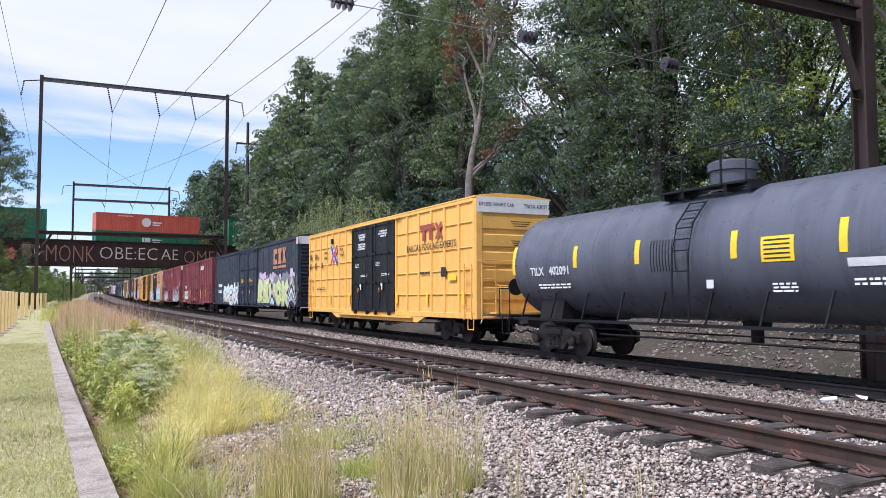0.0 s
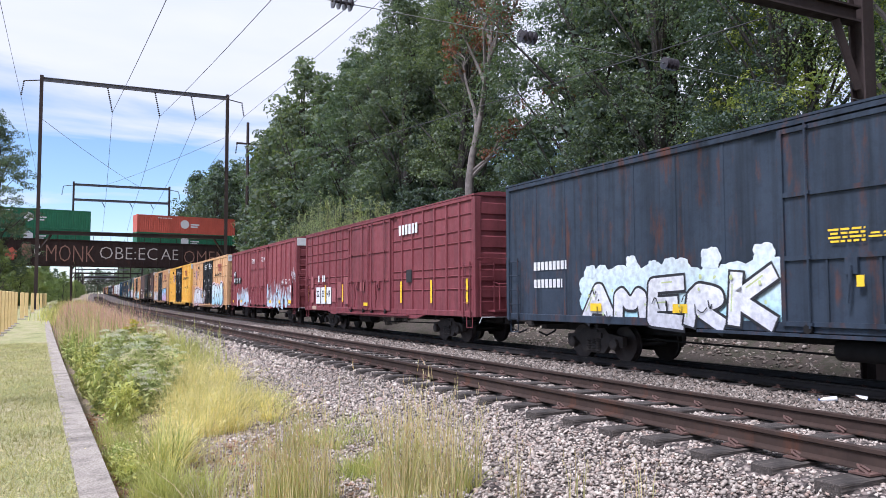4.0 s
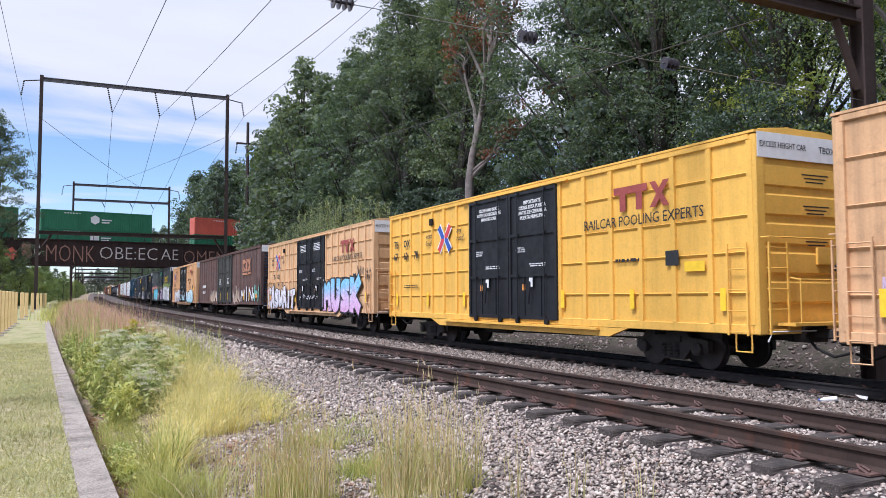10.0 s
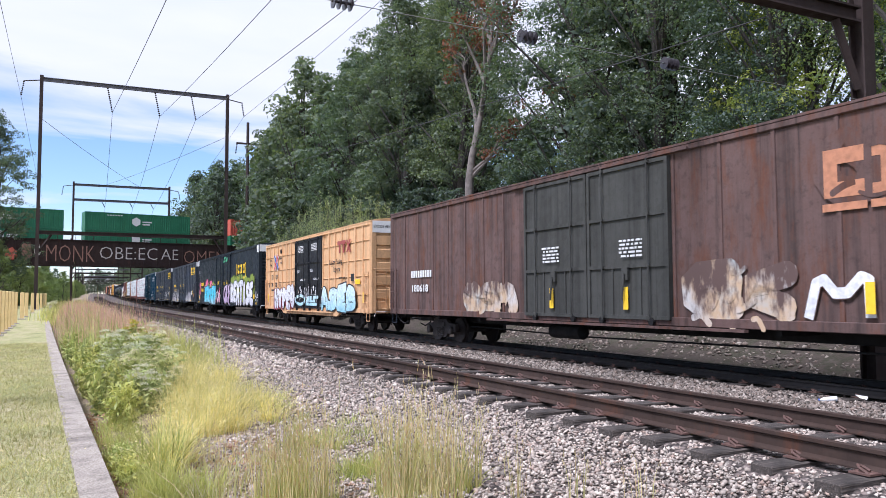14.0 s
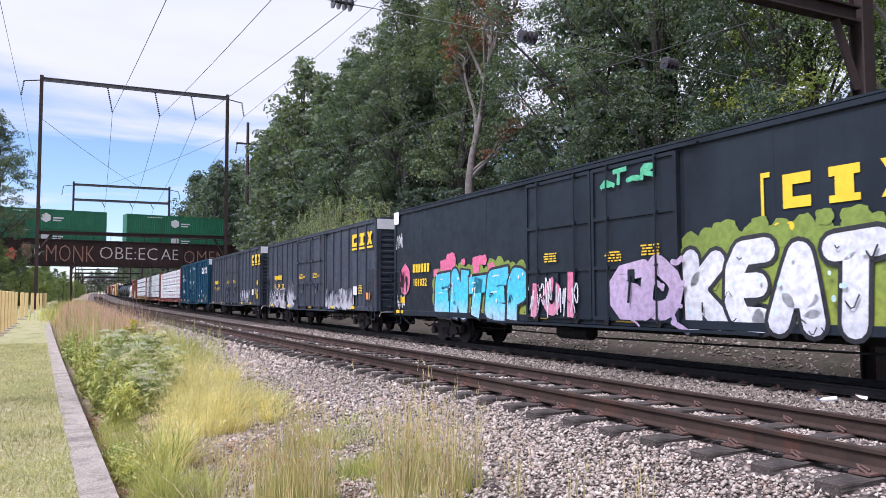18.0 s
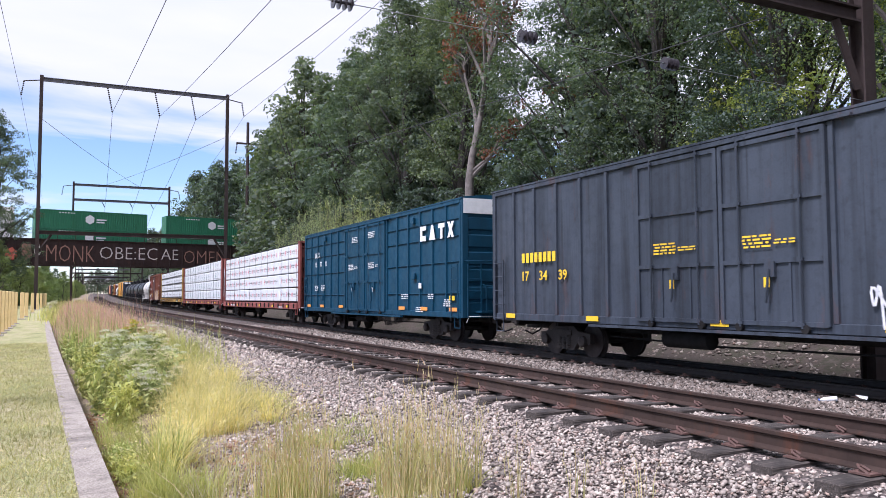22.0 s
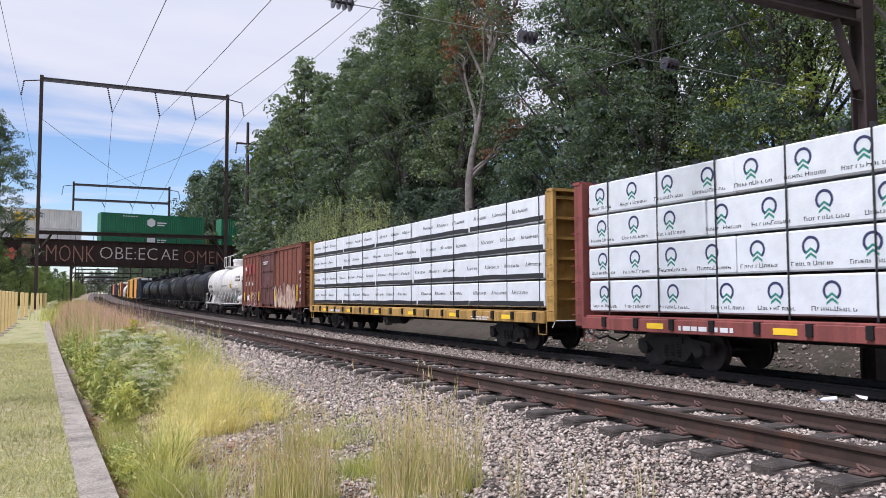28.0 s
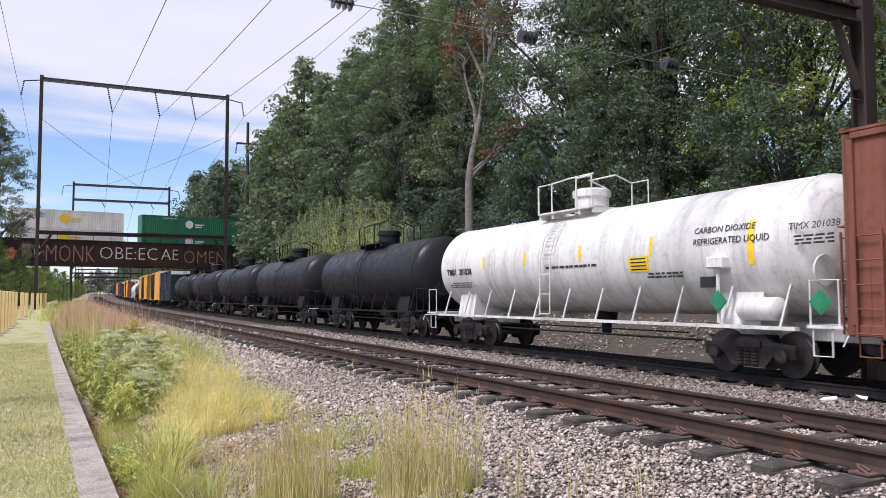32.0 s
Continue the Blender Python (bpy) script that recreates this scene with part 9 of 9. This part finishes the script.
    # foreground stalks with seed heads, in a few loose groups
    spots = [(6.9, 1.95, 0.2, 110, 1.0), (6.75, 1.72, 0.15, 50, 0.95), (6.6, 2.12, 0.18, 70, 1.0), (7.3, 2.05, 0.18, 45, 0.8), (6.3, 2.72, 0.20, 100, 1.0), (6.2, 2.95, 0.18, 60, 0.95), (6.0, 3.2, 0.18, 50, 0.85), (5.7, 2.5, 0.15, 50, 1.0), (5.4, 2.75, 0.15, 50, 1.0),
             (6.9, 1.4, 0.16, 30, 0.8), (5.6, 3.5, 0.12, 12, 0.6), (5.2, 3.8, 0.15, 9, 0.5), (4.9, 4.2, 0.15, 8, 0.45), (6.4, 3.4, 0.2, 20, 0.5), (5.9, 1.75, 0.18, 30, 0.8), (5.1, 1.6, 0.2, 22, 0.75), (4.8, 2.2, 0.2, 50, 0.8), (7.9, 1.6, 0.1, 6, 0.7), (8.6, 1.55, 0.1, 5, 0.6)]
    v, f, tips = tufts(rng, [(a, b, r, int(k * 1.25), hf) for a, b, r, k, hf in spots], 0.70, 0.0078, 0.17, 5, 0.2, 1.2)
    stuff("grass_stalks", v, f, M_STALK, "tall straw-green grass stalks with thin seed heads")
    n = len(tips)
    hv, hf = [], []
    for i in range(3):
        q = tips + np.stack([rng.normal(0, 0.005, n), rng.normal(0, 0.005, n), rng.uniform(-0.16, 0.01, n)], 1)
        a, b, _ = blades(rng, q, 0.05, 0.0065, 0.3, 2, 0.3)
        hf.append(b + sum(len(x) for x in hv)); hv.append(a)
    stuff("seed_heads", np.concatenate(hv), np.concatenate(hf), M_SEED, "thin straw-coloured grass seed heads")
    low = [(s, u, r * 0.9, int(k * 1.5), 0.7) for s, u, r, k, _ in spots if k > 30] + scatter(rng, 16, (7.2, 8.1, 0.8, 1.5), 0.12, 80, (0.5, 0.9)) + scatter(rng, 70, (4.8, 11.8, 0.60, 1.05), 0.09, 40, (0.25, 0.65)) + [(7.4, 2.8, 0.2, 240, 0.6), (7.6, 2.95, 0.15, 120, 0.5), (8.7, 2.95, 0.18, 160, 0.5), (8.9, 2.75, 0.15, 90, 0.5)]
    v, f, _ = tufts(rng, low, 0.34, 0.0075, 0.6)
    stuff("low_grass", v, f, M_STALKGREEN, "low green grass tufts at the ballast's foot")
    dry = scatter(rng, 16, (5.4, 9.8, 0.9, 3.3), 0.16, 24, (0.5, 0.9)) + [(6.2, 2.9, 0.2, 60, 1.2), (6.7, 1.2, 0.2, 40, 1.0)]
    v, f, _ = tufts(rng, dry, 0.42, 0.009, 1.0)
    stuff("dry_grass", v, f, M_SEED, "bleached dry grass blades")
    # small tufts on the gravel
    s, u = patchy(rng, 2500, [(7, 9.5, 2.5, 3.5, 0.6), (9, 20, 2.8, 3.6, 0.8)], 0.08)
    v, f, _ = blades(rng, lie(s, u), 0.12, 0.009, 0.8, 2, 0.4)
    stuff("gravel_tufts", v, f, M_WEED, "small green tufts between stones")
    # fallen leaves on the bare patch and at the kerb's foot
    s, u = patchy(rng, 520, [(8.2, 9.6, 1.5, 2.4, 1.0), (7.2, 12.5, 0.68, 1.2, 0.7), (6.8, 8.2, 2.2, 2.7, 0.4)], 0.25)
    ks = rng.uniform(4.5, 13.0, 900)
    s, u = np.concatenate([s, ks]), np.concatenate([u, np.array([kerb_off(a) for a in ks]) + 0.03 + np.abs(rng.normal(0, 0.16, 900))])
    c = lie(s, u) + np.array([0, 0, 0.035])
    v, f = leaf_cloud(rng, c, np.full(len(c), 0.02), len(c), 0.028, 0.4, 0.5)
    stuff("fallen_leaves", v, f, M_DEADLEAF, "curled brown and orange fallen leaves", "leaves")


build_grass()


def weed_bush(s, u, seed, height, radius, leaf, flower, label, stems=26, petals=110):
    """A bushy weed: stems with narrow leaves, and flat flower heads on top."""
    rng = np.random.default_rng(seed)
    x, y, _ = along(s, u)
    top = thing("weed_bush", Matrix.Translation((x, y, profile(u) + climb(s))), label, "weed", "flowering weeds")
    g = Geo()
    lv, lf, fv, ff, k, kf = [], [], [], [], 0, 0
    for i in range(stems):
        a, r = rng.uniform(0, 6.283), radius * math.sqrt(rng.random())
        h = height * (1 - 0.35 * (r / radius) ** 2) * rng.uniform(0.75, 1.06)
        b = Vector((r * 0.45 * math.cos(a), r * 0.45 * math.sin(a), -0.05))
        e = Vector((r * math.cos(a), r * math.sin(a), h))
        g.tube([b, b.lerp(e, 0.5) + Vector((0, 0, 0.04)), e], 0.006, 4, False, 0.003)
        n = 40
        t = rng.uniform(0.2, 0.97, n)
        p = np.array(b)[None] * (1 - t[:, None]) + np.array(e)[None] * t[:, None] + rng.normal(0, 0.03, (n, 3))
        v, f = leaf_cloud(rng, p, np.full(n, 0.05), n, min(0.068, 0.19 * radius), 0.8, 0.25)
        lv.append(v); lf.append(f + k); k += len(v)
        if flower is not None and rng.random() < 0.9:
            rr = 0.085 * rng.uniform(0.7, 1.25)
            q = rng.normal(0, 1, (petals, 3)) * np.array([rr * 0.55, rr * 0.55, 0.009])
            c = np.array(e)[None] + q - np.array([0, 0, 1.0]) * (q[:, :1] ** 2 + q[:, 1:2] ** 2) * 2.0
            v, f = leaf_cloud(rng, c, np.full(petals, 0.006), petals, 0.0105)
            fv.append(v); ff.append(f + kf); kf += len(v)
    part("stem", g, leaf, top)
    part("foliage", arrays("foliage", np.concatenate(lv), np.concatenate(lf), leaf), None, top)
    if flower is not None:
        part("blossom", arrays("blossom", np.concatenate(fv), np.concatenate(ff), flower), None, top, "clustered flower heads")


for i, (s, u, h, r) in enumerate(((12.9, 1.35, 0.75, 0.4), (13.8, 1.5, 1.0, 0.5), (14.8, 1.2, 1.12, 0.45), (15.6, 1.75, 1.15, 0.55), (16.8, 1.3, 1.2, 0.5), (17.8, 1.95, 1.15, 0.5), (19.0, 1.4, 1.15, 0.5), (20.2, 2.2, 1.1, 0.45))):
    weed_bush(s, u, 40 + i, h, r, M_GREYWEED, M_FLOWER, "bushy grey-green weed with clusters of small white flowers", 40)
for i, (s, u, h, r) in enumerate(((11.6, 0.95, 0.7, 0.25), (12.6, 0.85, 0.85, 0.3), (13.6, 0.9, 0.9, 0.35), (14.8, 0.75, 0.85, 0.3), (16.2, 0.75, 0.9, 0.35), (18.0, 0.75, 0.9, 0.4), (8.55, 0.72, 0.22, 0.14), (8.1, 0.74, 0.2, 0.13), (9.1, 0.75, 0.25, 0.13), (21.5, 0.75, 0.9, 0.4), (24, 0.7, 0.9, 0.5))):
    weed_bush(s, u, 60 + i, h, r, M_DARKWEED if h < 0.8 else M_WEED, None, "leafy green weed against the kerb", 24)
weed_bush(19.2, 1.75, 80, 1.35, 0.28, M_WEED, M_GOLD, "leafy weed with yellow goldenrod flowers", 18)


def litter():
    """A plastic bottle and a paper scrap between the tracks."""
    t = thing("plastic_bottle", at_track(9.55, 12.5, -0.16) @ Matrix.Rotation(radians(35), 4, "Z") @ Matrix.Rotation(radians(-8), 4, "X"), "white plastic bottle lying on the ballast", "bottle")
    part("bottle_body", Geo().lathe([(-0.16, 0.03), (-0.15, 0.045), (0.06, 0.045), (0.11, 0.02), (0.13, 0.018)], 14, "Y"), M_WHITE, t, smooth=True)
    part("bottle_cap", Geo().lathe([(0.13, 0.022), (0.155, 0.022)], 12, "Y"), M_BLUEPRINT, t)
    sc = thing("paper_scrap", at_track(9.3, 13.05, -0.16), "crumpled white paper scrap by the rail", "litter")
    part("scrap", Geo().add([(0, -0.12, 0), (0.06, -0.1, 0.05), (0.05, 0.12, 0.03), (-0.02, 0.1, 0.07), (-0.05, -0.02, 0.02)], [(0, 1, 3, 4), (1, 2, 3)]), M_WHITE, sc)


litter()


# ---- motion: the freight train comes on at a steady speed, the stacked containers crawl over the bridge ----
def motions():
    for car, mid in CARS:
        walk(car, [(float(t), at_track(mid - SPEED * (t - 12.0) + slip, TRAIN_TRACK)) for t, slip in enumerate(SLIP)])
    for wheel, y, mid in WHEELS:
        # turning is keyed while the wheels roll past the camera
        ta, tb = 12.0 + (mid - 42.0) / SPEED, 12.0 + (mid - 3.0) / SPEED
        ta, tb = max(0.0, ta), min(32.0, tb)
        if tb - ta < 0.2:
            continue
        rows = []
        step = 0.05
        k = int((tb - ta) / step)
        for i in range(k + 1):
            rows.append((ta + i * step, Matrix.Translation((0, y, 0.46)) @ Matrix.Rotation(SPEED * i * step / 0.46, 4, "X")))
        last = rows[-1][1]
        if ta > 0.05:
            rows.insert(0, (0.0, rows[0][1]))
        if rows[-1][0] < 31.95:
            rows.append((32.0, last))
        walk(wheel, rows)
    for box, x0, z0 in STACKS:
        walk(box, [(0.0, BR @ Matrix.Translation((x0, 0, z0))), (32.0, BR @ Matrix.Translation((x0 + STACK_V * 32.0, 0, z0)))])


motions()
